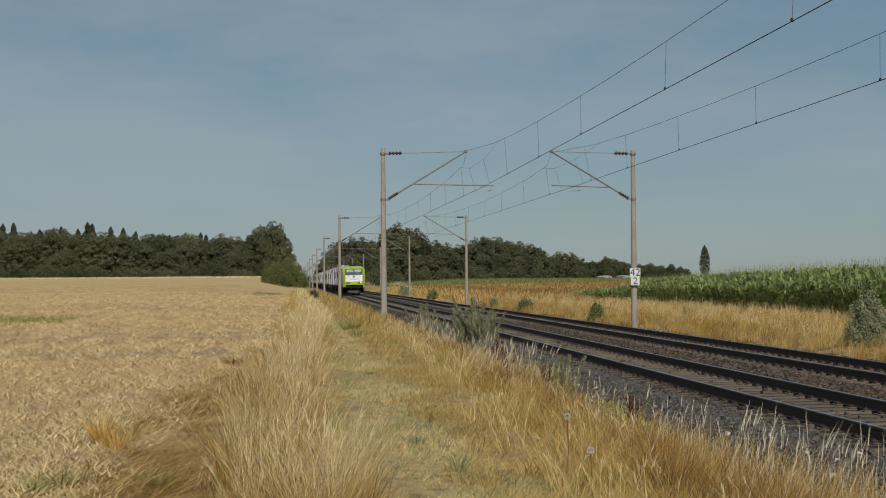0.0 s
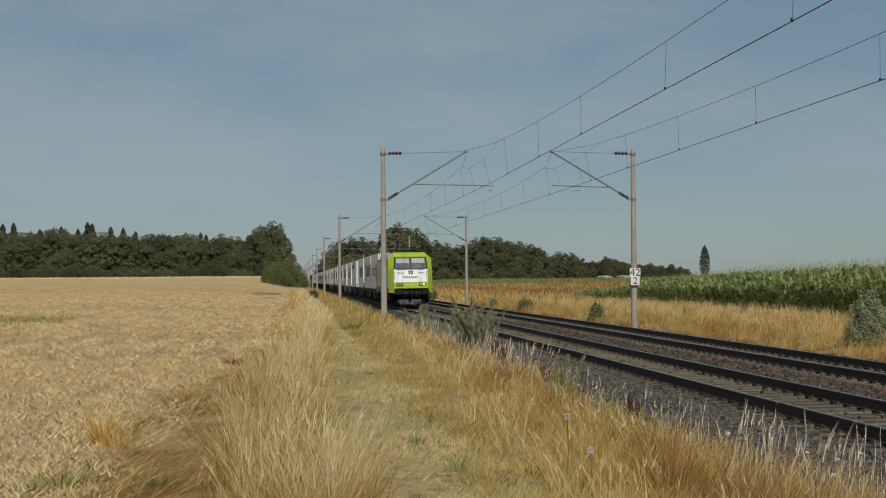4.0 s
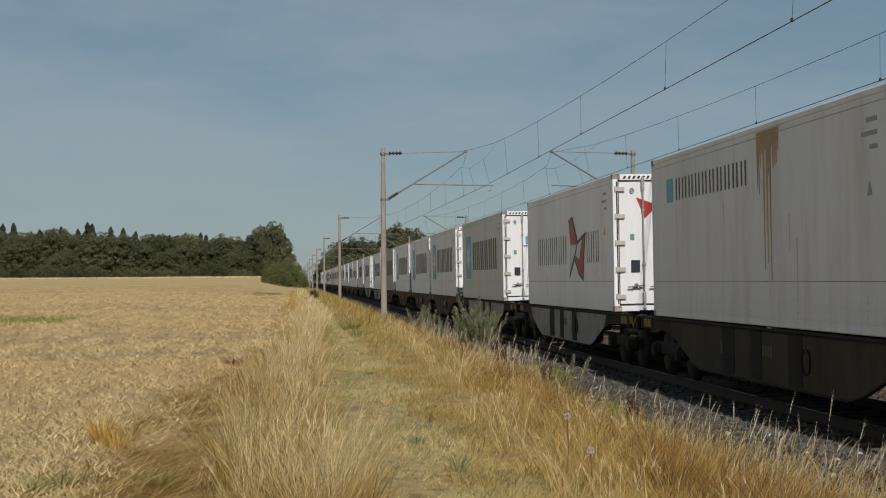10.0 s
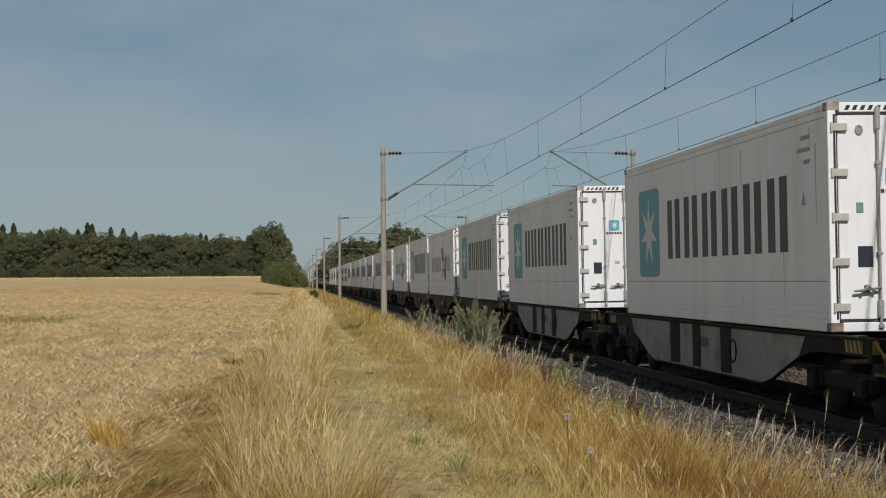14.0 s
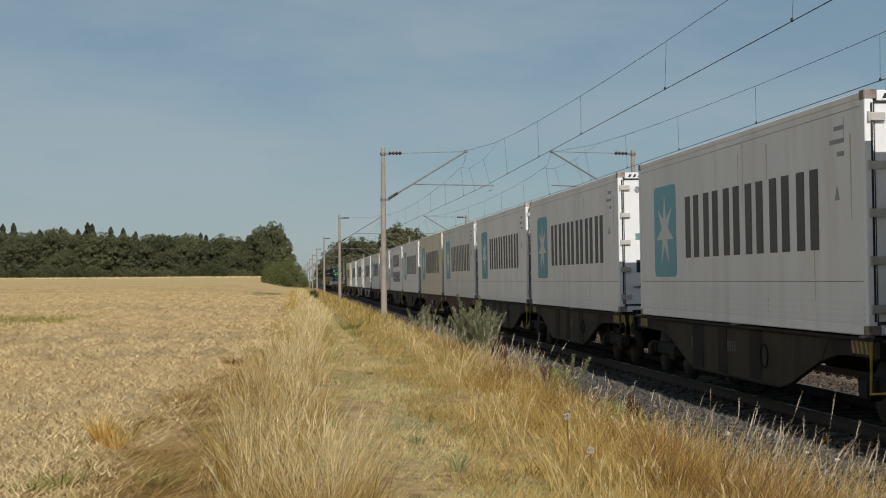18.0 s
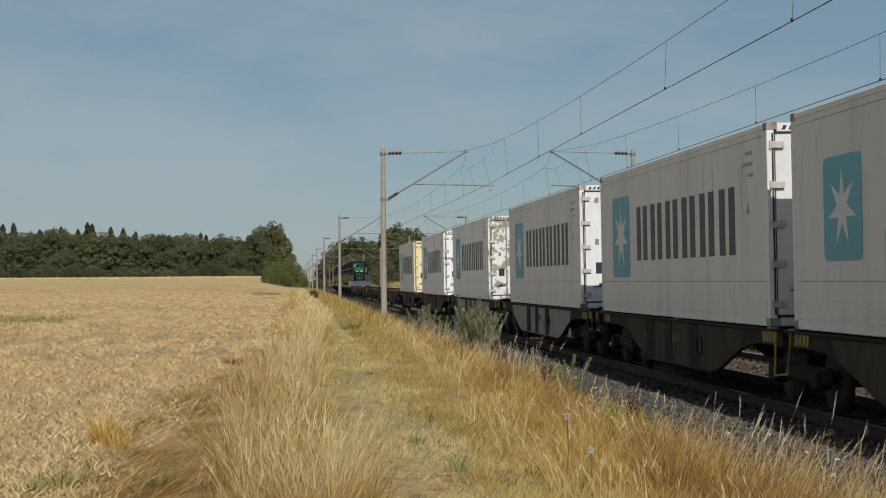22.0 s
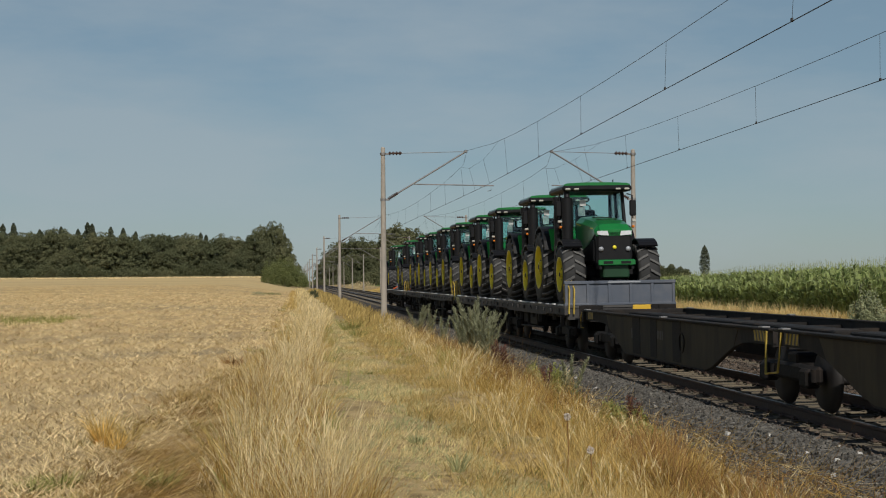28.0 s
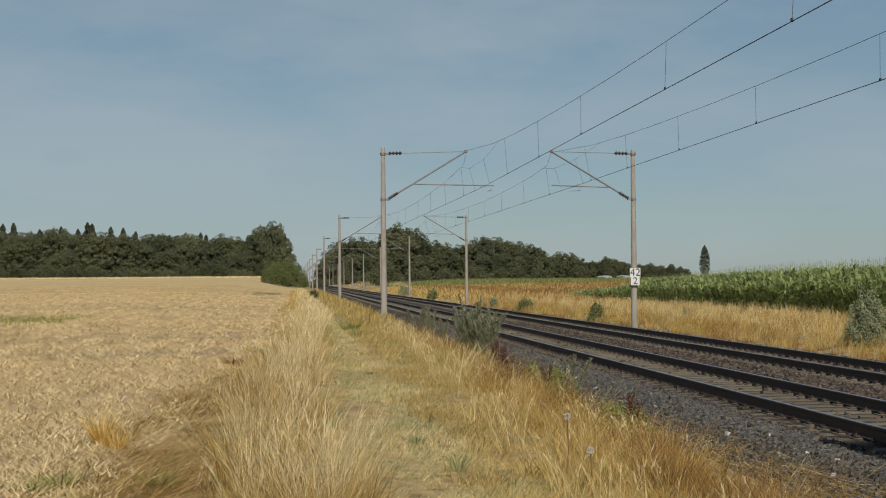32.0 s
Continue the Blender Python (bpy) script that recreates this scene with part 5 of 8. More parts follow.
        for x in (-0.45, 0.45):
            for yy in (-0.65, 0.65):
                part("insulator", ribbed(Shape(), (x, y + yy, 3.74), (x, y + yy, 3.92), 0.07, 4), INSULATOR, g)
        arm = Shape()
        if up:
            arm.tube([(0, y + 0.5, 3.98), (0, y - 0.75, 4.85)], 0.05, 8)
            arm.tube([(-0.12, y + 0.45, 3.98), (-0.05, y - 0.7, 4.8)], 0.02, 6)
            for sx in (-1, 1):
                arm.tube([(sx * 0.13, y - 0.75, 4.85), (sx * 0.36, y + 0.35, 5.80)], 0.028, 8)
            arm.tube([(-0.2, y - 0.75, 4.85), (0.2, y - 0.75, 4.85)], 0.04, 8)
            hz, hy = 5.82, y + 0.35
        else:
            arm.tube([(0, y + 0.5, 3.98), (0, y - 0.7, 4.05)], 0.05, 8)
            for sx in (-1, 1):
                arm.tube([(sx * 0.13, y - 0.7, 4.06), (sx * 0.42, y + 0.45, 4.1)], 0.028, 8)
            for sx in (-1, 1):
                arm.tube([(sx * 0.6, y - 0.9, 4.0), (sx * 0.62, y + 0.9, 4.0)], 0.035, 8)
                arm.tube([(sx * 1.05, y - 0.5, 3.78), (sx * 0.8, y - 0.3, 4.08), (sx * 0.8, y + 0.4, 4.1)], 0.02, 6)
            for k_ in range(5):
                arm.tube([(-0.62, y - 0.8 + k_ * 0.4, 4.0), (0.62, y - 0.8 + k_ * 0.4, 4.0)], 0.03, 6)
            arm.box(-0.3, 0.1, y - 0.3, y + 0.2, 3.86, 4.04, 0.03).tube([(-0.35, y - 0.6, 3.9), (0.4, y - 0.55, 3.9)], 0.09, 10)
            hz, hy = 4.14, y + 0.45
        part("arm", arm, SKIRT, g)
        head = Shape()
        for yy in (-0.17, 0.17):
            head.tube([(-0.97, hy + yy, hz - 0.26), (-0.8, hy + yy, hz - 0.08), (-0.55, hy + yy, hz + 0.03), (0.55, hy + yy, hz + 0.03), (0.8, hy + yy, hz - 0.08), (0.97, hy + yy, hz - 0.26)], 0.024, 6)
        head.box(-0.5, -0.44, hy - 0.2, hy + 0.2, hz - 0.05, hz).box(0.44, 0.5, hy - 0.2, hy + 0.2, hz - 0.05, hz)
        part("collector_head", head, SKIRT, g)
    return lo


ride(locomotive(), 219.45)

# ---- train: flat wagons with tractors ----
BOARD_GREY = surf("blue_grey_dropside_paint", (0.085, 0.1, 0.13), (0.065, 0.077, 0.10), 0.6, 0.1, 4, bump=0.1, dirt=(0.2, 0.19, 0.18), dirt_amount=0.3)
DECK_PLATE = surf("worn_deck_plate", (0.09, 0.086, 0.082), (0.045, 0.043, 0.041), 0.7, 0.2, 5, bump=0.2)
DECK_EDGE = surf("bare_steel_deck_edge", (0.68, 0.68, 0.68), (0.35, 0.35, 0.35), 0.5, 0.2, 7, bump=0.1)
FLAT_DARK = surf("black_flat_wagon_paint", (0.055, 0.053, 0.052), (0.03, 0.029, 0.029), 0.75, 0.0, 5, bump=0.3, spec=0.3, dirt=(0.05, 0.046, 0.042), dirt_amount=0.5, dirt_scale=2.5)
STRAP = surf("orange_lashing_strap", (0.75, 0.12, 0.02), (0.62, 0.1, 0.02), 0.7, 0, 20, bump=0.1)


def flat_unit(length, front, back, label):
    """One half of an articulated flat wagon; front or back: '' for a joint, else the look of its end board."""
    h = length / 2
    w = thing("flat_wagon", label, "railway wagon", "flat wagons of the train")
    part("deck", Shape().box(-1.38, 1.38, -h, h, 1.14, 1.21, 0.008), DECK_PLATE, w)
    for sx in (-1, 1):
        part("side_sill", Shape().prism([(-h, 1.138), (h, 1.138), (h, 0.98), (h - 2.6, 0.98), (h - 3.2, 0.93), (-h + 3.2, 0.93), (-h + 2.6, 0.98), (-h, 0.98)], 0, *sorted((sx * 1.30, sx * 1.38))), FLAT_DARK, w)
        y = -h + 0.2
        while y < h - 0.6:
            ln = 0.25 + 0.6 * abs(math.sin(y * 3.1))
            part("deck_edge", Shape().box(*sorted((sx * (1.325 + 0.03 * math.sin(y * 5)), sx * 1.385)), y, min(y + ln, h - 0.1), 1.2, 1.22 + 0.022 * abs(math.sin(y * 7.7)), 0.006), DECK_EDGE, w, "pale worn deck edge")
            y += ln + 0.3 + 0.5 * abs(math.cos(y * 2.3))
        for i in range(11):
            yy = -h + 0.7 + i * (length - 1.4) / 10
            part("hanging_bracket", Shape().prism([(yy + 0.3, 0.98), (yy + 0.42, 0.98), (yy + 0.4, 0.7 + 0.1 * (i % 3)), (yy + 0.33, 0.7 + 0.1 * (i % 3))], 0, *sorted((sx * 1.22, sx * 1.3))), FLAT_DARK, w)
            part("stake_pocket", Shape().box(*sorted((sx * 1.375, sx * 1.43)), yy - 0.04, yy + 0.04, 1.03, 1.13, 0.01), FLAT_DARK, w)
        part("under_gear", Shape().box(*sorted((sx * 0.9, sx * 1.2)), -1.1, 0.2, 0.58, 0.9, 0.03).box(*sorted((sx * 0.95, sx * 1.2)), 0.7, 1.5, 0.62, 0.9, 0.03).tube([(sx * 1.15, -2.0, 0.55), (sx * 1.15, 2.2, 0.5)], 0.03, 6), BOGIE, w)
    part("centre_frame", Shape().box(-0.3, 0.3, -h + 0.1, h - 0.1, 0.75, 1.14).box(-1.3, 1.3, -h + 0.02, -h + 0.15, 0.86, 1.14).box(-1.3, 1.3, h - 0.15, h - 0.02, 0.86, 1.14), FLAT_DARK, w)
    bogie(w, -h + 2.0)
    bogie(w, h - 2.0)
    for d, kind in ((-1, front), (1, back)):
        if not kind:
            continue
        buffers(w, d * h, d * 0.8, BOGIE)
        y = d * (h - 0.06)
        if kind == "dropside":
            b = part("end_board", Shape().box(-1.36, 1.36, y - 0.03, y + 0.03, 1.2, 1.78, 0.01), BOARD_GREY, w, "blue-grey end board")
            rb = Shape().box(-1.38, 1.38, *sorted((y, y + d * 0.07)), 1.72, 1.8, 0.01).box(-1.38, 1.38, *sorted((y, y + d * 0.07)), 1.2, 1.26, 0.01)
            for i in range(6):
                x = -1.36 + i * 0.53
                rb.box(x, x + 0.07, *sorted((y, y + d * 0.06)), 1.2, 1.78, 0.008)
            part("board_rib", rb, BOARD_GREY, b)
            part("number_marking", Shape().box(-0.3, 0.5, *sorted((y + d * 0.06, y + d * 0.075)), 1.745, 1.78), GREY_PLATE, b, "grey bars of wagon number")
            part("data_plate", Shape().box(0.3, 0.8, *sorted((y, y + d * 0.08)), 1.08, 1.2, 0.01), YELLOW, w, "yellow plate")
        elif kind == "narrow":
            b = part("end_board", Shape().prism([(-0.95, 1.2), (0.35, 1.2), (0.5, 1.72), (-1.1, 1.72)], 1, y - 0.03, y + 0.03), BOARD_GREY, w, "blue-grey folding bridge plate")
            part("board_rib", Shape().box(-0.8, 0.2, *sorted((y, y + d * 0.06)), 1.52, 1.6, 0.01).box(-0.75, -0.68, *sorted((y, y + d * 0.05)), 1.2, 1.7).box(0.1, 0.17, *sorted((y, y + d * 0.05)), 1.2, 1.7), GREY_PLATE, b)
        else:
            b = part("end_board", Shape().box(-1.36, 1.36, y - 0.03, y + 0.03, 1.2, 1.84, 0.01), BOARD_GREY, w, "grey end board at the train's tail")
            part("yellow_stripe", Shape().box(-0.85, -0.5, *sorted((y - 0.036, y + 0.036)), 1.2, 1.825), YELLOW, b, "broad yellow stripe")
            part("tail_plate", Shape().box(1.0, 1.25, y + 0.02, y + 0.05, 1.3, 1.5), SIGN_WHITE, b)
        hl = Shape()
        for x in (-1.34, -1.22):
            hl.tube([(x, y - d * 0.15, 1.15), (x, y - d * 0.15, 1.72), (x + 0.05, y - d * 0.1, 1.8), (x + 0.08, y + d * 0.1, 1.6), (x + 0.06, y + d * 0.1, 1.0)], 0.022, 6)
        part("grab_handle", hl, DULL_YELLOW, w, "grimy yellow grab handles")
    return w


F_ = "dark flat wagon loaded with tractors"
for a, b, front, back, lab in ((763.0, 776.3, "dropside", "", F_), (776.5, 789.4, "", "narrow", F_), (790.7, 804.0, "narrow", "", F_), (804.2, 818.0, "", "narrow", F_),
                               (819.3, 833.1, "narrow", "", "dark flat wagon carrying one tractor"), (833.3, 845.9, "", "tail", "last flat wagon with grey and yellow end board")):
    ride(flat_unit(b - a, front, back, lab), (a + b) / 2 - (0.35 if b < 840 else 0.9))

T_GREEN = surf("tractor_green_paint", (0.008, 0.165, 0.034), (0.007, 0.135, 0.028), 0.3, 0, 3, bump=0.01, coat=0.4)
# tractor green made brighter: sun on the fender's front face, as colour
T_SUNLIT = surf("sunlit_tractor_green", (0.03, 0.36, 0.05), (0.025, 0.3, 0.045), 0.35, 0, 3, bump=0.01, coat=0.3)
T_DEEP = surf("deep_green_paint", (0.006, 0.045, 0.014), (0.005, 0.03, 0.010), 0.4, 0, 3, bump=0.02)
HEADLAMP = surf("bright_headlamp_glass", (0.85, 0.87, 0.88), (0.6, 0.62, 0.63), 0.12, 0.3, 9, bump=0.1)
T_YELLOW = surf("rim_yellow_paint", (0.80, 0.68, 0.03), (0.70, 0.58, 0.03), 0.55, 0, 4, bump=0.02)
TYRE = surf("black_tyre_rubber", (0.022, 0.022, 0.022), (0.015, 0.015, 0.015), 0.8, 0, 12, bump=0.3, dirt=(0.05, 0.048, 0.045), dirt_amount=0.3)
# lugs greyer than the tyre: dust, and the sun on their tops as colour
LUG = surf("dusty_sunlit_tread_rubber", (0.11, 0.107, 0.102), (0.065, 0.063, 0.06), 0.8, 0, 12, bump=0.3)
T_BLACK = surf("black_plastic", (0.010, 0.010, 0.011), (0.007, 0.007, 0.008), 0.5, 0, 6, bump=0.05, spec=0.2)
T_GLASS = glass("tinted_cab_glass", (0.75, 0.92, 0.9))
T_DARK = glass("dark_tinted_cab_glass", (0.66, 0.8, 0.78))
PAPER = surf("white_paper_sheet", (0.6, 0.6, 0.6), (0.5, 0.5, 0.5), 0.7, 0, 4, bump=0)
AMBER = surf("amber_lens", (0.7, 0.2, 0.02), None, 0.2, 0, 4, bump=0)
SEAT = surf("dark_seat_cloth", (0.05, 0.05, 0.055), None, 0.9, 0, 9, bump=0.2)
DZ = 1.22


def tyre(s, cx, cy, r, w, rim):
    """A fat tyre with slanted lugs, axle along x."""
    z = DZ + r
    s.lathe([(cx - w * 0.46, rim), (cx - w * 0.5, rim + (r - rim) * 0.45), (cx - w * 0.47, r * 0.92), (cx - w * 0.36, r * 0.955), (cx + w * 0.36, r * 0.955), (cx + w * 0.47, r * 0.92), (cx + w * 0.5, rim + (r - rim) * 0.45), (cx + w * 0.46, rim)], (0, cy, z), 0, 36, False)
    return s


def tread(s, cx, cy, r, w, lugs):
    z = DZ + r
    for i in range(lugs):
        for sd in (-1, 1):
            a0 = 2 * math.pi * (i + (0.5 if sd > 0 else 0)) / lugs
            prof = []
            for x, da in ((cx + sd * w * 0.02, 0.20), (cx + sd * w * 0.25, 0.1), (cx + sd * w * 0.49, 0.0)):
                for off in (-0.043, 0.043):
                    a = a0 + da + off
                    for rr in (r * 0.93, r * (1.015 if abs(x - cx) < w * 0.4 else 0.97)):
                        prof.append((x, cy + rr * math.sin(a), z + rr * math.cos(a)))
            f = []
            for j in range(2):
                o = j * 4
                f += [(o, o + 1, o + 5, o + 4), (o + 2, o + 6, o + 7, o + 3), (o + 1, o + 3, o + 7, o + 5)]
            f += [(0, 2, 3, 1), (8, 9, 11, 10)]
            s.add(prof, f)
    return s


def tractor():
    """Front axle at y = 0, rear axle at 3.2; it faces -y."""
    t = thing("tractor", "new green farm tractor with yellow rims and tinted cab", "tractor", "tractors on flat wagons")
    for name, cy, r, w, cx, rim, lugs in (("front_wheel", 0.0, 0.75, 0.56, 0.95, 0.42, 17), ("rear_wheel", 3.15, 0.965, 0.66, 0.94, 0.56, 20)):
        for sx in (-1, 1):
            wh = part(name, tyre(Shape(), sx * cx, cy, r, w, rim), TYRE, t)
            part("tread", tread(Shape(), sx * cx, cy, r, w, lugs), LUG, wh)
            o = sx * (cx + w * 0.5)
            part("rim", Shape().lathe([(o - sx * 0.04, rim - 0.01), (o + sx * 0.0, rim + 0.03), (o - sx * 0.005, rim)], (0, cy, DZ + r), 0, 32, False).lathe([(o - sx * 0.005, rim), (o - sx * 0.06, rim - 0.035), (o - sx * 0.4 * w, rim - 0.05), (o - sx * 0.42 * w, rim - 0.07)], (0, cy, DZ + r), 0, 32, False).lathe([(o - sx * 0.42 * w, rim - 0.07), (o - sx * 0.48 * w, rim * 0.58)], (0, cy, DZ + r), 0, 32, False).lathe([(o - sx * 0.48 * w, rim * 0.58), (o - sx * 0.1, rim * 0.52)], (0, cy, DZ + r), 0, 32, False).lathe([(o - sx * 0.1, rim * 0.52), (o - sx * 0.115, rim * 0.29)], (0, cy, DZ + r), 0, 32, False).lathe([(o - sx * 0.115, rim * 0.29), (o - sx * 0.02, rim * 0.25)], (0, cy, DZ + r), 0, 24, False).lathe([(o - sx * 0.02, rim * 0.25), (o - sx * 0.015, 0.03)], (0, cy, DZ + r), 0, 24), T_YELLOW, wh, "yellow wheel rim")
            bolts = Shape()
            for i in range(10):
                a = 2 * math.pi * i / 10
                bolts.tube([(o - sx * 0.115, cy + rim * 0.41 * math.sin(a), DZ + r + rim * 0.41 * math.cos(a)), (o - sx * 0.075, cy + rim * 0.41 * math.sin(a), DZ + r + rim * 0.41 * math.cos(a))], 0.02, 6)
            tagged(part("wheel_bolts", bolts, DATA, wh, "dark wheel bolts"), kind="stuff")
            part("hub_cap", Shape().lathe([(o - sx * 0.017, rim * 0.13), (o - sx * 0.0, rim * 0.1)], (0, cy, DZ + r), 0, 16), T_BLACK, wh)
    z = lambda v: DZ + v
    part("chassis", Shape().box(-0.3, 0.3, -0.75, 3.5, z(0.6), z(1.15), 0.04).box(-0.85, 0.85, -0.12, 0.12, z(0.7), z(0.95), 0.03).box(-0.85, 0.85, 3.0, 3.4, z(0.85), z(1.25), 0.04), T_BLACK, t)
    hood = Shape()
    ys = (-1.0, -0.85, -0.3, 0.6, 1.35)
    tops, halfs, bots = (1.84, 1.99, 2.10, 2.2, 2.26), (0.44, 0.48, 0.50, 0.52, 0.53), (1.78, 1.72, 1.5, 1.35, 1.35)
    ring = []
    for y, tp, hw, bt in zip(ys, tops, halfs, bots):
        ring.append([(-hw, y, z(bt)), (-hw, y, z(tp - 0.16)), (-hw * 0.78, y, z(tp - 0.03)), (-hw * 0.3, y, z(tp)), (hw * 0.3, y, z(tp)), (hw * 0.78, y, z(tp - 0.03)), (hw, y, z(tp - 0.16)), (hw, y, z(bt))])
    vs = [q for rr in ring for q in rr]
    fs = [(i * 8 + k, i * 8 + k + 1, (i + 1) * 8 + k + 1, (i + 1) * 8 + k) for i in range(4) for k in range(7)] + [tuple(range(8)), tuple(range(32, 40))]
    part("hood", hood.add(vs, fs), T_GREEN, t, "glossy green bonnet")
    part("hood_vent", Shape().box(-0.25, 0.25, -0.1, 0.02, z(2.10), z(2.135)).box(-0.25, 0.25, 0.5, 0.62, z(2.18), z(2.205)), T_BLACK, t)
    part("side_grille", Shape().box(-0.49, -0.42, -0.8, 1.3, z(1.05), z(1.6), 0.02).box(0.42, 0.49, -0.8, 1.3, z(1.05), z(1.6), 0.02), T_BLACK, t)
    for sx in (-1, 1):
        part("side_stripe", quad((sx * 0.489, -0.7, z(1.89)), (sx * 0.535, 1.3, z(2.07)), (sx * 0.535, 1.3, z(2.045)), (sx * 0.489, -0.7, z(1.87)), thick=0.004), T_YELLOW, t, "thin yellow stripe")
    part("nose", Shape().box(-0.45, 0.45, -1.0, -0.2, z(0.95), z(1.82), 0.06), T_BLACK, t, "black front grille")
    for sx in (-1, 1):
        part("headlight", Shape().prism([(sx * 0.14, z(1.69)), (sx * 0.42, z(1.71)), (sx * 0.43, z(1.81)), (sx * 0.17, z(1.805))], 1, -1.03, -0.95), HEADLAMP, t, "clear headlamp")
        part("work_light", Shape().lathe([(-1.04, 0.06), (-0.98, 0.06)], (sx * 0.34, 0, z(1.36)), 1, 12), GREY_PLATE, t)
    part("badge", Shape().lathe([(-1.03, 0.045), (-1.0, 0.05)], (0, 0, z(1.4)), 1, 14), T_YELLOW, t, "small yellow badge")
    part("front_bracket", Shape().box(-0.46, 0.46, -1.3, -1.2, z(0.95), z(1.09), 0.02), T_GREEN, t, "green front weight bracket")
    part("bracket_arm", Shape().box(-0.44, -0.36, -1.25, -0.8, z(0.85), z(1.05), 0.01).box(0.36, 0.44, -1.25, -0.8, z(0.85), z(1.05), 0.01), T_BLACK, t)
    part("weight_carrier", Shape().box(-0.33, 0.33, -1.18, -0.7, z(0.64), z(0.97), 0.03), T_DEEP, t, "dark green weight carrier")
    for x in (-0.34, 0.1):
        part("bracket_slot", Shape().box(x, x + 0.24, -1.305, -1.19, z(0.99), z(1.055)), T_BLACK, t)
    # cab
    cy0, cy1, hw, zb, zt = 1.42, 3.15, 0.82, 1.5, 2.9
    cab = part("cab_frame", Shape().box(-hw, hw, cy0 + 0.1, cy1 + 0.2, z(1.05), z(1.5), 0.04), T_BLACK, t)
    pil = Shape()
    for sx in (-1, 1):
        for ya, yb in ((cy0 - 0.1, cy0 + 0.12), (2.35, 2.4), (cy1 + 0.2, cy1 - 0.02)):
            pil.tube([(sx * (hw - 0.02), ya, z(1.45)), (sx * (hw - 0.08), yb, z(zt))], 0.05, 8)
    part("pillar", pil, T_BLACK, cab)
    part("cab_roof", Shape().prism([(-0.88, z(3.05)), (0.88, z(3.05)), (0.87, z(3.09)), (0.78, z(3.12)), (0.4, z(3.14)), (-0.4, z(3.14)), (-0.78, z(3.12)), (-0.87, z(3.09))], 1, cy0 - 0.3, cy1 + 0.1), T_GREEN, t, "dark green cab roof")
    part("roof_rim", Shape().box(-0.92, 0.92, cy0 - 0.36, cy1 + 0.14, z(2.91), z(3.06), 0.05), T_BLACK, t)
    for x in (-0.78, -0.55, 0.55, 0.78):
        part("roof_light", Shape().box(x - 0.07, x + 0.07, cy0 - 0.385, cy0 - 0.32, z(2.935), z(2.99), 0.02), LAMP_OFF, t)
    part("front_glass", quad((-hw + 0.08, cy0 - 0.06, z(1.5)), (hw - 0.08, cy0 - 0.06, z(1.5)), (hw - 0.12, cy0 + 0.1, z(2.92)), (-hw + 0.12, cy0 + 0.1, z(2.92)), thick=0.012), T_GLASS, cab)
    part("rear_glass", quad((-hw + 0.08, cy1 + 0.18, z(1.5)), (hw - 0.08, cy1 + 0.18, z(1.5)), (hw - 0.12, cy1, z(2.92)), (-hw + 0.12, cy1, z(2.92)), thick=0.012), T_GLASS, cab)
    for sx in (-1, 1):
        part("side_glass", quad((sx * hw, cy0, z(1.5)), (sx * hw, cy1 + 0.1, z(1.5)), (sx * (hw - 0.06), cy1, z(2.92)), (sx * (hw - 0.06), cy0 + 0.12, z(2.92)), thick=0.012), T_DARK, cab)
        part("mirror_arm", Shape().tube([(sx * 0.85, cy0, z(2.85)), (sx * 0.97, cy0 - 0.1, z(2.8)), (sx * 0.98, cy0 - 0.1, z(2.2))], 0.02, 6).box(sx * 0.98 - 0.09, sx * 0.98 + 0.09, cy0 - 0.14, cy0 - 0.07, z(2.26), z(2.68), 0.03), T_BLACK, t)
        # rear fender arcs and front mudguards
        for nm, cy, r, x0, x1, a0, a1, zc in (("rear_fender", 3.15, 1.07, 0.62, 1.24, -66, 80, 0.965), ("front_mudguard", 0.0, 0.84, 0.72, 1.2, -38, 62, 0.75)):
            v, f = [], []
            for i in range(11):
                a = radians(a0 + (a1 - a0) * i / 10)
                for rr in (r, r + 0.045):
                    for x in (x0, x1):
                        v.append((sx * x, cy + rr * math.sin(a), z(zc) + rr * math.cos(a)))
            for i in range(10):
                o = i * 4
                f += [(o + 2, o + 3, o + 7, o + 6), (o, o + 4, o + 5, o + 1), (o + 1, o + 5, o + 7, o + 3), (o, o + 2, o + 6, o + 4)]
            f += [(0, 1, 3, 2), (40, 42, 43, 41)]
            part(nm, Shape().add(v, f, False), T_BLACK, t)
        part("rear_fender_panel", Shape().box(*sorted((sx * 0.72, sx * 0.9)), 2.3, 2.75, z(1.3), z(2.05), 0.05), T_GREEN, t, "green fender panel")
        part("fender_lining", Shape().prism([(2.06, z(1.42)), (2.5, z(1.98)), (2.56, z(1.94)), (2.12, z(1.38))], 0, *sorted((sx * 0.84, sx * 1.06))), T_SUNLIT, t, "fender lining in green lightened for the sun")
        part("indicator", Shape().lathe([(cy0 - 0.26, 0.032), (cy0 - 0.2, 0.04)], (sx * 0.96, 0, z(1.98)), 1, 10), AMBER, t, "amber indicator")
        part("marker_light", Shape().box(sx * 0.98 - 0.055, sx * 0.98 + 0.055, cy0 - 0.26, cy0 - 0.16, z(2.09), z(2.16), 0.02), LAMP_OFF, t)
        part("step", Shape().box(*sorted((sx * 0.7, sx * 1.15)), 1.35, 1.85, z(0.55), z(0.6)).box(*sorted((sx * 0.7, sx * 1.1)), 1.4, 1.85, z(0.9), z(0.95)).box(*sorted((sx * 1.08, sx * 1.12)), 1.35, 1.4, z(0.5), z(1.5)), T_BLACK, t)
        part("fuel_tank", Shape().box(*sorted((sx * 0.35, sx * 0.85)), 0.95, 2.2, z(0.45), z(1.2), 0.08), T_BLACK, t)
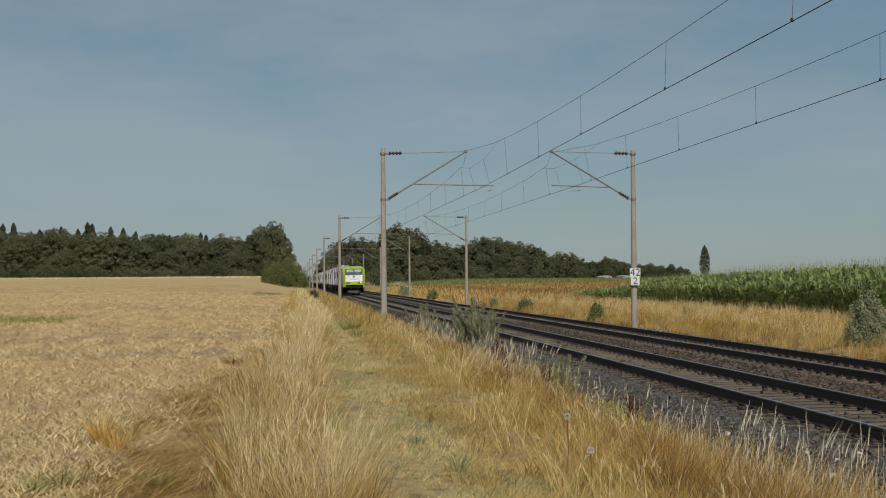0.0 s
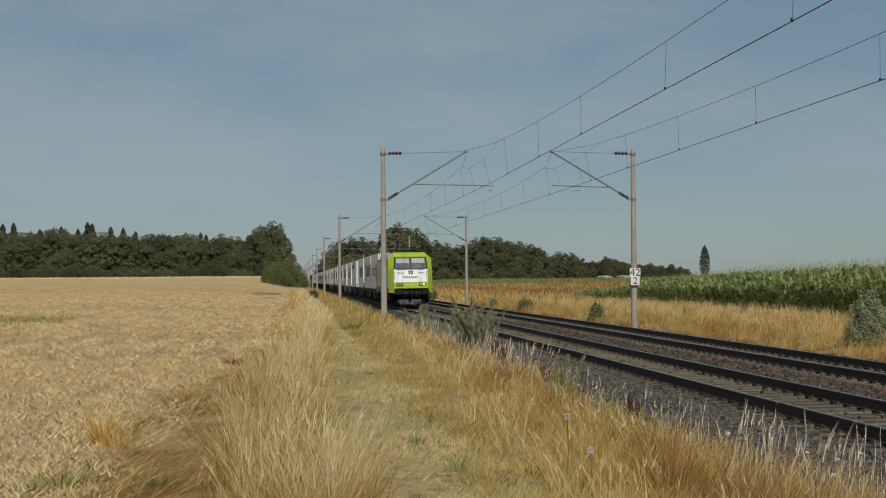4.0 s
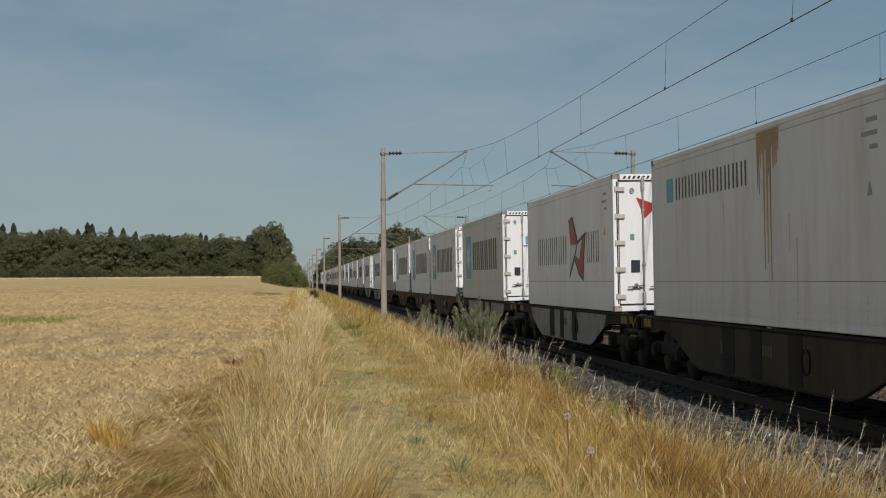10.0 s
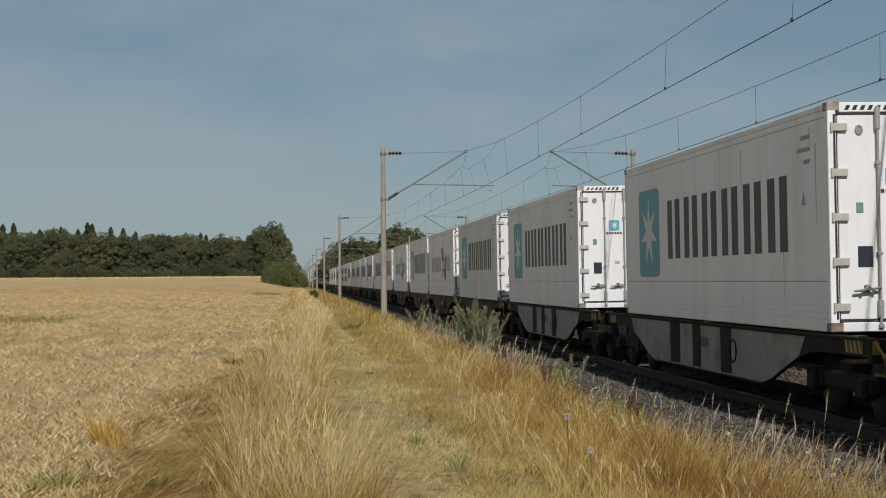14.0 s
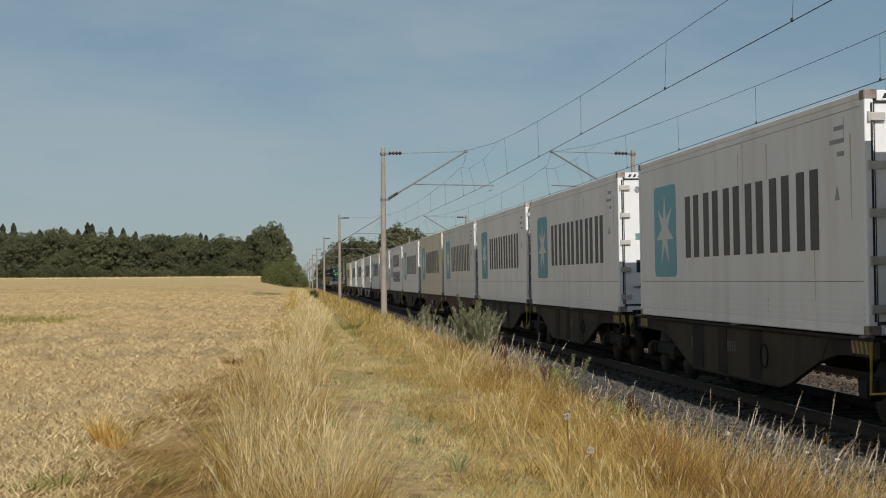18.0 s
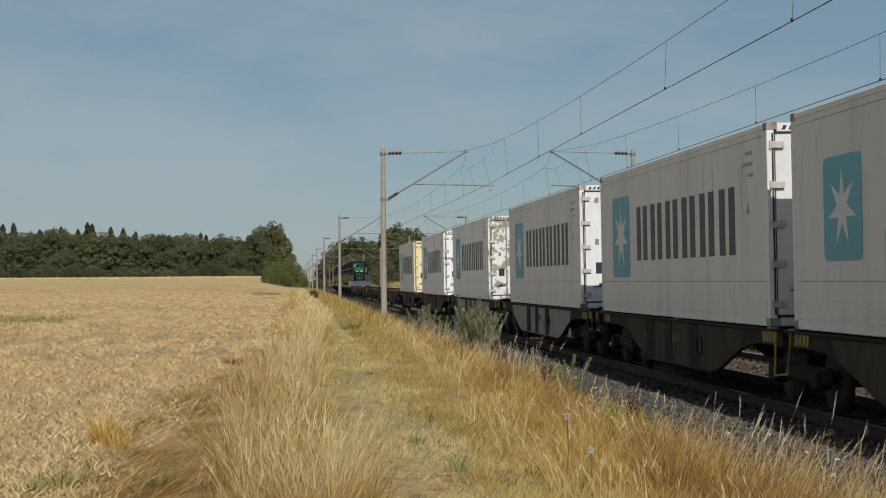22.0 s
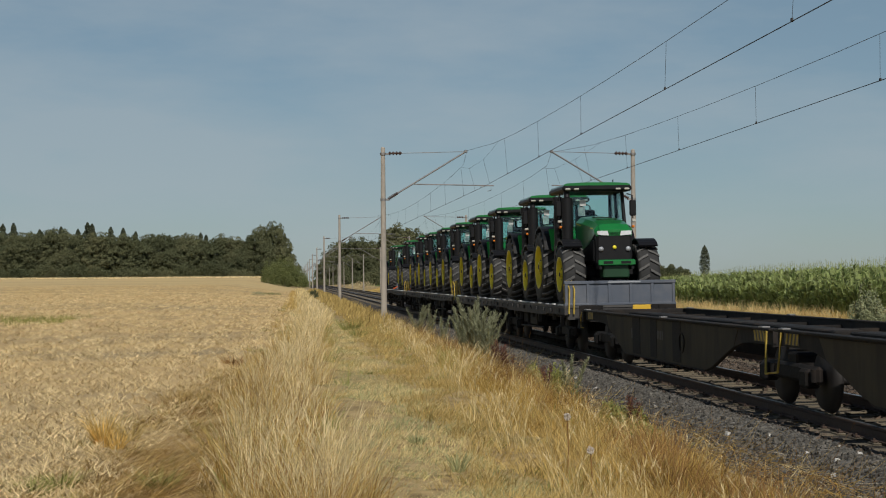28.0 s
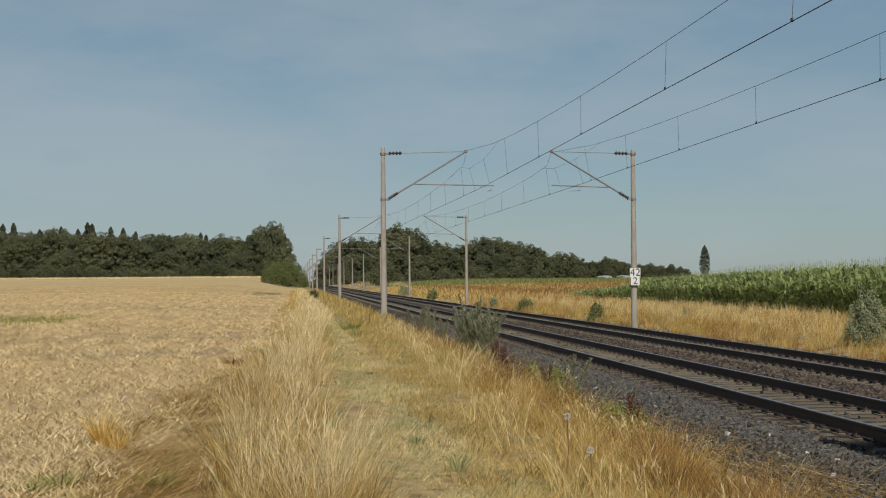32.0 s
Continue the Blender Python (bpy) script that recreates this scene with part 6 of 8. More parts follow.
    part("exhaust_pipe", Shape().tube([(-0.78, cy0 - 0.2, z(1.2)), (-0.78, cy0 - 0.2, z(2.75))], 0.15, 14).tube([(-0.78, cy0 - 0.2, z(2.75)), (-0.78, cy0 - 0.14, z(2.98))], 0.08, 10), T_BLACK, t, "thick black upright exhaust pipe")
    part("air_intake", Shape().tube([(-0.98, cy0 + 0.12, z(1.5)), (-0.98, cy0 + 0.12, z(2.6))], 0.1, 12).tube([(-0.98, cy0 + 0.12, z(2.6)), (-0.98, cy0 + 0.12, z(2.78))], 0.13, 12), T_BLACK, t, "black air intake column")
    part("steering_wheel", Shape().tube([(0.19 * math.cos(a) + 0.0, 1.95 + 0.19 * math.sin(a) * 0.8, z(2.25) + 0.1 * math.sin(a)) for a in np.linspace(0, 6.283, 17)], 0.018, 6).tube([(0, 1.95, z(2.25)), (0, 1.75, z(1.7))], 0.04, 8), T_BLACK, t)
    part("seat", Shape().box(-0.28, 0.28, 2.35, 2.85, z(1.65), z(1.82), 0.05).box(-0.27, 0.27, 2.8, 2.95, z(1.8), z(2.5), 0.05), SEAT, t)
    part("delivery_note", Shape().box(-0.44, -0.26, cy0 + 0.06, cy0 + 0.066, z(2.28), z(2.52)).box(-0.4, -0.24, cy0 + 0.05, cy0 + 0.056, z(2.54), z(2.7)), PAPER, t, "white paper behind the windscreen")
    part("beacon_mast", Shape().tube([(0.9, cy1 + 0.3, z(3.05)), (0.9, cy1 + 0.3, z(3.35))], 0.015, 6), T_BLACK, t)
    return t


tr = tractor()
for i, s in enumerate((764.45, 770.4, 778.3, 784.5, 792.3, 798.9, 806.1, 812.4, 823.1, 837.5)):
    ride(tr if i == 0 else copy_thing(tr, pose(0, 0, 0)), s - 0.2)
for s, n in ((836.0, 2), (821.9, 1), (797.4, 1)):
    st = thing("lashing_strap", "orange lashing strap tied from tractor to deck", "strap", "lashing straps")
    sh = Shape()
    for sx in (-1, 1):
        sh.box(-0.02, 0.02, -0.03, 0.03, 1.72, 1.78).tube([(0.05 * sx, 0.0, 1.74), (sx * 0.98, -0.35, 1.25)], 0.034, 6)
    part("webbing", sh, STRAP, st)
    ride(st, s)
wedge = thing("bridge_plate", "yellow bridge plate lying on the wagon deck", "bridge plate")
part("block", Shape().prism([(-0.6, 1.212), (0.6, 1.212), (0.5, 1.25), (-0.5, 1.25)], 1, -0.35, 0.35), YELLOW, wedge)
ride(wedge, 834.6)


# ---- plants ----
def blades(x, y, z, h, w, lean, curl, name, material, segs=3, dirs=None):
    """Grass blades and stalks as tapering bent strips; x, y, z, h, w, lean, curl are arrays."""
    k = len(x)
    a = rng.uniform(0, 2 * np.pi, k) if dirs is None else dirs
    face = rng.uniform(-0.9, 0.9, k)
    wx, wy = np.cos(face), np.sin(face)
    lv = np.linspace(0, 1, segs + 1)
    v = np.zeros((k, segs + 1, 2, 3))
    for i, u in enumerate(lv):
        out = h * (lean * u + curl * u * u)
        up = h * (u - 0.35 * curl * u * u)
        cx, cy, cz = x + out * np.cos(a), y + out * np.sin(a), z + up
        ww = w * (1 - 0.85 * u) * 0.5
        v[:, i, 0], v[:, i, 1] = np.stack([cx - wx * ww, cy - wy * ww, cz], -1), np.stack([cx + wx * ww, cy + wy * ww, cz], -1)
    f = np.array([(2 * i, 2 * i + 1, 2 * i + 3, 2 * i + 2) for i in range(segs)])
    return raw(name, v.reshape(-1, 3), (f[None] + (2 * (segs + 1)) * np.arange(k)[:, None, None]).reshape(-1, 4), material)


def scatter(n, x0, x1, y0, y1, power=1.0):
    return rng.uniform(x0, x1, n), y0 + (y1 - y0) * rng.random(n) ** power


DRY_GRASS = surf("pale_dry_grass", (0.75, 0.6, 0.305), (0.46, 0.345, 0.15), 0.8, 0, 5, big=1.3, bump=0, vary="island", amount=0.34, detail=2, spec=0.25, translucent=0.25)
GOLD_GRASS = surf("golden_dry_grass", (0.52, 0.385, 0.135), (0.27, 0.185, 0.06), 0.8, 0, 5, big=1.3, bump=0, vary="island", amount=0.34, detail=2, spec=0.25, translucent=0.25)
RUST_GRASS = surf("rusty_brown_grass", (0.36, 0.2, 0.07), (0.15, 0.075, 0.026), 0.8, 0, 5, big=1.3, bump=0, vary="island", amount=0.34, detail=2, spec=0.25, translucent=0.25)
GREEN_GRASS = surf("dull_green_grass", (0.31, 0.30, 0.09), (0.22, 0.22, 0.06), 0.7, 0, 3, big=1.3, bump=0, vary="island", amount=0.28, spec=0.25, translucent=0.25)
BLUE_GRASS = surf("grey_green_grass", (0.4, 0.4, 0.19), (0.3, 0.3, 0.14), 0.7, 0, 3, big=1.3, bump=0, vary="island", amount=0.28, spec=0.25, translucent=0.25)
TUFT_GOLD = surf("bright_golden_grass", (0.58, 0.38, 0.1), (0.33, 0.2, 0.045), 0.8, 0, 5, bump=0, vary="island", amount=0.34, detail=2, spec=0.2, translucent=0.5)
PALE_GRASS = surf("bleached_tall_grass", (0.86, 0.71, 0.42), (0.58, 0.45, 0.225), 0.8, 0, 5, big=1.3, bump=0, vary="island", amount=0.34, detail=2, spec=0.25, translucent=0.3)
YELLOW_GREEN = surf("yellow_green_grass", (0.33, 0.325, 0.10), (0.24, 0.235, 0.068), 0.75, 0, 3, big=1.3, bump=0, vary="island", amount=0.28, spec=0.25, translucent=0.3)
TUFT_BRIGHT = surf("bright_orange_straw", (0.80, 0.54, 0.17), (0.62, 0.40, 0.11), 0.8, 0, 3, bump=0, vary="island", amount=0.35, spec=0.2, translucent=0.5)
PATH_GRASS = surf("trampled_pale_grass", (0.74, 0.6, 0.285), (0.5, 0.385, 0.165), 0.8, 0, 5, big=1.3, bump=0, vary="island", amount=0.2, detail=2, spec=0.25, translucent=0.25)
PALE_GOLD = surf("light_golden_grass", (0.66, 0.475, 0.175), (0.4, 0.27, 0.085), 0.8, 0, 5, big=1.3, bump=0, vary="island", amount=0.34, detail=2, spec=0.25, translucent=0.35)
FLAT_BROWN = surf("flattened_brown_grass", (0.46, 0.29, 0.105), (0.2, 0.115, 0.04), 0.8, 0, 5, big=1.3, bump=0, vary="island", amount=0.34, detail=2, spec=0.2, translucent=0.2)
STRAW_PALE = surf("pale_straw_flake", (0.68, 0.53, 0.29), (0.50, 0.38, 0.195), 0.8, 0, 3, bump=0, vary="island", amount=0.28, spec=0.2, translucent=0.2)
STRAW_BRIGHT = surf("bright_straw", (0.80, 0.64, 0.365), (0.58, 0.44, 0.23), 0.8, 0, 3, bump=0, vary="island", amount=0.35, spec=0.2, translucent=0.2)
STRAW = surf("cut_straw", (0.63, 0.475, 0.245), (0.42, 0.31, 0.155), 0.8, 0, 3, bump=0, vary="island", amount=0.5, spec=0.25)


def tuft_noise(x, y, s=0.6, q=0.0):
    return 0.6 * np.sin(x * 3.1 * s + q + 1.7 * np.sin(y * 1.3 * s + q)) * np.sin(y * 2.3 * s + 1.3 * np.sin(x * 2.1 * s)) + 0.4 * np.sin(x * 7.3 * s + y * 3.9 * s + q) * np.sin(y * 6.1 * s - x * 4.7 * s)


def drift(y):
    """The path and its borders bear slightly to the right with distance."""
    return np.clip((y - 12) * 0.022, 0, 1.15)


def grass_strip(n, x0, x1, y0, y1, hmean, material, name, label, power=1.6, w=0.006, curl=0.35, tuft=0.5, taper=True, follow=1.0, lean=0.1, segs=3, q=0.0, scale=0.6, base=0.55):
    x, y = scatter(n, x0, x1, y0, y1, power)
    t = tuft_noise(x, y, scale, q)
    ok = rng.random(n) < base + tuft * t
    x, y, t = x[ok], y[ok], t[ok]
    k = len(x)
    edge = np.minimum(x - x0, x1 - x) / (0.3 * (x1 - x0)) if taper else np.ones(k)
    h = hmean * rng.uniform(0.45, 1.2, k) * (0.8 + 0.35 * t) * np.clip(0.3 + 0.7 * edge, 0.3, 1)
    x = x + drift(y) * follow + 0.16 * np.sin(y * 0.9 + x0) + 0.1 * np.sin(y * 2.3 + 2 * x0)
    ww = w * rng.uniform(0.5, 1.6, k) * (1 + y / 45)
    me = blades(x, y, ground_z(x, y) - 0.03, h, ww, rng.normal(lean, 0.16, k), curl * rng.uniform(0.1, 1.5, k), name, material, segs, dirs=rng.normal(0.3, 1.3, k))
    return tagged(new(name, me), label, "grass", kind="stuff")


def clumps(n, x0, x1, y0, y1, hmean, material, name, label, per=24, spread=0.14, w=0.0042, lean=0.25, curl=0.35, power=1.7, follow=1.0, q=0.0, scale=0.8,
           base=0.55, tuft=0.6, heads=0.0, head=None, wind=(0.12, 0.0), gust=0.14, segs=3, near=0.0):
    """Grass in clumps: the blades of each spring from one foot and lean together; heads: the share of them that carry a feathery seed head."""
    x, y = scatter(n, x0, x1, y0, y1, power)
    t = tuft_noise(x, y, scale, q)
    ok = rng.random(n) < base + tuft * t
    x, y, t = x[ok], y[ok], t[ok]
    x = x + near * np.clip((17.5 - y) / 6, 0, 1) + drift(y) * follow + 0.12 * np.sin(y * 0.9 + x0) + 0.08 * np.sin(y * 2.3 + 2 * x0)
    k = len(x)
    size = rng.uniform(0.5, 1.2, k) * (0.85 + 0.3 * t)
    i = np.repeat(np.arange(k), per)
    m = len(i)
    a, r_ = rng.uniform(0, 6.283, m), np.sqrt(rng.random(m))
    bx_, by_ = x[i] + spread * size[i] * r_ * np.cos(a), y[i] + spread * size[i] * r_ * np.sin(a)
    lx = lean * r_ * np.cos(a) + (wind[0] + rng.normal(0, gust, k))[i] + rng.normal(0, 0.07, m)
    ly = lean * r_ * np.sin(a) + (wind[1] + rng.normal(0, gust, k))[i] + rng.normal(0, 0.07, m)
    le, di = np.hypot(lx, ly), np.arctan2(ly, lx)
    hh = hmean * size[i] * rng.uniform(0.5, 1.1, m)
    cu = curl * rng.uniform(0.1, 1.5, m)
    grow = 1 + by_ / 45
    gz = ground_z(bx_, by_) - 0.03
    ob = tagged(new(name, blades(bx_, by_, gz, hh, w * rng.uniform(0.6, 1.5, m) * grow, le, cu, name, material, segs, dirs=di)), label, "grass", kind="stuff")
    if heads:
        g = np.repeat(np.nonzero((rng.random(m) < heads) & (hh > 0.62 * hmean * size[i]))[0], 4)
        u = rng.uniform(0.72, 0.95, len(g))
        out, up = hh[g] * (le[g] * u + cu[g] * u * u), hh[g] * (u - 0.35 * cu[g] * u * u)
        hd = blades(bx_[g] + out * np.cos(di[g]), by_[g] + out * np.sin(di[g]), gz[g] + up, hh[g] * rng.uniform(0.1, 0.2, len(g)), 0.003 * rng.uniform(0.7, 1.5, len(g)) * grow[g],
                    le[g] + cu[g] + rng.normal(0.12, 0.14, len(g)), np.full(len(g), 0.2), "seed_heads", head or material, 2, dirs=di[g] + rng.normal(0, 0.5, len(g)))
        tagged(part("seed_heads", hd, None, ob, "feathery pale seed heads"), kind="stuff")
    return ob


# matted strip beside the field
clumps(300, -9.9, -8.75, 10, 30, 0.3, PALE_GOLD, "flattened_grass", "flattened golden grass between stubble and tall border", 34, 0.2, 0.0045, 0.5, 1.3, 1.4, wind=(0.9, -0.5), gust=0.9, base=0.7, q=1, near=0.22)
clumps(620, -9.85, -8.7, 10, 26, 0.24, FLAT_BROWN, "flattened_grass", "brown matted grass between stubble and tall border", 34, 0.2, 0.005, 0.5, 1.4, 1.3, wind=(0.9, -0.4), gust=0.9, base=0.6, q=4, near=0.22)
clumps(260, -9.75, -8.75, 10.5, 15, 0.2, FLAT_BROWN, "flattened_grass", "red-brown lodged grass beside the tall border", 34, 0.2, 0.0045, 0.5, 1.3, 1.2, wind=(1.0, -0.3), gust=0.7, base=0.8, tuft=0.3, q=2, near=0.22)
clumps(150, -9.9, -8.8, 10, 24, 0.36, STRAW_PALE, "flattened_grass", "pale lodged straw lying over the matted strip", 20, 0.12, 0.006, 0.25, 1.0, 1.3, wind=(1.3, -0.3), gust=0.5, base=0.5, q=6, near=0.22)
clumps(420, -9.7, -8.6, 20, 120, 0.22, PALE_GOLD, "short_grass", "low golden grass along the field's edge", 22, 0.2, 0.006, 0.4, 0.6, 1.3, base=0.5, q=3)
clumps(260, -10.0, -8.6, 11, 110, 0.2, GREEN_GRASS, "short_grass", "green grass tufts at the field's edge", 26, 0.16, 0.006, 0.4, 0.6, 1.5, base=0.15, tuft=1.2, q=4)
grass_strip(9000, -9.6, -8.5, 90, 240, 0.3, PALE_GOLD, "short_grass", "golden grass at the field's edge farther off", 1.3, 0.02, 0.5, 0.8)
grass_strip(7000, -175, -19, 652, 664, 0.75, PALE_GRASS, "short_grass", "pale dry strip at the far end of the field", 1.0, 0.05, 0.2, 0.2, False, follow=0)
# tall border between field and path
clumps(1100, -8.75, -7.85, 9.6, 72, 0.46, PALE_GOLD, "tall_grass", "golden dry grass between field and path", 16, 0.12, 0.0061, 0.28, 0.4, 1.7, base=0.55, q=1, wind=(0.0, 0.0), gust=0.1, near=0.3)
clumps(620, -8.75, -7.85, 9.6, 45, 0.5, TUFT_GOLD, "tall_grass", "bright golden grass in the foot of the tall border", 14, 0.12, 0.0061, 0.28, 0.4, 1.6, base=0.45, tuft=0.9, q=5, wind=(0.0, 0.0), gust=0.1, near=0.3)
clumps(420, -8.7, -7.85, 9.6, 42, 0.55, RUST_GRASS, "tall_grass", "rusty stems in the foot of the tall border", 10, 0.1, 0.0058, 0.2, 0.3, 1.6, base=0.4, tuft=0.9, q=7, wind=(0.0, 0.0), gust=0.1, near=0.3)
clumps(620, -8.66, -7.9, 9.6, 85, 0.82, PALE_GRASS, "tall_grass", "tall pale dry grass between field and path", 10, 0.1, 0.0038, 0.16, 0.2, 1.7, base=0.5, tuft=1.0, heads=0.6, head=PALE_GRASS, q=2, wind=(0.0, 0.0), gust=0.09, scale=1.0, near=0.3)
clumps(420, -8.66, -7.9, 9.6, 60, 0.75, DRY_GRASS, "tall_grass", "tall straw-coloured grass between field and path", 10, 0.1, 0.0043, 0.16, 0.2, 1.7, base=0.5, tuft=1.0, heads=0.5, q=9, wind=(0.0, 0.0), gust=0.09, scale=1.0, near=0.3)
clumps(300, -8.7, -7.6, 10, 60, 0.4, GREEN_GRASS, "tall_grass", "green blades among the tall dry grass", 13, 0.12, 0.0072, 0.35, 0.4, 1.6, base=0.3, tuft=1.0, q=3, wind=(0.0, 0.0), near=0.3)
grass_strip(10000, -9.0, -7.5, 60, 260, 0.62, DRY_GRASS, "tall_grass", "tall pale dry grass along the path farther off", 1.3, 0.018)
# the path
grass_strip(46000, -7.9, -6.0, 9.6, 62, 0.10, PATH_GRASS, "short_grass", "short trampled dry grass on the path", 1.8, 0.0055, 0.9, 0.4, False, segs=2, lean=0.4)
grass_strip(36000, -7.9, -6.0, 9.6, 62, 0.10, DRY_GRASS, "short_grass", "short pale grass on the path", 1.8, 0.0055, 0.9, 0.4, False, segs=2, lean=0.4, q=2)
grass_strip(25000, -7.7, -6.0, 10, 66, 0.11, BLUE_GRASS, "short_grass", "grey-green grass in the middle of the path", 1.8, 0.006, 0.8, 1.0, False, segs=2, q=5, base=0.36)
clumps(220, -7.7, -6.0, 10, 60, 0.16, PALE_GOLD, "short_grass", "low golden tufts on the path", 13, 0.12, 0.0072, 0.5, 0.6, 1.6, base=0.3, tuft=0.9, q=8)
clumps(300, -7.5, -5.7, 10, 90, 0.14, GREEN_GRASS, "short_grass", "patches of green weeds on the path", 20, 0.2, 0.0075, 0.5, 0.6, 1.5, base=0.1, tuft=1.2, q=7)
# the verge
clumps(1500, -6.5, -5.0, 9.6, 62, 0.19, GOLD_GRASS, "verge_grass", "low golden grass beside the path", 14, 0.17, 0.006, 0.45, 0.6, 1.7, follow=0.5, base=0.6, tuft=0.8, q=4)
clumps(1500, -6.4, -4.8, 9.6, 62, 0.25, PALE_GOLD, "verge_grass", "low pale golden grass beside the path", 14, 0.16, 0.0055, 0.4, 0.6, 1.7, follow=0.5, base=0.55, tuft=0.9, q=3)
clumps(420, -6.4, -4.9, 9.6, 62, 0.15, GREEN_GRASS, "verge_grass", "green grass between path and tall verge", 18, 0.2, 0.0065, 0.45, 0.6, 1.7, follow=0.5, base=0.3, tuft=1.2, q=12)
clumps(1150, -5.8, -4.5, 9.6, 62, 0.42, PALE_GOLD, "verge_grass", "light golden grass on the railway verge", 15, 0.14, 0.0055, 0.25, 0.4, 1.7, follow=1.2, base=0.5, tuft=0.9, q=9, scale=0.6, wind=(0.0, 0.0))
clumps(420, -6.0, -4.4, 9.6, 60, 0.54, DRY_GRASS, "verge_grass", "pale seeding grass on the railway verge", 10, 0.12, 0.005, 0.2, 0.3, 1.6, follow=1.1, base=0.4, tuft=0.9, q=2, heads=0.5, head=PALE_GRASS, wind=(0.0, 0.0))
clumps(760, -5.2, -4.35, 9.6, 62, 0.46, RUST_GRASS, "verge_grass", "rusty brown grass at the ballast's edge", 18, 0.13, 0.0055, 0.18, 0.3, 1.7, follow=1.3, base=0.36, tuft=1.5, q=1, scale=0.5, wind=(0.0, 0.0))
clumps(800, -5.6, -4.4, 9.6, 58, 0.46, TUFT_GOLD, "verge_grass", "bright golden grass clumps on the railway verge", 16, 0.14, 0.0055, 0.22, 0.4, 1.7, follow=1.3, base=0.45, tuft=1.1, q=8, scale=0.6, wind=(0.0, 0.0))
clumps(320, -5.6, -4.2, 10, 60, 0.32, YELLOW_GREEN, "verge_grass", "yellow-green weeds at the ballast's edge", 17, 0.16, 0.008, 0.35, 0.5, 1.5, follow=1.4, base=0.15, tuft=1.2, q=6)
grass_strip(11000, -6.4, -3.9, 55, 260, 0.62, GOLD_GRASS, "verge_grass", "golden grass on the verge farther off", 1.3, 0.018, follow=0.4)
clumps(80, -5.2, -4.3, 27, 62, 0.5, PALE_GRASS, "verge_grass", "tall bleached grass round the mugwort", 12, 0.14, 0.0065, 0.25, 0.35, 1.2, follow=0.1, q=3, heads=0.5)
clumps(110, -5.6, -4.3, 24, 60, 0.38, YELLOW_GREEN, "verge_grass", "yellow-green grass round the mugwort", 16, 0.16, 0.0087, 0.35, 0.4, 1.2, follow=0.1, q=9, base=0.3)
# bank between the far track and the corn
grass_strip(9000, 5.9, 7.2, 33, 130, 0.22, RUST_GRASS, "verge_grass", "low brown growth beside the far track", 1.3, 0.012, 0.6, 0.8, follow=0)
clumps(1250, 9.0, 15.7, 38, 130, 0.8, DRY_GRASS, "verge_grass", "tall pale grass between track and corn", 22, 0.24, 0.0062, 0.14, 0.25, 1.25, follow=0, base=0.5, tuft=0.8, scale=0.45, wind=(0.04, 0.0), gust=0.07)
clumps(2300, 6.8, 15.6, 38, 130, 0.66, PALE_GOLD, "verge_grass", "golden grass between track and corn", 22, 0.24, 0.0062, 0.16, 0.3, 1.25, follow=0, base=0.6, tuft=0.7, q=2, scale=0.4, wind=(0.04, 0.0), gust=0.07)
clumps(1500, 6.6, 14, 36, 130, 0.52, RUST_GRASS, "verge_grass", "rusty grass clumps between track and corn", 20, 0.22, 0.0062, 0.16, 0.3, 1.2, follow=0, base=0.35, tuft=1.0, q=5, scale=0.35, wind=(0.04, 0.0), gust=0.07)
clumps(1300, 6.7, 14, 38, 120, 0.5, TUFT_GOLD, "verge_grass", "bright gold grass between track and corn", 20, 0.22, 0.0062, 0.18, 0.3, 1.2, follow=0, base=0.4, tuft=1.0, q=7, scale=0.4, wind=(0.04, 0.0), gust=0.07)
clumps(160, 7.0, 15, 38, 120, 0.5, YELLOW_GREEN, "verge_grass", "yellow-green growth in the dry bank", 20, 0.25, 0.007, 0.2, 0.3, 1.2, follow=0, base=0.2, tuft=1.1, q=9, scale=0.4, wind=(0.04, 0.0), gust=0.07)
grass_strip(12000, 6.8, 19, 125, 330, 0.8, PALE_GOLD, "verge_grass", "pale grass along the far track farther off", 1.2, 0.03, 0.3, follow=0)
grass_strip(12000, 8.0, 26, 115, 300, 0.85, RUST_GRASS, "verge_grass", "reddish seeding grass along the far track", 1.2, 0.03, 0.3, 0.7, follow=0)
grass_strip(26000, 20, 90, 150, 370, 0.6, GOLD_GRASS, "verge_grass", "dull golden meadow beyond the far track", 1.1, 0.055, 0.3, 0.3, False, follow=0, base=0.8)
grass_strip(20000, 20, 90, 150, 370, 0.65, RUST_GRASS, "verge_grass", "reddish seeding meadow beyond the far track", 1.1, 0.055, 0.3, 0.6, False, follow=0, base=0.6, q=3, scale=0.1)
# the ground behind and beside the eye
grass_strip(14000, -9.8, -3.6, -6, 10, 0.3, GOLD_GRASS, "short_grass", "dry grass beside the path close by", 1.0, 0.007, 0.8, 1.0, False, lean=0.3, segs=2, follow=0, q=1, scale=0.8)
grass_strip(9000, -5.6, -3.5, -6, 10, 0.45, RUST_GRASS, "verge_grass", "rusty verge grass close by", 1.0, 0.007, 0.6, 1.2, False, follow=0, q=2, scale=0.8)

# stubble and loose straw on the field
k = 60000
x, y = scatter(k, -40, -9.2, 11, 190, 2.0)
x = x + drift(y) * np.clip((x + 16) / 6, 0, 1)
row = np.round(x / 0.25) * 0.25 + rng.normal(0, 0.03, k)
me = blades(row, y, ground_z(row, y) - 0.01, rng.uniform(0.05, 0.15, k), 0.006 * (1 + y / 90), rng.normal(0, 0.3, k), np.zeros(k), "stubble", STRAW, 1)
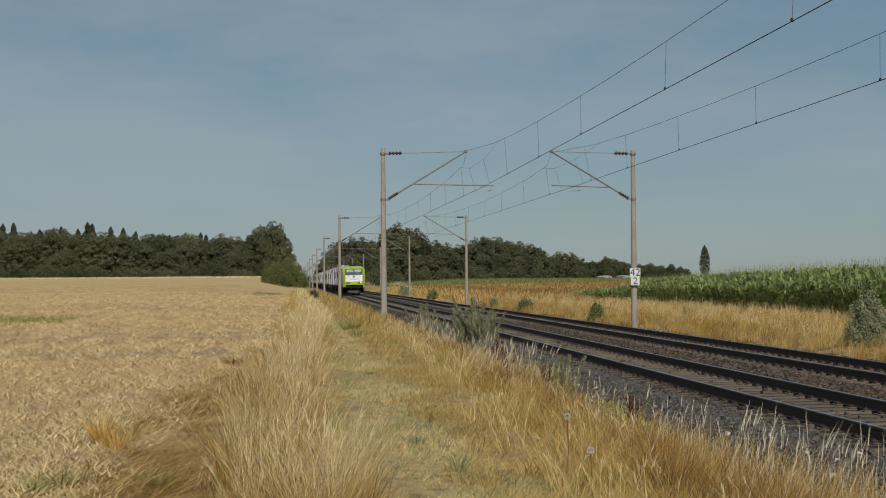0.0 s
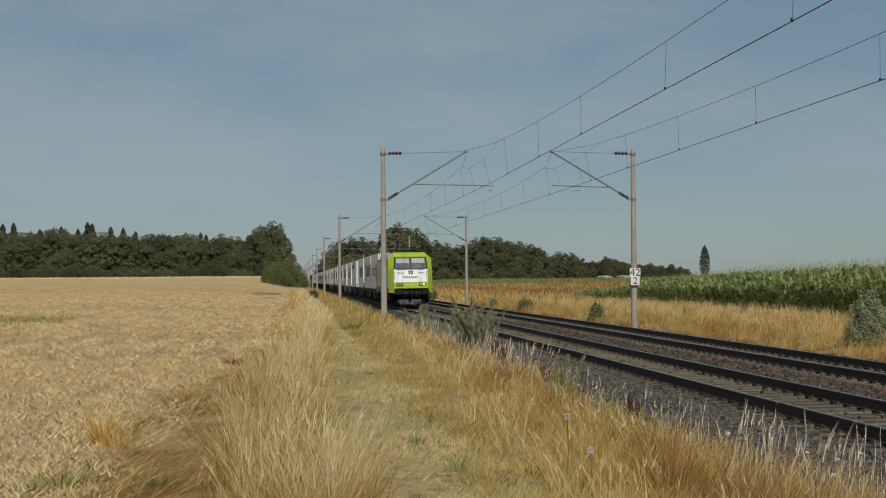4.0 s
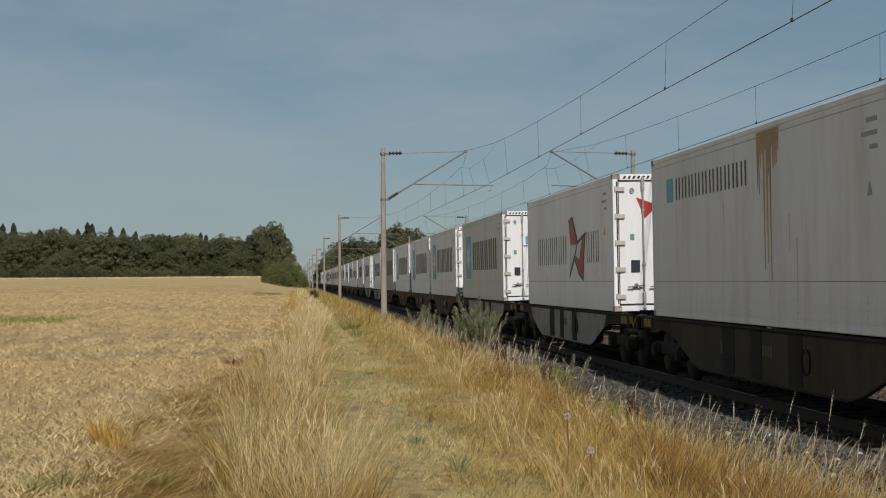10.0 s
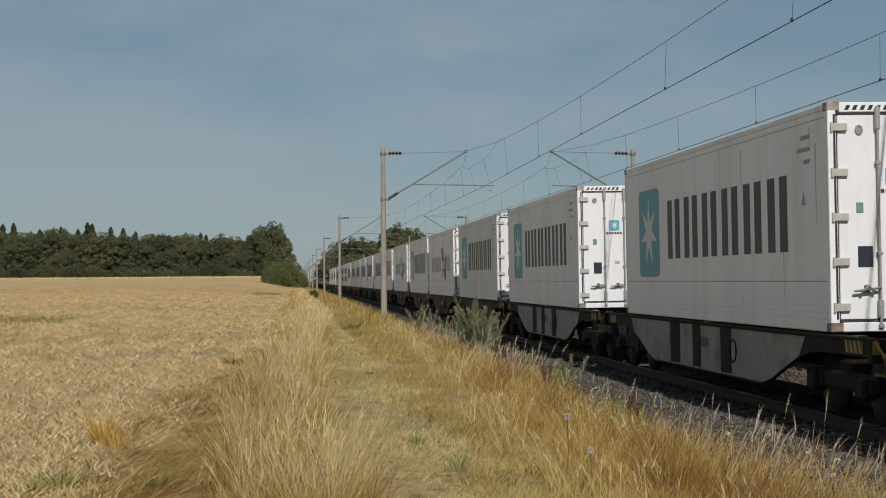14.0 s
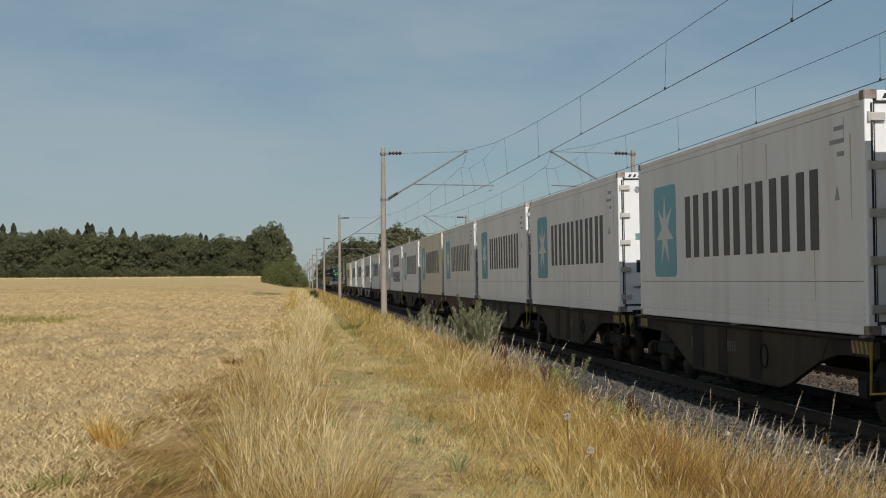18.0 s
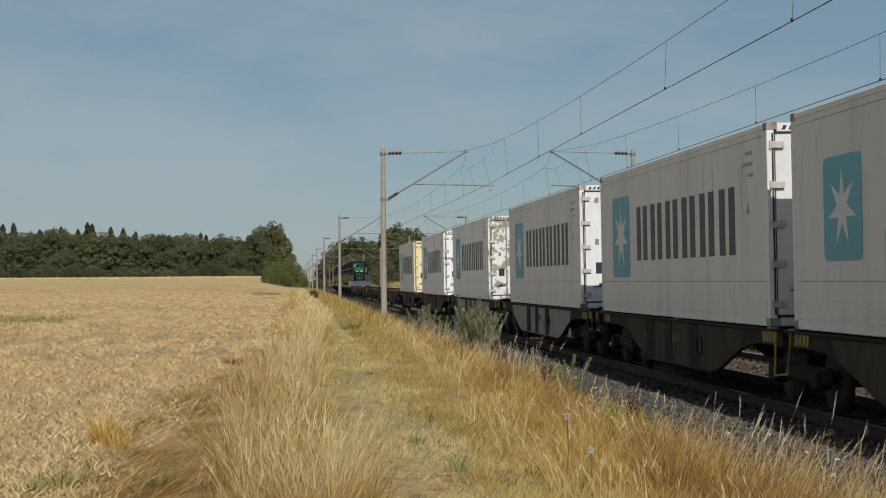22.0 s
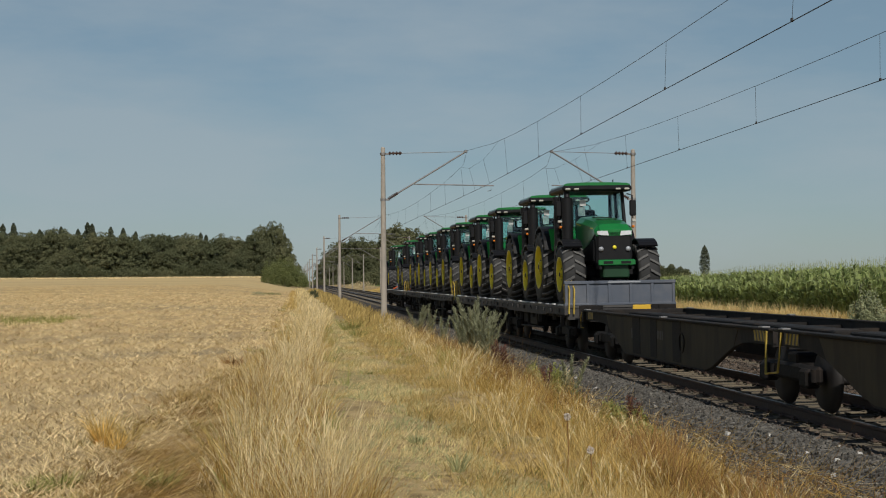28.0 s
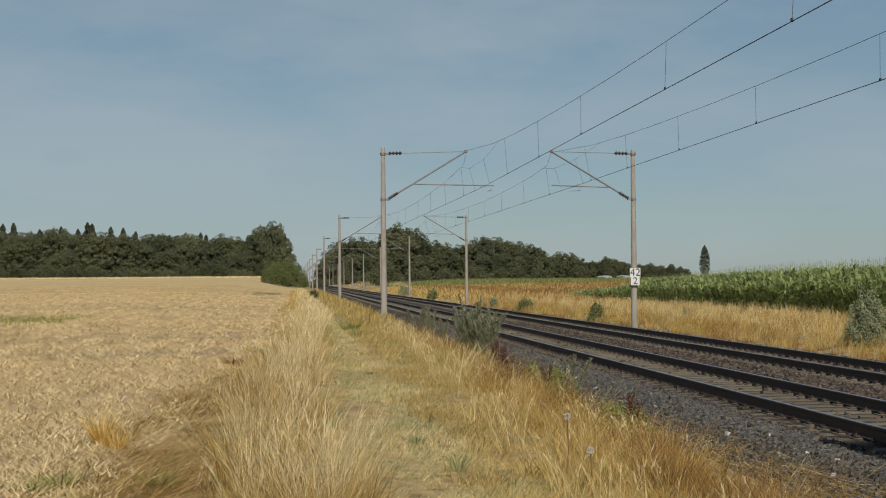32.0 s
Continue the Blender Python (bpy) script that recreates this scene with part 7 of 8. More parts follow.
tagged(new("stubble", me), "pale cereal stubble left in rows on the field", "stubble", kind="stuff")
k = 85000
x, y = scatter(k, -45, -9.0, 11, 230, 2.0)
x = x + drift(y) * np.clip((x + 16) / 6, 0, 1)
ok = rng.random(k) < 0.6 + 0.4 * tuft_noise(x * 1.6, y * 1.1, 0.9)
x, y = x[ok], y[ok]
k = len(x)
me = blades(x, y, ground_z(x, y) + 0.015, rng.uniform(0.06, 0.2, k), 0.009 * (1 + y / 90), rng.uniform(0.5, 1.4, k), np.zeros(k) + 0.7, "straw_litter", STRAW, 2)
tagged(new("straw_litter", me), "loose straw lying in drifts on the stubble field", "straw", kind="stuff")


k = 95000
x, y = scatter(k, -52, -8.95, 11, 260, 2.4)
x = x + drift(y) * np.clip((x + 16) / 6, 0, 1)
ok = rng.random(k) < (0.42 + 0.3 * np.sin(x * 8.4 + 0.8 * np.sin(y * 0.5)) + 0.5 * tuft_noise(x * 1.5, y * 1.1, 0.9, 3)) * np.interp(y, [60, 200], [1, 0.25])
x, y = x[ok], y[ok]
k = len(x)
me = blades(x, y, ground_z(x, y) + 0.008, rng.uniform(0.02, 0.05, k) * (1 + y / 90), 0.024 * (0.8 + y / 90), rng.uniform(1.0, 3.5, k), np.zeros(k), "straw_flakes", STRAW_PALE, 2, dirs=rng.normal(1.9, 0.8, k) + math.pi * rng.integers(0, 2, k))
tagged(new("straw_flakes", me), "pale flattened straw leaves lying along the drill rows", "straw", kind="stuff")


k = 15000
x, y = -16.6 - 20 * rng.random(k), rng.normal(63, 2.6, k)
ok = rng.random(k) < 0.4 + 0.6 * tuft_noise(x, y, 0.4, 1)
x, y = x[ok], y[ok]
me = blades(x, y, ground_z(x, y), rng.uniform(0.1, 0.26, len(x)), np.full(len(x), 0.03), rng.normal(0.2, 0.3, len(x)), np.full(len(x), 0.3), "green_regrowth", GREEN_GRASS, 2)
tagged(new("green_regrowth", me), "thin strip of green regrowth across the stubble", "grass", kind="stuff")
k = 22000
x, y = rng.uniform(-15.5, -9.3, k), 11 + 24 * rng.random(k) ** 1.5
me = blades(x, y, ground_z(x, y) + 0.006, rng.uniform(0.025, 0.06, k), 0.012 * rng.uniform(0.6, 1.8, k), rng.uniform(0.6, 2.2, k), np.full(k, 0.25), "chaff", STRAW_PALE, 2)
tagged(new("chaff", me), "fine broken straw and chaff covering the soil", "straw", kind="stuff")
# bunches of straw dropped along the rows
k = 26000
x, y = scatter(k, -38, -9.3, 11, 150, 1.9)
x = x + drift(y) * np.clip((x + 16) / 6, 0, 1)
ok = rng.random(k) < (0.48 + 0.45 * np.sin(x * 6.0 + 0.5 * np.sin(y * 0.4)) + 0.35 * tuft_noise(x * 2, y, 0.8, 2)) * (1 - np.interp(y, [25, 60], [0, 0.45]) * (0.5 + 0.5 * np.sin(y * 0.33 + 1.5 * np.sin(x * 0.09))))
x, y = x[ok], y[ok]
i_ = np.repeat(np.arange(len(x)), 18)
k = len(i_)
turn, wide = rng.normal(1.2, 0.8, len(x))[i_], rng.uniform(0.05, 0.16, len(x))[i_]
bx_, by_ = x[i_] + wide * rng.normal(0, 0.6, k), y[i_] + wide * 1.5 * rng.normal(0, 0.6, k)
me = blades(bx_, by_, ground_z(bx_, by_) + 0.015 + 0.05 * rng.random(k), rng.uniform(0.03, 0.08, k), 0.009 * rng.uniform(0.6, 1.5, k) * (1 + by_ / 50), rng.uniform(0.6, 3.0, k), np.zeros(k), "straw_bunches", STRAW_BRIGHT, 2, dirs=turn + rng.normal(0, 0.6, k) + math.pi * rng.integers(0, 2, k))
tagged(new("straw_bunches", me), "pale bunches of straw dropped along the rows", "straw", kind="stuff")


def tuft(brg, dist, h, width, n, material, label, name="grass_tuft"):
    """One clump of blades spreading from its foot."""
    x0 = spot(brg, dist)
    a, r_ = rng.uniform(0, 6.283, n), width * 0.22 * np.sqrt(rng.random(n))
    me = blades(r_ * np.cos(a), r_ * np.sin(a), np.zeros(n) - 0.02, h * rng.uniform(0.5, 1.1, n), 0.009 * rng.uniform(0.6, 1.5, n), 0.3 * r_ / (width * 0.22) * width / h, rng.uniform(0.1, 0.6, n), name, material, 3, dirs=a)
    ob = tagged(new(name, me), label, "grass", "grass tufts")
    ob.matrix_basis = pose(x0, dist, float(ground_z(x0, dist)), 0, 0, 0)
    return ob


def spot(brg, dist):
    """Place across the line at the bearing brg from the eye (784 straight ahead) and the distance dist along the line."""
    return EYE[0] + dist * math.tan(YAW + math.atan((brg - 784) / 2793.0))


tuft(180, 15.6, 0.44, 0.25, 150, TUFT_BRIGHT, "golden grass tuft at the field's edge")
tuft(206, 15.3, 0.28, 0.22, 80, TUFT_BRIGHT, "golden grass tuft at the field's edge")
tuft(105, 12.8, 0.16, 0.6, 150, GREEN_GRASS, "green grass tuft at the field's edge")
tuft(228, 16.2, 0.25, 0.3, 120, GOLD_GRASS, "small golden grass tuft at the field's edge")
tuft(410, 30, 0.3, 0.5, 140, RUST_GRASS, "brown grass tuft at the field's edge")
tuft(55, 12.4, 0.16, 0.5, 160, GREEN_GRASS, "green grass tuft at the field's edge")
tuft(280, 12.4, 0.2, 0.4, 160, GREEN_GRASS, "green grass tuft at the field's edge")
tuft(735, 15.8, 0.13, 0.3, 90, BLUE_GRASS, "green weed tuft on the path")
tuft(600, 14.6, 0.2, 0.25, 80, BLUE_GRASS, "green weed tuft on the path")
tuft(808, 13.2, 0.25, 0.2, 60, BLUE_GRASS, "green weed tuft on the path")
tuft(620, 52, 0.5, 1.2, 160, GREEN_GRASS, "broad green weed beside the path")
tuft(632, 46, 0.3, 0.9, 120, GREEN_GRASS, "broad green weed beside the path")

LEAF = surf("dark_oak_leaf", (0.156, 0.166, 0.085), (0.104, 0.113, 0.06), 0.75, 0, 0.5, big=0.05, bump=0, vary="both", amount=0.24, spec=0.12, translucent=0.35)
LEAF_DARK = surf("dark_spruce_needle", (0.09, 0.10, 0.06), (0.062, 0.072, 0.045), 0.7, 0, 0.6, big=0.06, bump=0, vary="island", amount=0.4, spec=0.2)
LEAF_BUSH = surf("bush_leaf", (0.20, 0.22, 0.075), (0.135, 0.155, 0.055), 0.6, 0, 1.0, big=0.2, bump=0, vary="island", amount=0.4, spec=0.3, translucent=0.25)
BARK = surf("grey_brown_bark", (0.10, 0.08, 0.06), (0.06, 0.048, 0.038), 0.9, 0, 6, bump=0.6)


def leaves(c, size, material, name, out=None):
    """Small tilted leaf patches round the centres c, turned roughly towards out."""
    k = len(c)
    a, b = rng.normal(0, 1, (k, 3)), rng.normal(0, 1, (k, 3))
    if out is not None:
        a -= out * (a * out).sum(1)[:, None] * 0.88
        b -= out * (b * out).sum(1)[:, None] * 0.88
    a /= np.linalg.norm(a, axis=1)[:, None]
    b -= a * (a * b).sum(1)[:, None]
    b /= np.linalg.norm(b, axis=1)[:, None]
    s = size * rng.uniform(0.55, 1.35, (k, 1))
    v = np.stack([c - a * s, c - b * s * 0.6, c + a * s, c + b * s * 0.6], 1)
    v += rng.normal(0, 0.12, v.shape) * s[:, None]
    return raw(name, v.reshape(-1, 3), np.arange(4 * k).reshape(k, 4), material)


def crown_points(n, h, base, width, lobes, seed):
    """Leaf places on a few large uneven boughs, each broken into smaller tufts."""
    r = np.random.default_rng(seed)
    pts, outs = [], []
    for i in range(lobes):
        u = (i + r.random()) / lobes
        zc = base + (h - base) * (0.10 + 0.74 * u)
        rad = width * 0.5 * math.sqrt(max(0.04, 1 - (1.9 * u - 0.75) ** 2)) * r.uniform(0.35, 0.85)
        a = i * 2.4 + r.normal(0, 0.4)
        big = width * r.uniform(0.15, 0.25)
        c = np.array([rad * math.cos(a), rad * math.sin(a), zc])
        for j in range(9):
            d = r.normal(0, 1, 3)
            d[2] = abs(d[2]) - 0.3
            d /= np.linalg.norm(d)
            cc, lr = c + d * big * np.array([1, 1, 0.8]), big * r.uniform(0.3, 0.55)
            e = r.normal(0, 1, (n // (lobes * 9), 3))
            e /= np.linalg.norm(e, axis=1)[:, None]
            e[:, 2] = np.where(r.random(len(e)) < 0.75, np.abs(e[:, 2]) - 0.2 * r.random(len(e)), e[:, 2])
            pts.append(cc + e * lr * r.uniform(0.7, 1.1, (len(e), 1)))
            outs.append(e / np.linalg.norm(e, axis=1)[:, None])
    return np.concatenate(pts), np.concatenate(outs)


def broadleaf(h, width, seed, label):
    t = thing("tree", label, "tree", "woodland trees")
    tr_ = Shape().tube([(0, 0, -0.5), (0.1, 0, h * 0.2), (-0.1, 0.1, h * 0.45), (0, 0, h * 0.75)], 0.02 * h, 8, 0.006 * h)
    part("trunk", tr_, BARK, t)
    r = random.Random(seed)
    for i in range(2):
        a, z = r.random() * 6.283, h * r.uniform(0.25, 0.5)
        part("limb", Shape().tube([(0, 0, z), (math.cos(a) * width * 0.2, math.sin(a) * width * 0.2, z + h * 0.12), (math.cos(a) * width * 0.36, math.sin(a) * width * 0.36, z + h * 0.25)], 0.008 * h, 6, 0.003 * h), BARK, t)
    cp, co_ = crown_points(13000, h, -h * 0.06, width, 26, seed)
    part("crown", leaves(cp, h * 0.018, LEAF, "crown", co_), None, t)
    return t


def spruce(h, seed):
    t = thing("spruce_tree", "dark pointed spruce in the wood's edge", "tree", "woodland trees")
    part("trunk", Shape().tube([(0, 0, 0), (0, 0, h)], 0.013 * h, 6, 0.002 * h), BARK, t)
    r = np.random.default_rng(seed)
    n = 2600
    u = r.random(n) ** 0.5
    rad = (1 - u) ** 0.75 * h * 0.27 * (0.5 + 0.5 * np.abs(np.sin(u * 22))) * np.sqrt(r.random(n)) + 0.1
    a = r.random(n) * 6.283
    part("crown", leaves(np.stack([rad * np.cos(a), rad * np.sin(a), h * (0.12 + 0.88 * u)], -1), h * 0.017, LEAF_DARK, "crown"), None, t)
    return t


oaks = [broadleaf(24, 19, 1, "broad dark green oak at the wood's edge"), broadleaf(22, 16, 2, "dark green deciduous tree at the wood's edge"), broadleaf(26, 22, 3, "large dark green deciduous tree")]
firs = [spruce(27, 5), spruce(25, 6)]
used = set()


def plant(src, brg, dist, sight, tilt=0):
    """Sets a copy of a tree so that its top stands at the height seen."""
    x = spot(brg, dist)
    g = float(ground_z(x, dist)) - 0.3
    h0 = max(q[2] for ob in src.children for q in ob.bound_box)
    want = EYE[2] + (497.5 - (brg - 522) * 0.0075 - sight) / 2793.0 * dist * 1.0 - g
    s = want / h0
    m = pose(x, dist, g, 0, 0, rng.uniform(0, 360))
    if src in used:
        ob = copy_thing(src, m)
    else:
        ob, src.matrix_basis = src, m
        used.add(src)
    ob.scale = (s, s, s)
    return ob


for i in range(34):                       # the wood left of the line
    brg = -40 + i * 15.5 + rng.normal(0, 3)
    plant(oaks[i % 3], brg, 700 + rng.uniform(-15, 25), np.interp(brg, [0, 130, 280, 350, 440, 520], [412, 410, 418, 420, 424, 446]) + rng.normal(0, 4))
for i in range(30):
    brg = -30 + i * 16 + rng.normal(0, 4)
    plant(oaks[(i + 1) % 3], brg, 685 + rng.uniform(-10, 10), np.interp(brg, [0, 450, 520], [440, 446, 462]) + rng.normal(0, 6))
for brg, ty in ((5, 396), (24, 394), (108, 400), (138, 404), (155, 393), (163, 395), (196, 400), (218, 402), (240, 408), (70, 405), (270, 412), (355, 410), (365, 414), (300, 414)):
    plant(firs[int(brg) % 2], brg, 722, ty + 2)
# the tall oak at the wood's corner and its lower neighbours
for src, brg, d, ty, slim in ((oaks[2], 483, 690, 391, 0.62), (oaks[1], 496, 685, 394, 0.5), (oaks[0], 462, 688, 397, 0.5), (oaks[1], 448, 684, 407, 0.6), (oaks[2], 505, 682, 428, 0.8), (oaks[0], 470, 680, 430, 0.9)):
    ob = plant(src, brg, d, ty)
    ob.scale = (ob.scale[0] * slim, ob.scale[1] * slim, ob.scale[2])
# the wood right of the line
for brg, ty, d in ((585, 440, 790), (600, 425, 780), (622, 418, 775), (640, 418, 785), (660, 424, 780), (690, 402, 760), (706, 392, 755), (725, 402, 765), (748, 422, 770), (770, 424, 775), (790, 428, 770), (812, 432, 775),
                  (835, 424, 770), (855, 416, 760), (878, 418, 765), (900, 424, 765), (920, 426, 770), (940, 430, 760), (955, 436, 765), (975, 452, 900), (992, 444, 905), (1010, 446, 900), (1025, 454, 910), (1048, 460, 930), (1072, 452, 925),
                  (1090, 458, 930), (1105, 464, 940), (1130, 466, 960), (1150, 464, 950), (1170, 468, 960), (1188, 466, 955), (1204, 470, 960)):
    plant(oaks[int(brg) % 3], brg, d, ty)
for i in range(26):
    brg = 575 + i * 15 + rng.normal(0, 3)
    plant(oaks[i % 3], brg, 745 + rng.uniform(-8, 8), np.interp(brg, [570, 650, 800, 950], [462, 450, 446, 452]) + rng.normal(0, 6))
for i in range(18):
    brg = 960 + i * 15
    plant(oaks[i % 3], brg, 890, np.interp(brg, [960, 1200], [465, 476]) + rng.normal(0, 3))
for i in range(17):                       # the low far edge of the right-hand wood
    brg = 1035 + i * 11 + rng.normal(0, 2)
    ob = plant(oaks[(i + 2) % 3], brg, 940, np.interp(brg, [1030, 1080, 1120, 1210], [462, 458, 468, 474]) + rng.normal(0, 2))
    ob.scale = (ob.scale[0] * 1.7, ob.scale[1] * 1.7, ob.scale[2])

poplar = thing("poplar_tree", "narrow dark column-shaped tree standing alone", "tree")
part("trunk", Shape().tube([(0, 0, -0.4), (0, 0, 9)], 0.3, 8, 0.08), BARK, poplar)
pz = rng.random(1500) ** 0.8
pa, prad = rng.random(1500) * 6.283, 2.1 * np.sin(np.clip(pz * 0.92 + 0.1, 0, 1) * math.pi) ** 0.6 * np.sqrt(rng.random(1500))
part("crown", leaves(np.stack([prad * np.cos(pa), prad * np.sin(pa), 0.8 + 12.2 * pz], -1), 0.32, LEAF_DARK, "crown"), None, poplar)
poplar.matrix_basis = pose(spot(1247, 600), 600, float(ground_z(spot(1247, 600), 600)), 0, 0, 0)


def dome_points(n, h, width, seed):
    """Leaf places filling an uneven dome that reaches the ground."""
    r = np.random.default_rng(seed)
    a, e = r.random(n) * 6.283, np.arcsin(r.random(n) ** 0.8)
    rough_ = 0.86 + 0.16 * np.sin(3 * a + seed) * np.cos(2 * e) + 0.12 * np.sin(5 * a + 7 * e + seed)
    rad = r.uniform(0.45, 1.05, n) ** 0.6 * rough_
    return np.stack([rad * np.cos(a) * np.cos(e) * width * 0.5, rad * np.sin(a) * np.cos(e) * width * 0.5, rad * np.sin(e) * h], -1)


def bush(brg, dist, h, width, label, material=None, n=1600, lobes=16, name="bush", size=None):
    b = thing(name, label, "bush", "bushes")
    x = spot(brg, dist)
    seed = int(brg * 7 + dist)
    st = Shape()
    for i in range(5):
        a = i * 1.3
        st.tube([(0, 0, -0.1), (math.cos(a) * width * 0.15, math.sin(a) * width * 0.15, h * 0.4), (math.cos(a) * width * 0.25, math.sin(a) * width * 0.25, h * 0.8)], 0.012 * h + 0.006, 6, 0.004)
    part("stem", st, BARK, b)
    pts = dome_points(n, h, width, seed)
    part("foliage", leaves(pts[pts[:, 2] > 0.02], size or 0.035 * h + 0.02, material or LEAF_BUSH, "foliage"), None, b)
    b.matrix_basis = pose(x, dist, float(ground_z(x, dist)), 0, 0, 0)
    return b


LEAF_OLIVE = surf("olive_bush_leaf", (0.195, 0.215, 0.078), (0.13, 0.148, 0.055), 0.7, 0, 1.0, big=0.2, bump=0, vary="island", amount=0.2, spec=0.15, translucent=0.25)
LEAF_YELLOW = surf("yellow_green_leaf", (0.33, 0.34, 0.105), (0.23, 0.245, 0.07), 0.6, 0, 1.0, big=0.2, bump=0, vary="island", amount=0.35, spec=0.25, translucent=0.3)
LEAF_GREY = surf("grey_green_leaf", (0.31, 0.33, 0.185), (0.25, 0.27, 0.15), 0.8, 0, 1.0, big=0.2, bump=0, vary="island", amount=0.15, spec=0.25, translucent=0.2)
bush(502, 400, 7.4, 10.5, "rounded green bush where the path ends", LEAF_OLIVE, n=15000, size=0.13)
bush(524, 410, 5.6, 8.0, "green bush where the path ends", LEAF_OLIVE, n=7000, size=0.13)
bush(480, 405, 6.0, 7.0, "green bush where the path ends", LEAF_OLIVE, n=6000, size=0.13)
bush(536, 395, 3.4, 3.0, "green bush where the path ends", n=1600, lobes=14)
bush(555, 150, 0.9, 1.1, "low green bush beside the path", LEAF, n=700, lobes=10)
bush(455, 165, 0.45, 1.7, "low grey heap of weeds at the field's edge", LEAF_GREY, n=500, lobes=10)
bush(480, 175, 0.35, 3.0, "low green growth at the field's edge", n=700, lobes=12)
bush(665, 560, 6.5, 9.0, "dark green bush beside the line", LEAF, n=2600, lobes=24)
bush(690, 570, 7.5, 10.0, "dark green bush beside the line", LEAF, n=2600, lobes=24)
bush(740, 580, 6.0, 12.0, "dark green bush beside the line", LEAF, n=2600, lobes=24)
bush(1055, 77, 1.12, 1.0, "small dark green bush in the dry verge", LEAF_BUSH, n=3000, size=0.035)
bush(930, 104, 1.0, 1.4, "small green bush in the dry verge", n=1200, size=0.05)
bush(872, 118, 1.0, 0.9, "small grey-green bush in the dry verge", LEAF_GREY, n=900, size=0.05)
bush(765, 170, 1.4, 1.6, "small green bush in the dry verge", n=900, size=0.07)
bush(715, 215, 1.6, 2.0, "small grey-green bush in the dry verge", LEAF_GREY, n=900, size=0.08)
bush(1213, 70, 0.75, 0.5, "small grey-green weed in the dry verge", LEAF_GREY, n=500, size=0.03)
bush(1535, 44, 1.65, 1.5, "feathery grey-green shrub in the dry verge", LEAF_GREY, n=12000, size=0.026)
bush(1575, 45, 1.1, 0.9, "feathery grey-green shrub in the dry verge", LEAF_GREY, n=8000, size=0.026)
bush(1015, 24, 0.42, 0.5, "yellow-green weed on the ballast's edge", n=500, size=0.02)
bush(1088, 24.2, 0.42, 0.55, "yellow-green weed on the ballast's edge", LEAF_YELLOW, n=1500, size=0.02)
bush(1155, 20.6, 0.32, 0.42, "yellow-green weed on the ballast's edge", LEAF_YELLOW, n=1200, size=0.018)
bush(1100, 21.0, 0.3, 0.35, "yellow-green weed on the ballast's edge", LEAF_YELLOW, n=900, size=0.018)
for brg, dist, h, w_ in ((986, 29.8, 0.7, 0.5), (974, 30.6, 0.6, 0.45), (1000, 29, 0.55, 0.45), (1075, 23.2, 0.4, 0.4), (1120, 18.6, 0.36, 0.45), (940, 33, 0.6, 0.5)):
    bush(brg, dist, h, w_, "low yellow-green weed at the ballast's edge", LEAF_YELLOW, n=2400, size=0.024)
DRY_LEAF = surf("pale_dry_stems", (0.55, 0.45, 0.26), (0.42, 0.33, 0.17), 0.9, 0, 3, bump=0, vary="island", amount=0.3)
bush(640, 420, 1.9, 9.0, "pale dry grass mound beside the line", DRY_LEAF, n=1600, lobes=18, name="grass_mound")
bush(705, 400, 1.5, 6.0, "pale dry grass mound beside the line", DRY_LEAF, n=1200, lobes=14, name="grass_mound")

# low growth along the foot of the woods
for i in range(20):
    brg = -30 + i * 29
    if brg < 540:
        bush(brg + rng.normal(0, 7), 668 + rng.uniform(-4, 4), rng.uniform(3, 8), rng.uniform(8, 17), "undergrowth at the wood's edge", LEAF, n=2200, size=0.3)
for i in range(14):
    brg = 580 + i * 28
    bush(brg + rng.normal(0, 7), 725 + rng.uniform(-4, 4), rng.uniform(3, 8), rng.uniform(8, 17), "undergrowth at the wood's edge", LEAF, n=2200, size=0.3)

# corn
CORN = surf("corn_leaf", (0.38, 0.44, 0.16), (0.24, 0.29, 0.1), 0.5, 0, 1.5, big=0.3, bump=0, vary="island", amount=0.5, spec=0.4, translucent=0.5)
TASSEL = surf("corn_tassel", (0.28, 0.28, 0.11), (0.2, 0.21, 0.08), 0.8, 0, 3, bump=0, vary="island", amount=0.3)


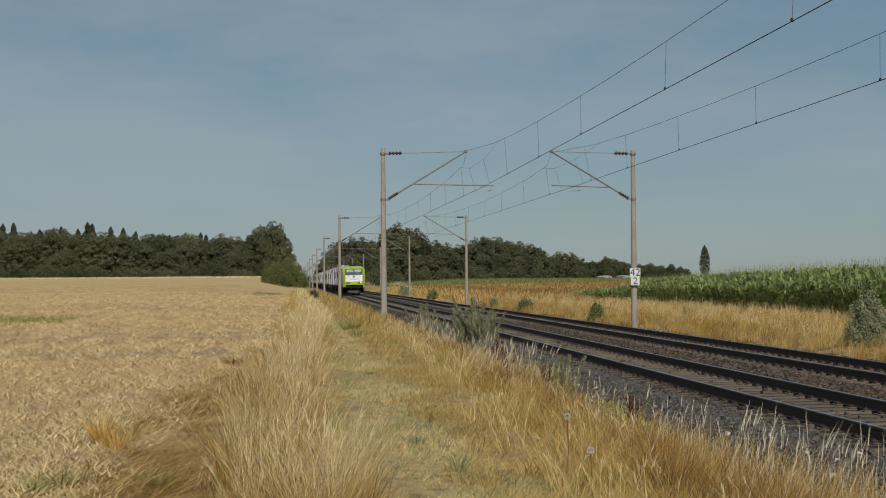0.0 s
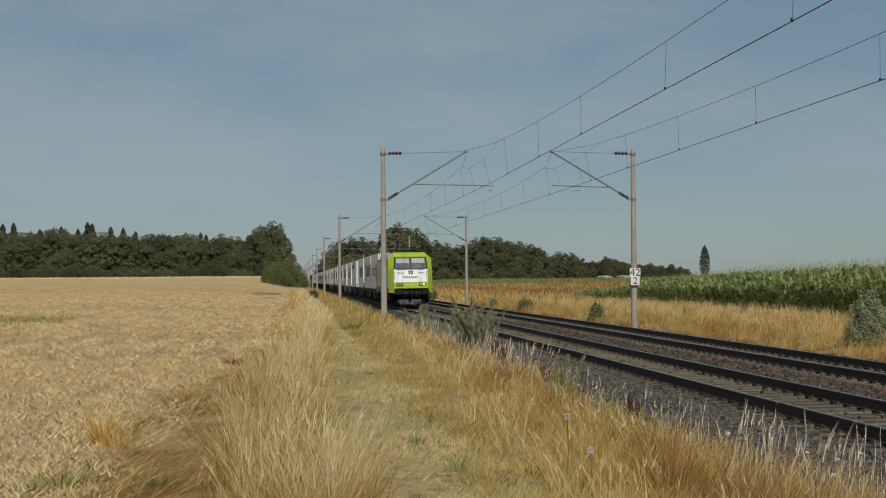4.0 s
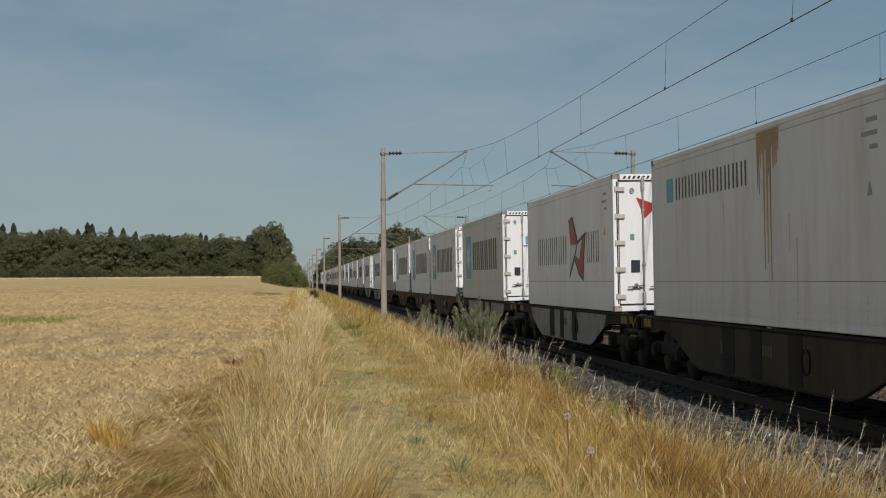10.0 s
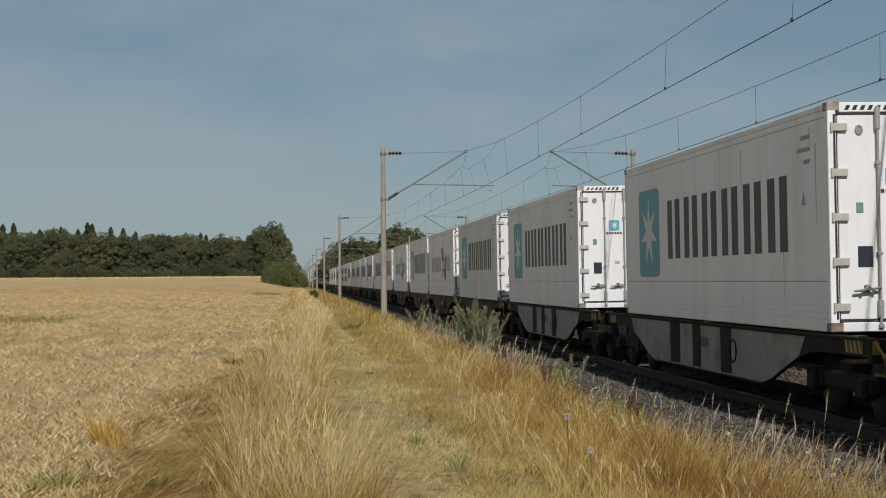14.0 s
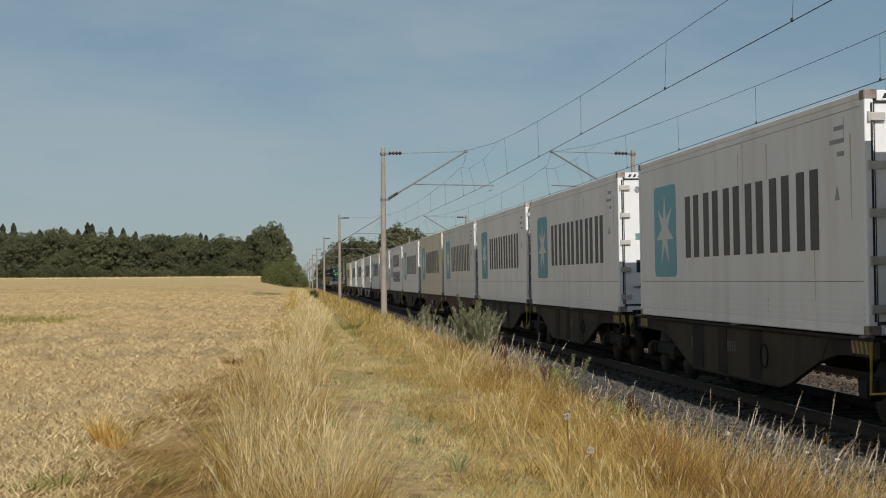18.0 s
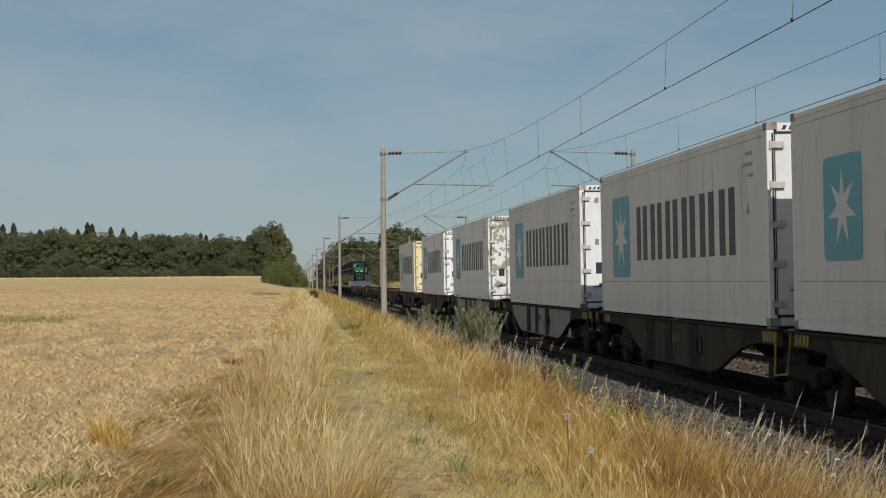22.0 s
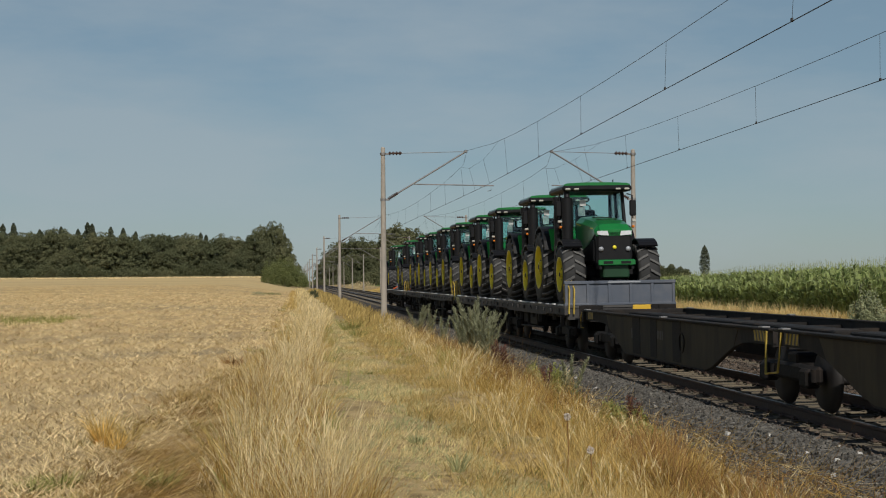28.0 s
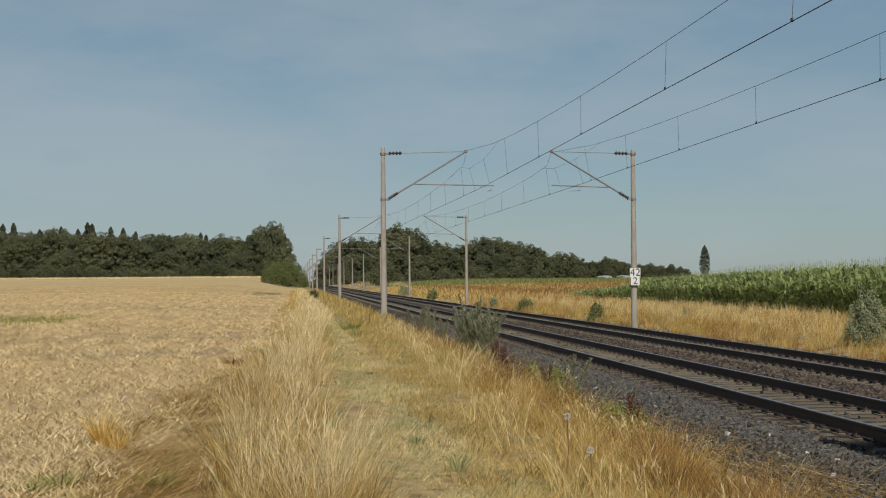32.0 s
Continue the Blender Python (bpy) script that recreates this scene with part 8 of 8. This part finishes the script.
def corn_field():
    xs, ys = [], []
    for r_ in range(16):
        x_row = 15.9 + r_ * 0.75
        y = np.arange(40 - r_ * 0.2, 136 + r_ * 3.0, 0.19 if r_ < 4 else 0.42)
        xs.append(np.full(len(y), x_row) + rng.normal(0, 0.06, len(y)))
        ys.append(y + rng.normal(0, 0.05, len(y)))
    x, y = np.concatenate(xs), np.concatenate(ys)
    ok = rng.random(len(x)) < np.interp(y, [105, 140], [1.0, 0.25])
    x, y = x[ok], y[ok]
    h = rng.uniform(0.93, 1.03, len(x)) * np.interp(x, [15.8, 16.7, 17.5, 18.3], [0.66, 0.86, 0.98, 1.01]) * np.interp(y, [60, 75, 90, 110, 120, 140], [2.68, 2.6, 2.42, 2.05, 1.3, 0.5])
    z = ground_z(x, y)
    # leaves: eight a plant, rising steeply and arching out
    reps = 8
    px_, py_, ph = np.repeat(x, reps), np.repeat(y, reps), np.repeat(h, reps)
    lv = np.tile((np.arange(reps) + 0.7) / (reps + 0.3), len(x))
    pz_ = np.repeat(z, reps) + ph * (0.08 + 0.72 * lv)
    k = len(px_)
    ln = rng.uniform(0.6, 1.2, k) * (1 - 0.25 * lv)
    a = rng.uniform(0, 6.283, k)
    segs, verts = 4, np.zeros((k, 5, 2, 3))
    wx, wy = -np.sin(a), np.cos(a)
    for i in range(5):
        u = i / 4
        out, up = ln * (0.14 * u + 0.5 * u * u), ln * (1.0 * u - 0.62 * u * u * u)
        cx_, cy_, cz_ = px_ + out * np.cos(a), py_ + out * np.sin(a), pz_ + up
        ww = 0.078 * (1 - u ** 1.6) + 0.004
        verts[:, i, 0] = np.stack([cx_ - wx * ww, cy_ - wy * ww, cz_], -1)
        verts[:, i, 1] = np.stack([cx_ + wx * ww, cy_ + wy * ww, cz_], -1)
    f = np.array([(2 * i, 2 * i + 1, 2 * i + 3, 2 * i + 2) for i in range(4)])
    me = raw("corn_leaves", verts.reshape(-1, 3), (f[None] + 10 * np.arange(k)[:, None, None]).reshape(-1, 4), CORN)
    field = tagged(new("corn_field", me), "dense field of tall green corn", "corn", kind="stuff")
    st = blades(x, y, z, h, np.full(len(x), 0.035), np.zeros(len(x)), np.zeros(len(x)), "corn_stalks", CORN, 1)
    tagged(part("corn_stalks", st, None, field), kind="stuff")
    n3 = np.arange(len(x))
    ts = blades(x[n3], y[n3], (z + h)[n3] - 0.08, rng.uniform(0.12, 0.24, len(n3)), np.full(len(n3), 0.014), rng.uniform(0, 0.5, len(n3)), np.zeros(len(n3)), "corn_tassels", TASSEL, 1)
    tagged(part("corn_tassels", ts, None, field), kind="stuff")


corn_field()

CROP = surf("ripening_crop", (0.24, 0.245, 0.085), (0.17, 0.18, 0.062), 0.8, 0, 1.0, big=0.1, bump=0, vary="island", amount=0.35, spec=0.2, translucent=0.3)
k = 9000
x, y = rng.uniform(22, 140, k), rng.uniform(390, 600, k)
me = blades(x, y, ground_z(x, y), rng.uniform(0.8, 1.3, k), np.full(k, 0.3), rng.normal(0, 0.2, k), np.full(k, 0.2), "distant_crop", CROP, 2)
tagged(new("distant_crop", me), "low green crop beyond the verge", "crop", kind="stuff")

# distant sheds
SHED_WALL = surf("pale_shed_wall", (0.62, 0.63, 0.63), (0.52, 0.53, 0.53), 0.7, 0, 0.6, bump=0)
SHED_ROOF = surf("light_metal_shed_roof", (0.60, 0.62, 0.63), (0.5, 0.52, 0.53), 0.5, 0.1, 0.6, bump=0)
for brg, w_ in ((1069, 3.6), (1103, 3.2)):
    x_ = spot(brg, 640)
    shed = thing("farm_shed", "low pale shed with light roof beyond the crops", "shed", "farm sheds", pose(x_, 640, float(ground_z(x_, 640)) - 1.7, 0, 0, 8))
    part("wall", Shape().box(-w_ / 2, w_ / 2, -4, 4, 0, 3.0), SHED_WALL, shed)
    part("roof", Shape().prism([(-w_ / 2 - 0.3, 2.95), (w_ / 2 + 0.3, 2.95), (0, 3.35)], 1, -4.3, 4.3), SHED_ROOF, shed)
    part("door", Shape().box(-1.0, 1.0, -4.05, -3.98, 0, 2.3), GREY_PLATE, shed)

# weeds and stalks that sway in the wind and in the train's draught
WEED = surf("grey_green_weed_leaf", (0.29, 0.295, 0.18), (0.19, 0.2, 0.12), 0.7, 0, 2, bump=0, vary="island", amount=0.35, spec=0.2, translucent=0.2)
STALK = surf("pale_seeding_stalk", (0.64, 0.57, 0.43), (0.5, 0.43, 0.31), 0.8, 0, 3, bump=0, vary="island", amount=0.3, spec=0.2)


def weed(brg, dist, h, branches, label, seed):
    r = np.random.default_rng(seed)
    w_ = thing("mugwort_plant", label, "weed", "weeds on the verge")
    st = Shape()
    pts, dirs_ = [], []
    for i in range(branches):
        a, out = r.random() * 6.283, r.uniform(0.1, 0.42) * h * 0.8
        top = h * r.uniform(0.72, 1.0)
        p0, p1, p2 = Vector((0, 0, h * 0.1)), Vector((math.cos(a) * out * 0.45, math.sin(a) * out * 0.45, top * 0.55)), Vector((math.cos(a) * out, math.sin(a) * out, top))
        st.tube([p0, p1, p2], 0.009, 5, 0.003)
        for j in range(260):
            u = 0.05 + 0.95 * j / 260
            q = p0 * (1 - u) ** 2 + p1 * 2 * u * (1 - u) + p2 * u * u
            pts.append((q.x, q.y, q.z, (0.22 * (1.1 - u) + 0.03) * min(1.0, h / 1.6)))
    part("stem", st, GREEN_GRASS, w_)
    pts = np.array(pts)
    me = blades(pts[:, 0], pts[:, 1], pts[:, 2], pts[:, 3] * r.uniform(0.4, 1.1, len(pts)) + 0.02, np.full(len(pts), 0.02), r.uniform(0.2, 1.1, len(pts)), np.zeros(len(pts)), "foliage", WEED, 2)
    part("foliage", me, None, w_)
    x_ = spot(brg, dist)
    sway(w_, x_, dist, float(ground_z(x_, dist)) - 0.05, 3.0, 9.0, r.random() * 6)


def sway(ob, x_, y_, z_, calm, gust, ph):
    """Leans a plant to and fro: gently before the train, hard in its draught."""
    rows = []
    for i in range(33):
        t = float(i)
        g = np.interp(t, [0, 6.5, 9, 25, 27, 28, 32], [0, 0, 0.5, 0.7, 1.7, 2.6, 2.6]) if gust > 20 else np.interp(t, [0, 6.5, 8.5, 32], [0, 0, 1, 1])
        amp = calm * 0.5 + gust * 0.08 * min(g, 1.5)
        rows.append((t, pose(x_, y_, z_, gust * g + amp * math.sin(1.9 * t + ph), gust * 0.25 * min(g, 1.0) + amp * 0.7 * math.sin(2.6 * t + ph * 1.7), 0)))
    ob.matrix_basis = rows[0][1]
    SWAY.append((ob, rows))


weed(738, 53, 1.35, 4, "tall grey-green mugwort beside the ballast", 1)
weed(757, 51, 1.2, 3, "tall grey-green mugwort beside the ballast", 2)
weed(782, 47, 1.1, 3, "grey-green mugwort beside the ballast", 3)
weed(822, 39.5, 1.35, 12, "bushy grey-green mugwort beside the ballast", 4)
weed(840, 38, 1.75, 17, "bushy grey-green mugwort beside the ballast", 5)
weed(856, 37, 1.45, 13, "bushy grey-green mugwort beside the ballast", 6)
weed(1006, 27.5, 1.0, 4, "slender mugwort at the ballast's edge", 7)


def stalks(brg, dist, n, h, seed, gust=34):
    r = np.random.default_rng(seed)
    c = thing("grass_stalks", "clump of tall pale seeding grass stalks", "grass", "tall grass stalks")
    a, q = r.random(n) * 6.283, 0.45 * np.sqrt(r.random(n))
    hh = h * r.uniform(0.4, 1.12, n)
    x_, y_ = q * np.cos(a), q * np.sin(a)
    lean, dd = np.abs(r.normal(0.14, 0.2, n)), r.normal(0.3, 1.2, n)
    me = blades(x_, y_, np.full(n, -0.05), hh, np.full(n, 0.0024 * (1 + dist / 38)), lean, np.full(n, 0.12), "stem", STALK, 3, dirs=dd)
    tagged(part("stem", me, None, c), kind="stuff")
    hx, hy, hz = x_ + hh * (lean * 0.85 + 0.12 * 0.72) * np.cos(dd), y_ + hh * (lean * 0.85 + 0.12 * 0.72) * np.sin(dd), hh * 0.80
    me = blades(np.repeat(hx, 5), np.repeat(hy, 5), np.repeat(hz, 5) - 0.05 * h * r.random(5 * n), np.repeat(hh * 0.26, 5) * r.uniform(0.5, 1.0, 5 * n), np.full(5 * n, 0.0024 * (1 + dist / 38)), np.repeat(lean, 5) + r.normal(0.03, 0.012, 5 * n), np.full(5 * n, 0.1), "seed_head", STALK, 2, dirs=np.repeat(dd, 5) + r.normal(0, 0.1, 5 * n))
    tagged(part("seed_head", me, None, c), kind="stuff")
    k = 4 * n + 70
    a, q = r.random(k) * 6.283, 0.42 * np.sqrt(r.random(k))
    me = blades(q * np.cos(a), q * np.sin(a), np.full(k, -0.04), h * r.uniform(0.35, 0.85, k), np.full(k, 0.0055), np.abs(r.normal(0.15, 0.15, k)), r.uniform(0.1, 0.7, k), "foliage", (PALE_GOLD, RUST_GRASS, TUFT_GOLD, DRY_GRASS, PALE_GOLD)[seed % 5], 3, dirs=r.normal(0.3, 1.3, k))
    tagged(part("foliage", me, None, c, "golden blades at the foot of the stalks"), kind="stuff")
    g = spot(brg, dist)
    sway(c, g, dist, float(ground_z(g, dist)), 4.0, gust, r.random() * 6)


for i in range(36):
    brg = 905 + i * 18.5
    dist = np.interp(brg, [900, 1100, 1300, 1600], [24.5, 17.5, 13.5, 10.8]) + rng.uniform(-1.0, 0.5)
    stalks(brg + rng.normal(0, 8), dist, int(np.interp(brg, [900, 1200, 1568], [4, 8, 12])), np.interp(brg, [900, 1300, 1568], [0.5, 0.66, 0.84]), 40 + i)
for i in range(14):
    brg = 730 + i * 15
    stalks(brg, np.interp(brg, [740, 900], [50, 27]) + rng.uniform(-1, 1), 26, 0.75, 90 + i, 30)

# dried white flower heads
FLOWER = surf("dried_flower_white", (0.62, 0.54, 0.46), (0.46, 0.39, 0.32), 0.9, 0, 9, bump=0, vary="island", amount=0.3)
for brg, dist, h in ((1001, 13.0, 0.48), (1042, 11.5, 0.36)):
    fl = thing("dried_flower", "dried white flower head on a thin stem", "flower", "dried flowers")
    part("stem", Shape().tube([(0, 0, 0), (0.01, 0, h * 0.5), (0, 0, h)], 0.005, 5), RUST_GRASS, fl)
    r_ = np.random.default_rng(int(brg))
    d_ = r_.normal(0, 1, (90, 3))
    d_ *= 0.028 / np.linalg.norm(d_, axis=1)[:, None]
    part("flower_head", leaves(d_ * np.array([0.8, 0.8, 0.9]) + np.array([0, 0, h + 0.02]), 0.012, FLOWER, "flower_head"), None, fl)
    gx_ = spot(brg, dist)
    fl.matrix_basis = pose(gx_, dist, float(ground_z(gx_, dist)), 0, 0, 0)


# dark red-brown seeding docks on the verge
DOCK = surf("dock_seed_brown", (0.13, 0.05, 0.03), (0.075, 0.03, 0.02), 0.9, 0, 6, bump=0, vary="island", amount=0.35)
for brg, dist, h in ((884, 30.7, 0.75), (893, 30.0, 0.7), (878, 31.2, 0.65), (900, 29.4, 0.6), (1120, 18.5, 0.55), (965, 26.5, 0.6)):
    dk = thing("dock_plant", "dark red-brown seeding dock on the verge", "weed", "docks on the verge")
    r_ = np.random.default_rng(int(brg))
    st, hd = Shape(), []
    for i in range(4):
        a = r_.random() * 6.283
        top = Vector((math.cos(a) * 0.14 * h, math.sin(a) * 0.14 * h, h * r_.uniform(0.75, 1.0)))
        st.tube([(0, 0, -0.03), top * 0.5, top], 0.006, 5, 0.003)
        for j in range(130):
            q = top * r_.uniform(0.45, 1.0)
            hd.append((q.x + r_.normal(0, 0.018), q.y + r_.normal(0, 0.018), q.z + r_.normal(0, 0.02)))
    part("stem", st, DOCK, dk)
    tagged(part("seed_head", leaves(np.array(hd), 0.014, DOCK, "seed_head"), None, dk), kind="stuff")
    gx_ = spot(brg, dist)
    dk.matrix_basis = pose(gx_, dist, float(ground_z(gx_, dist)), 0, 0, 0)
motions()
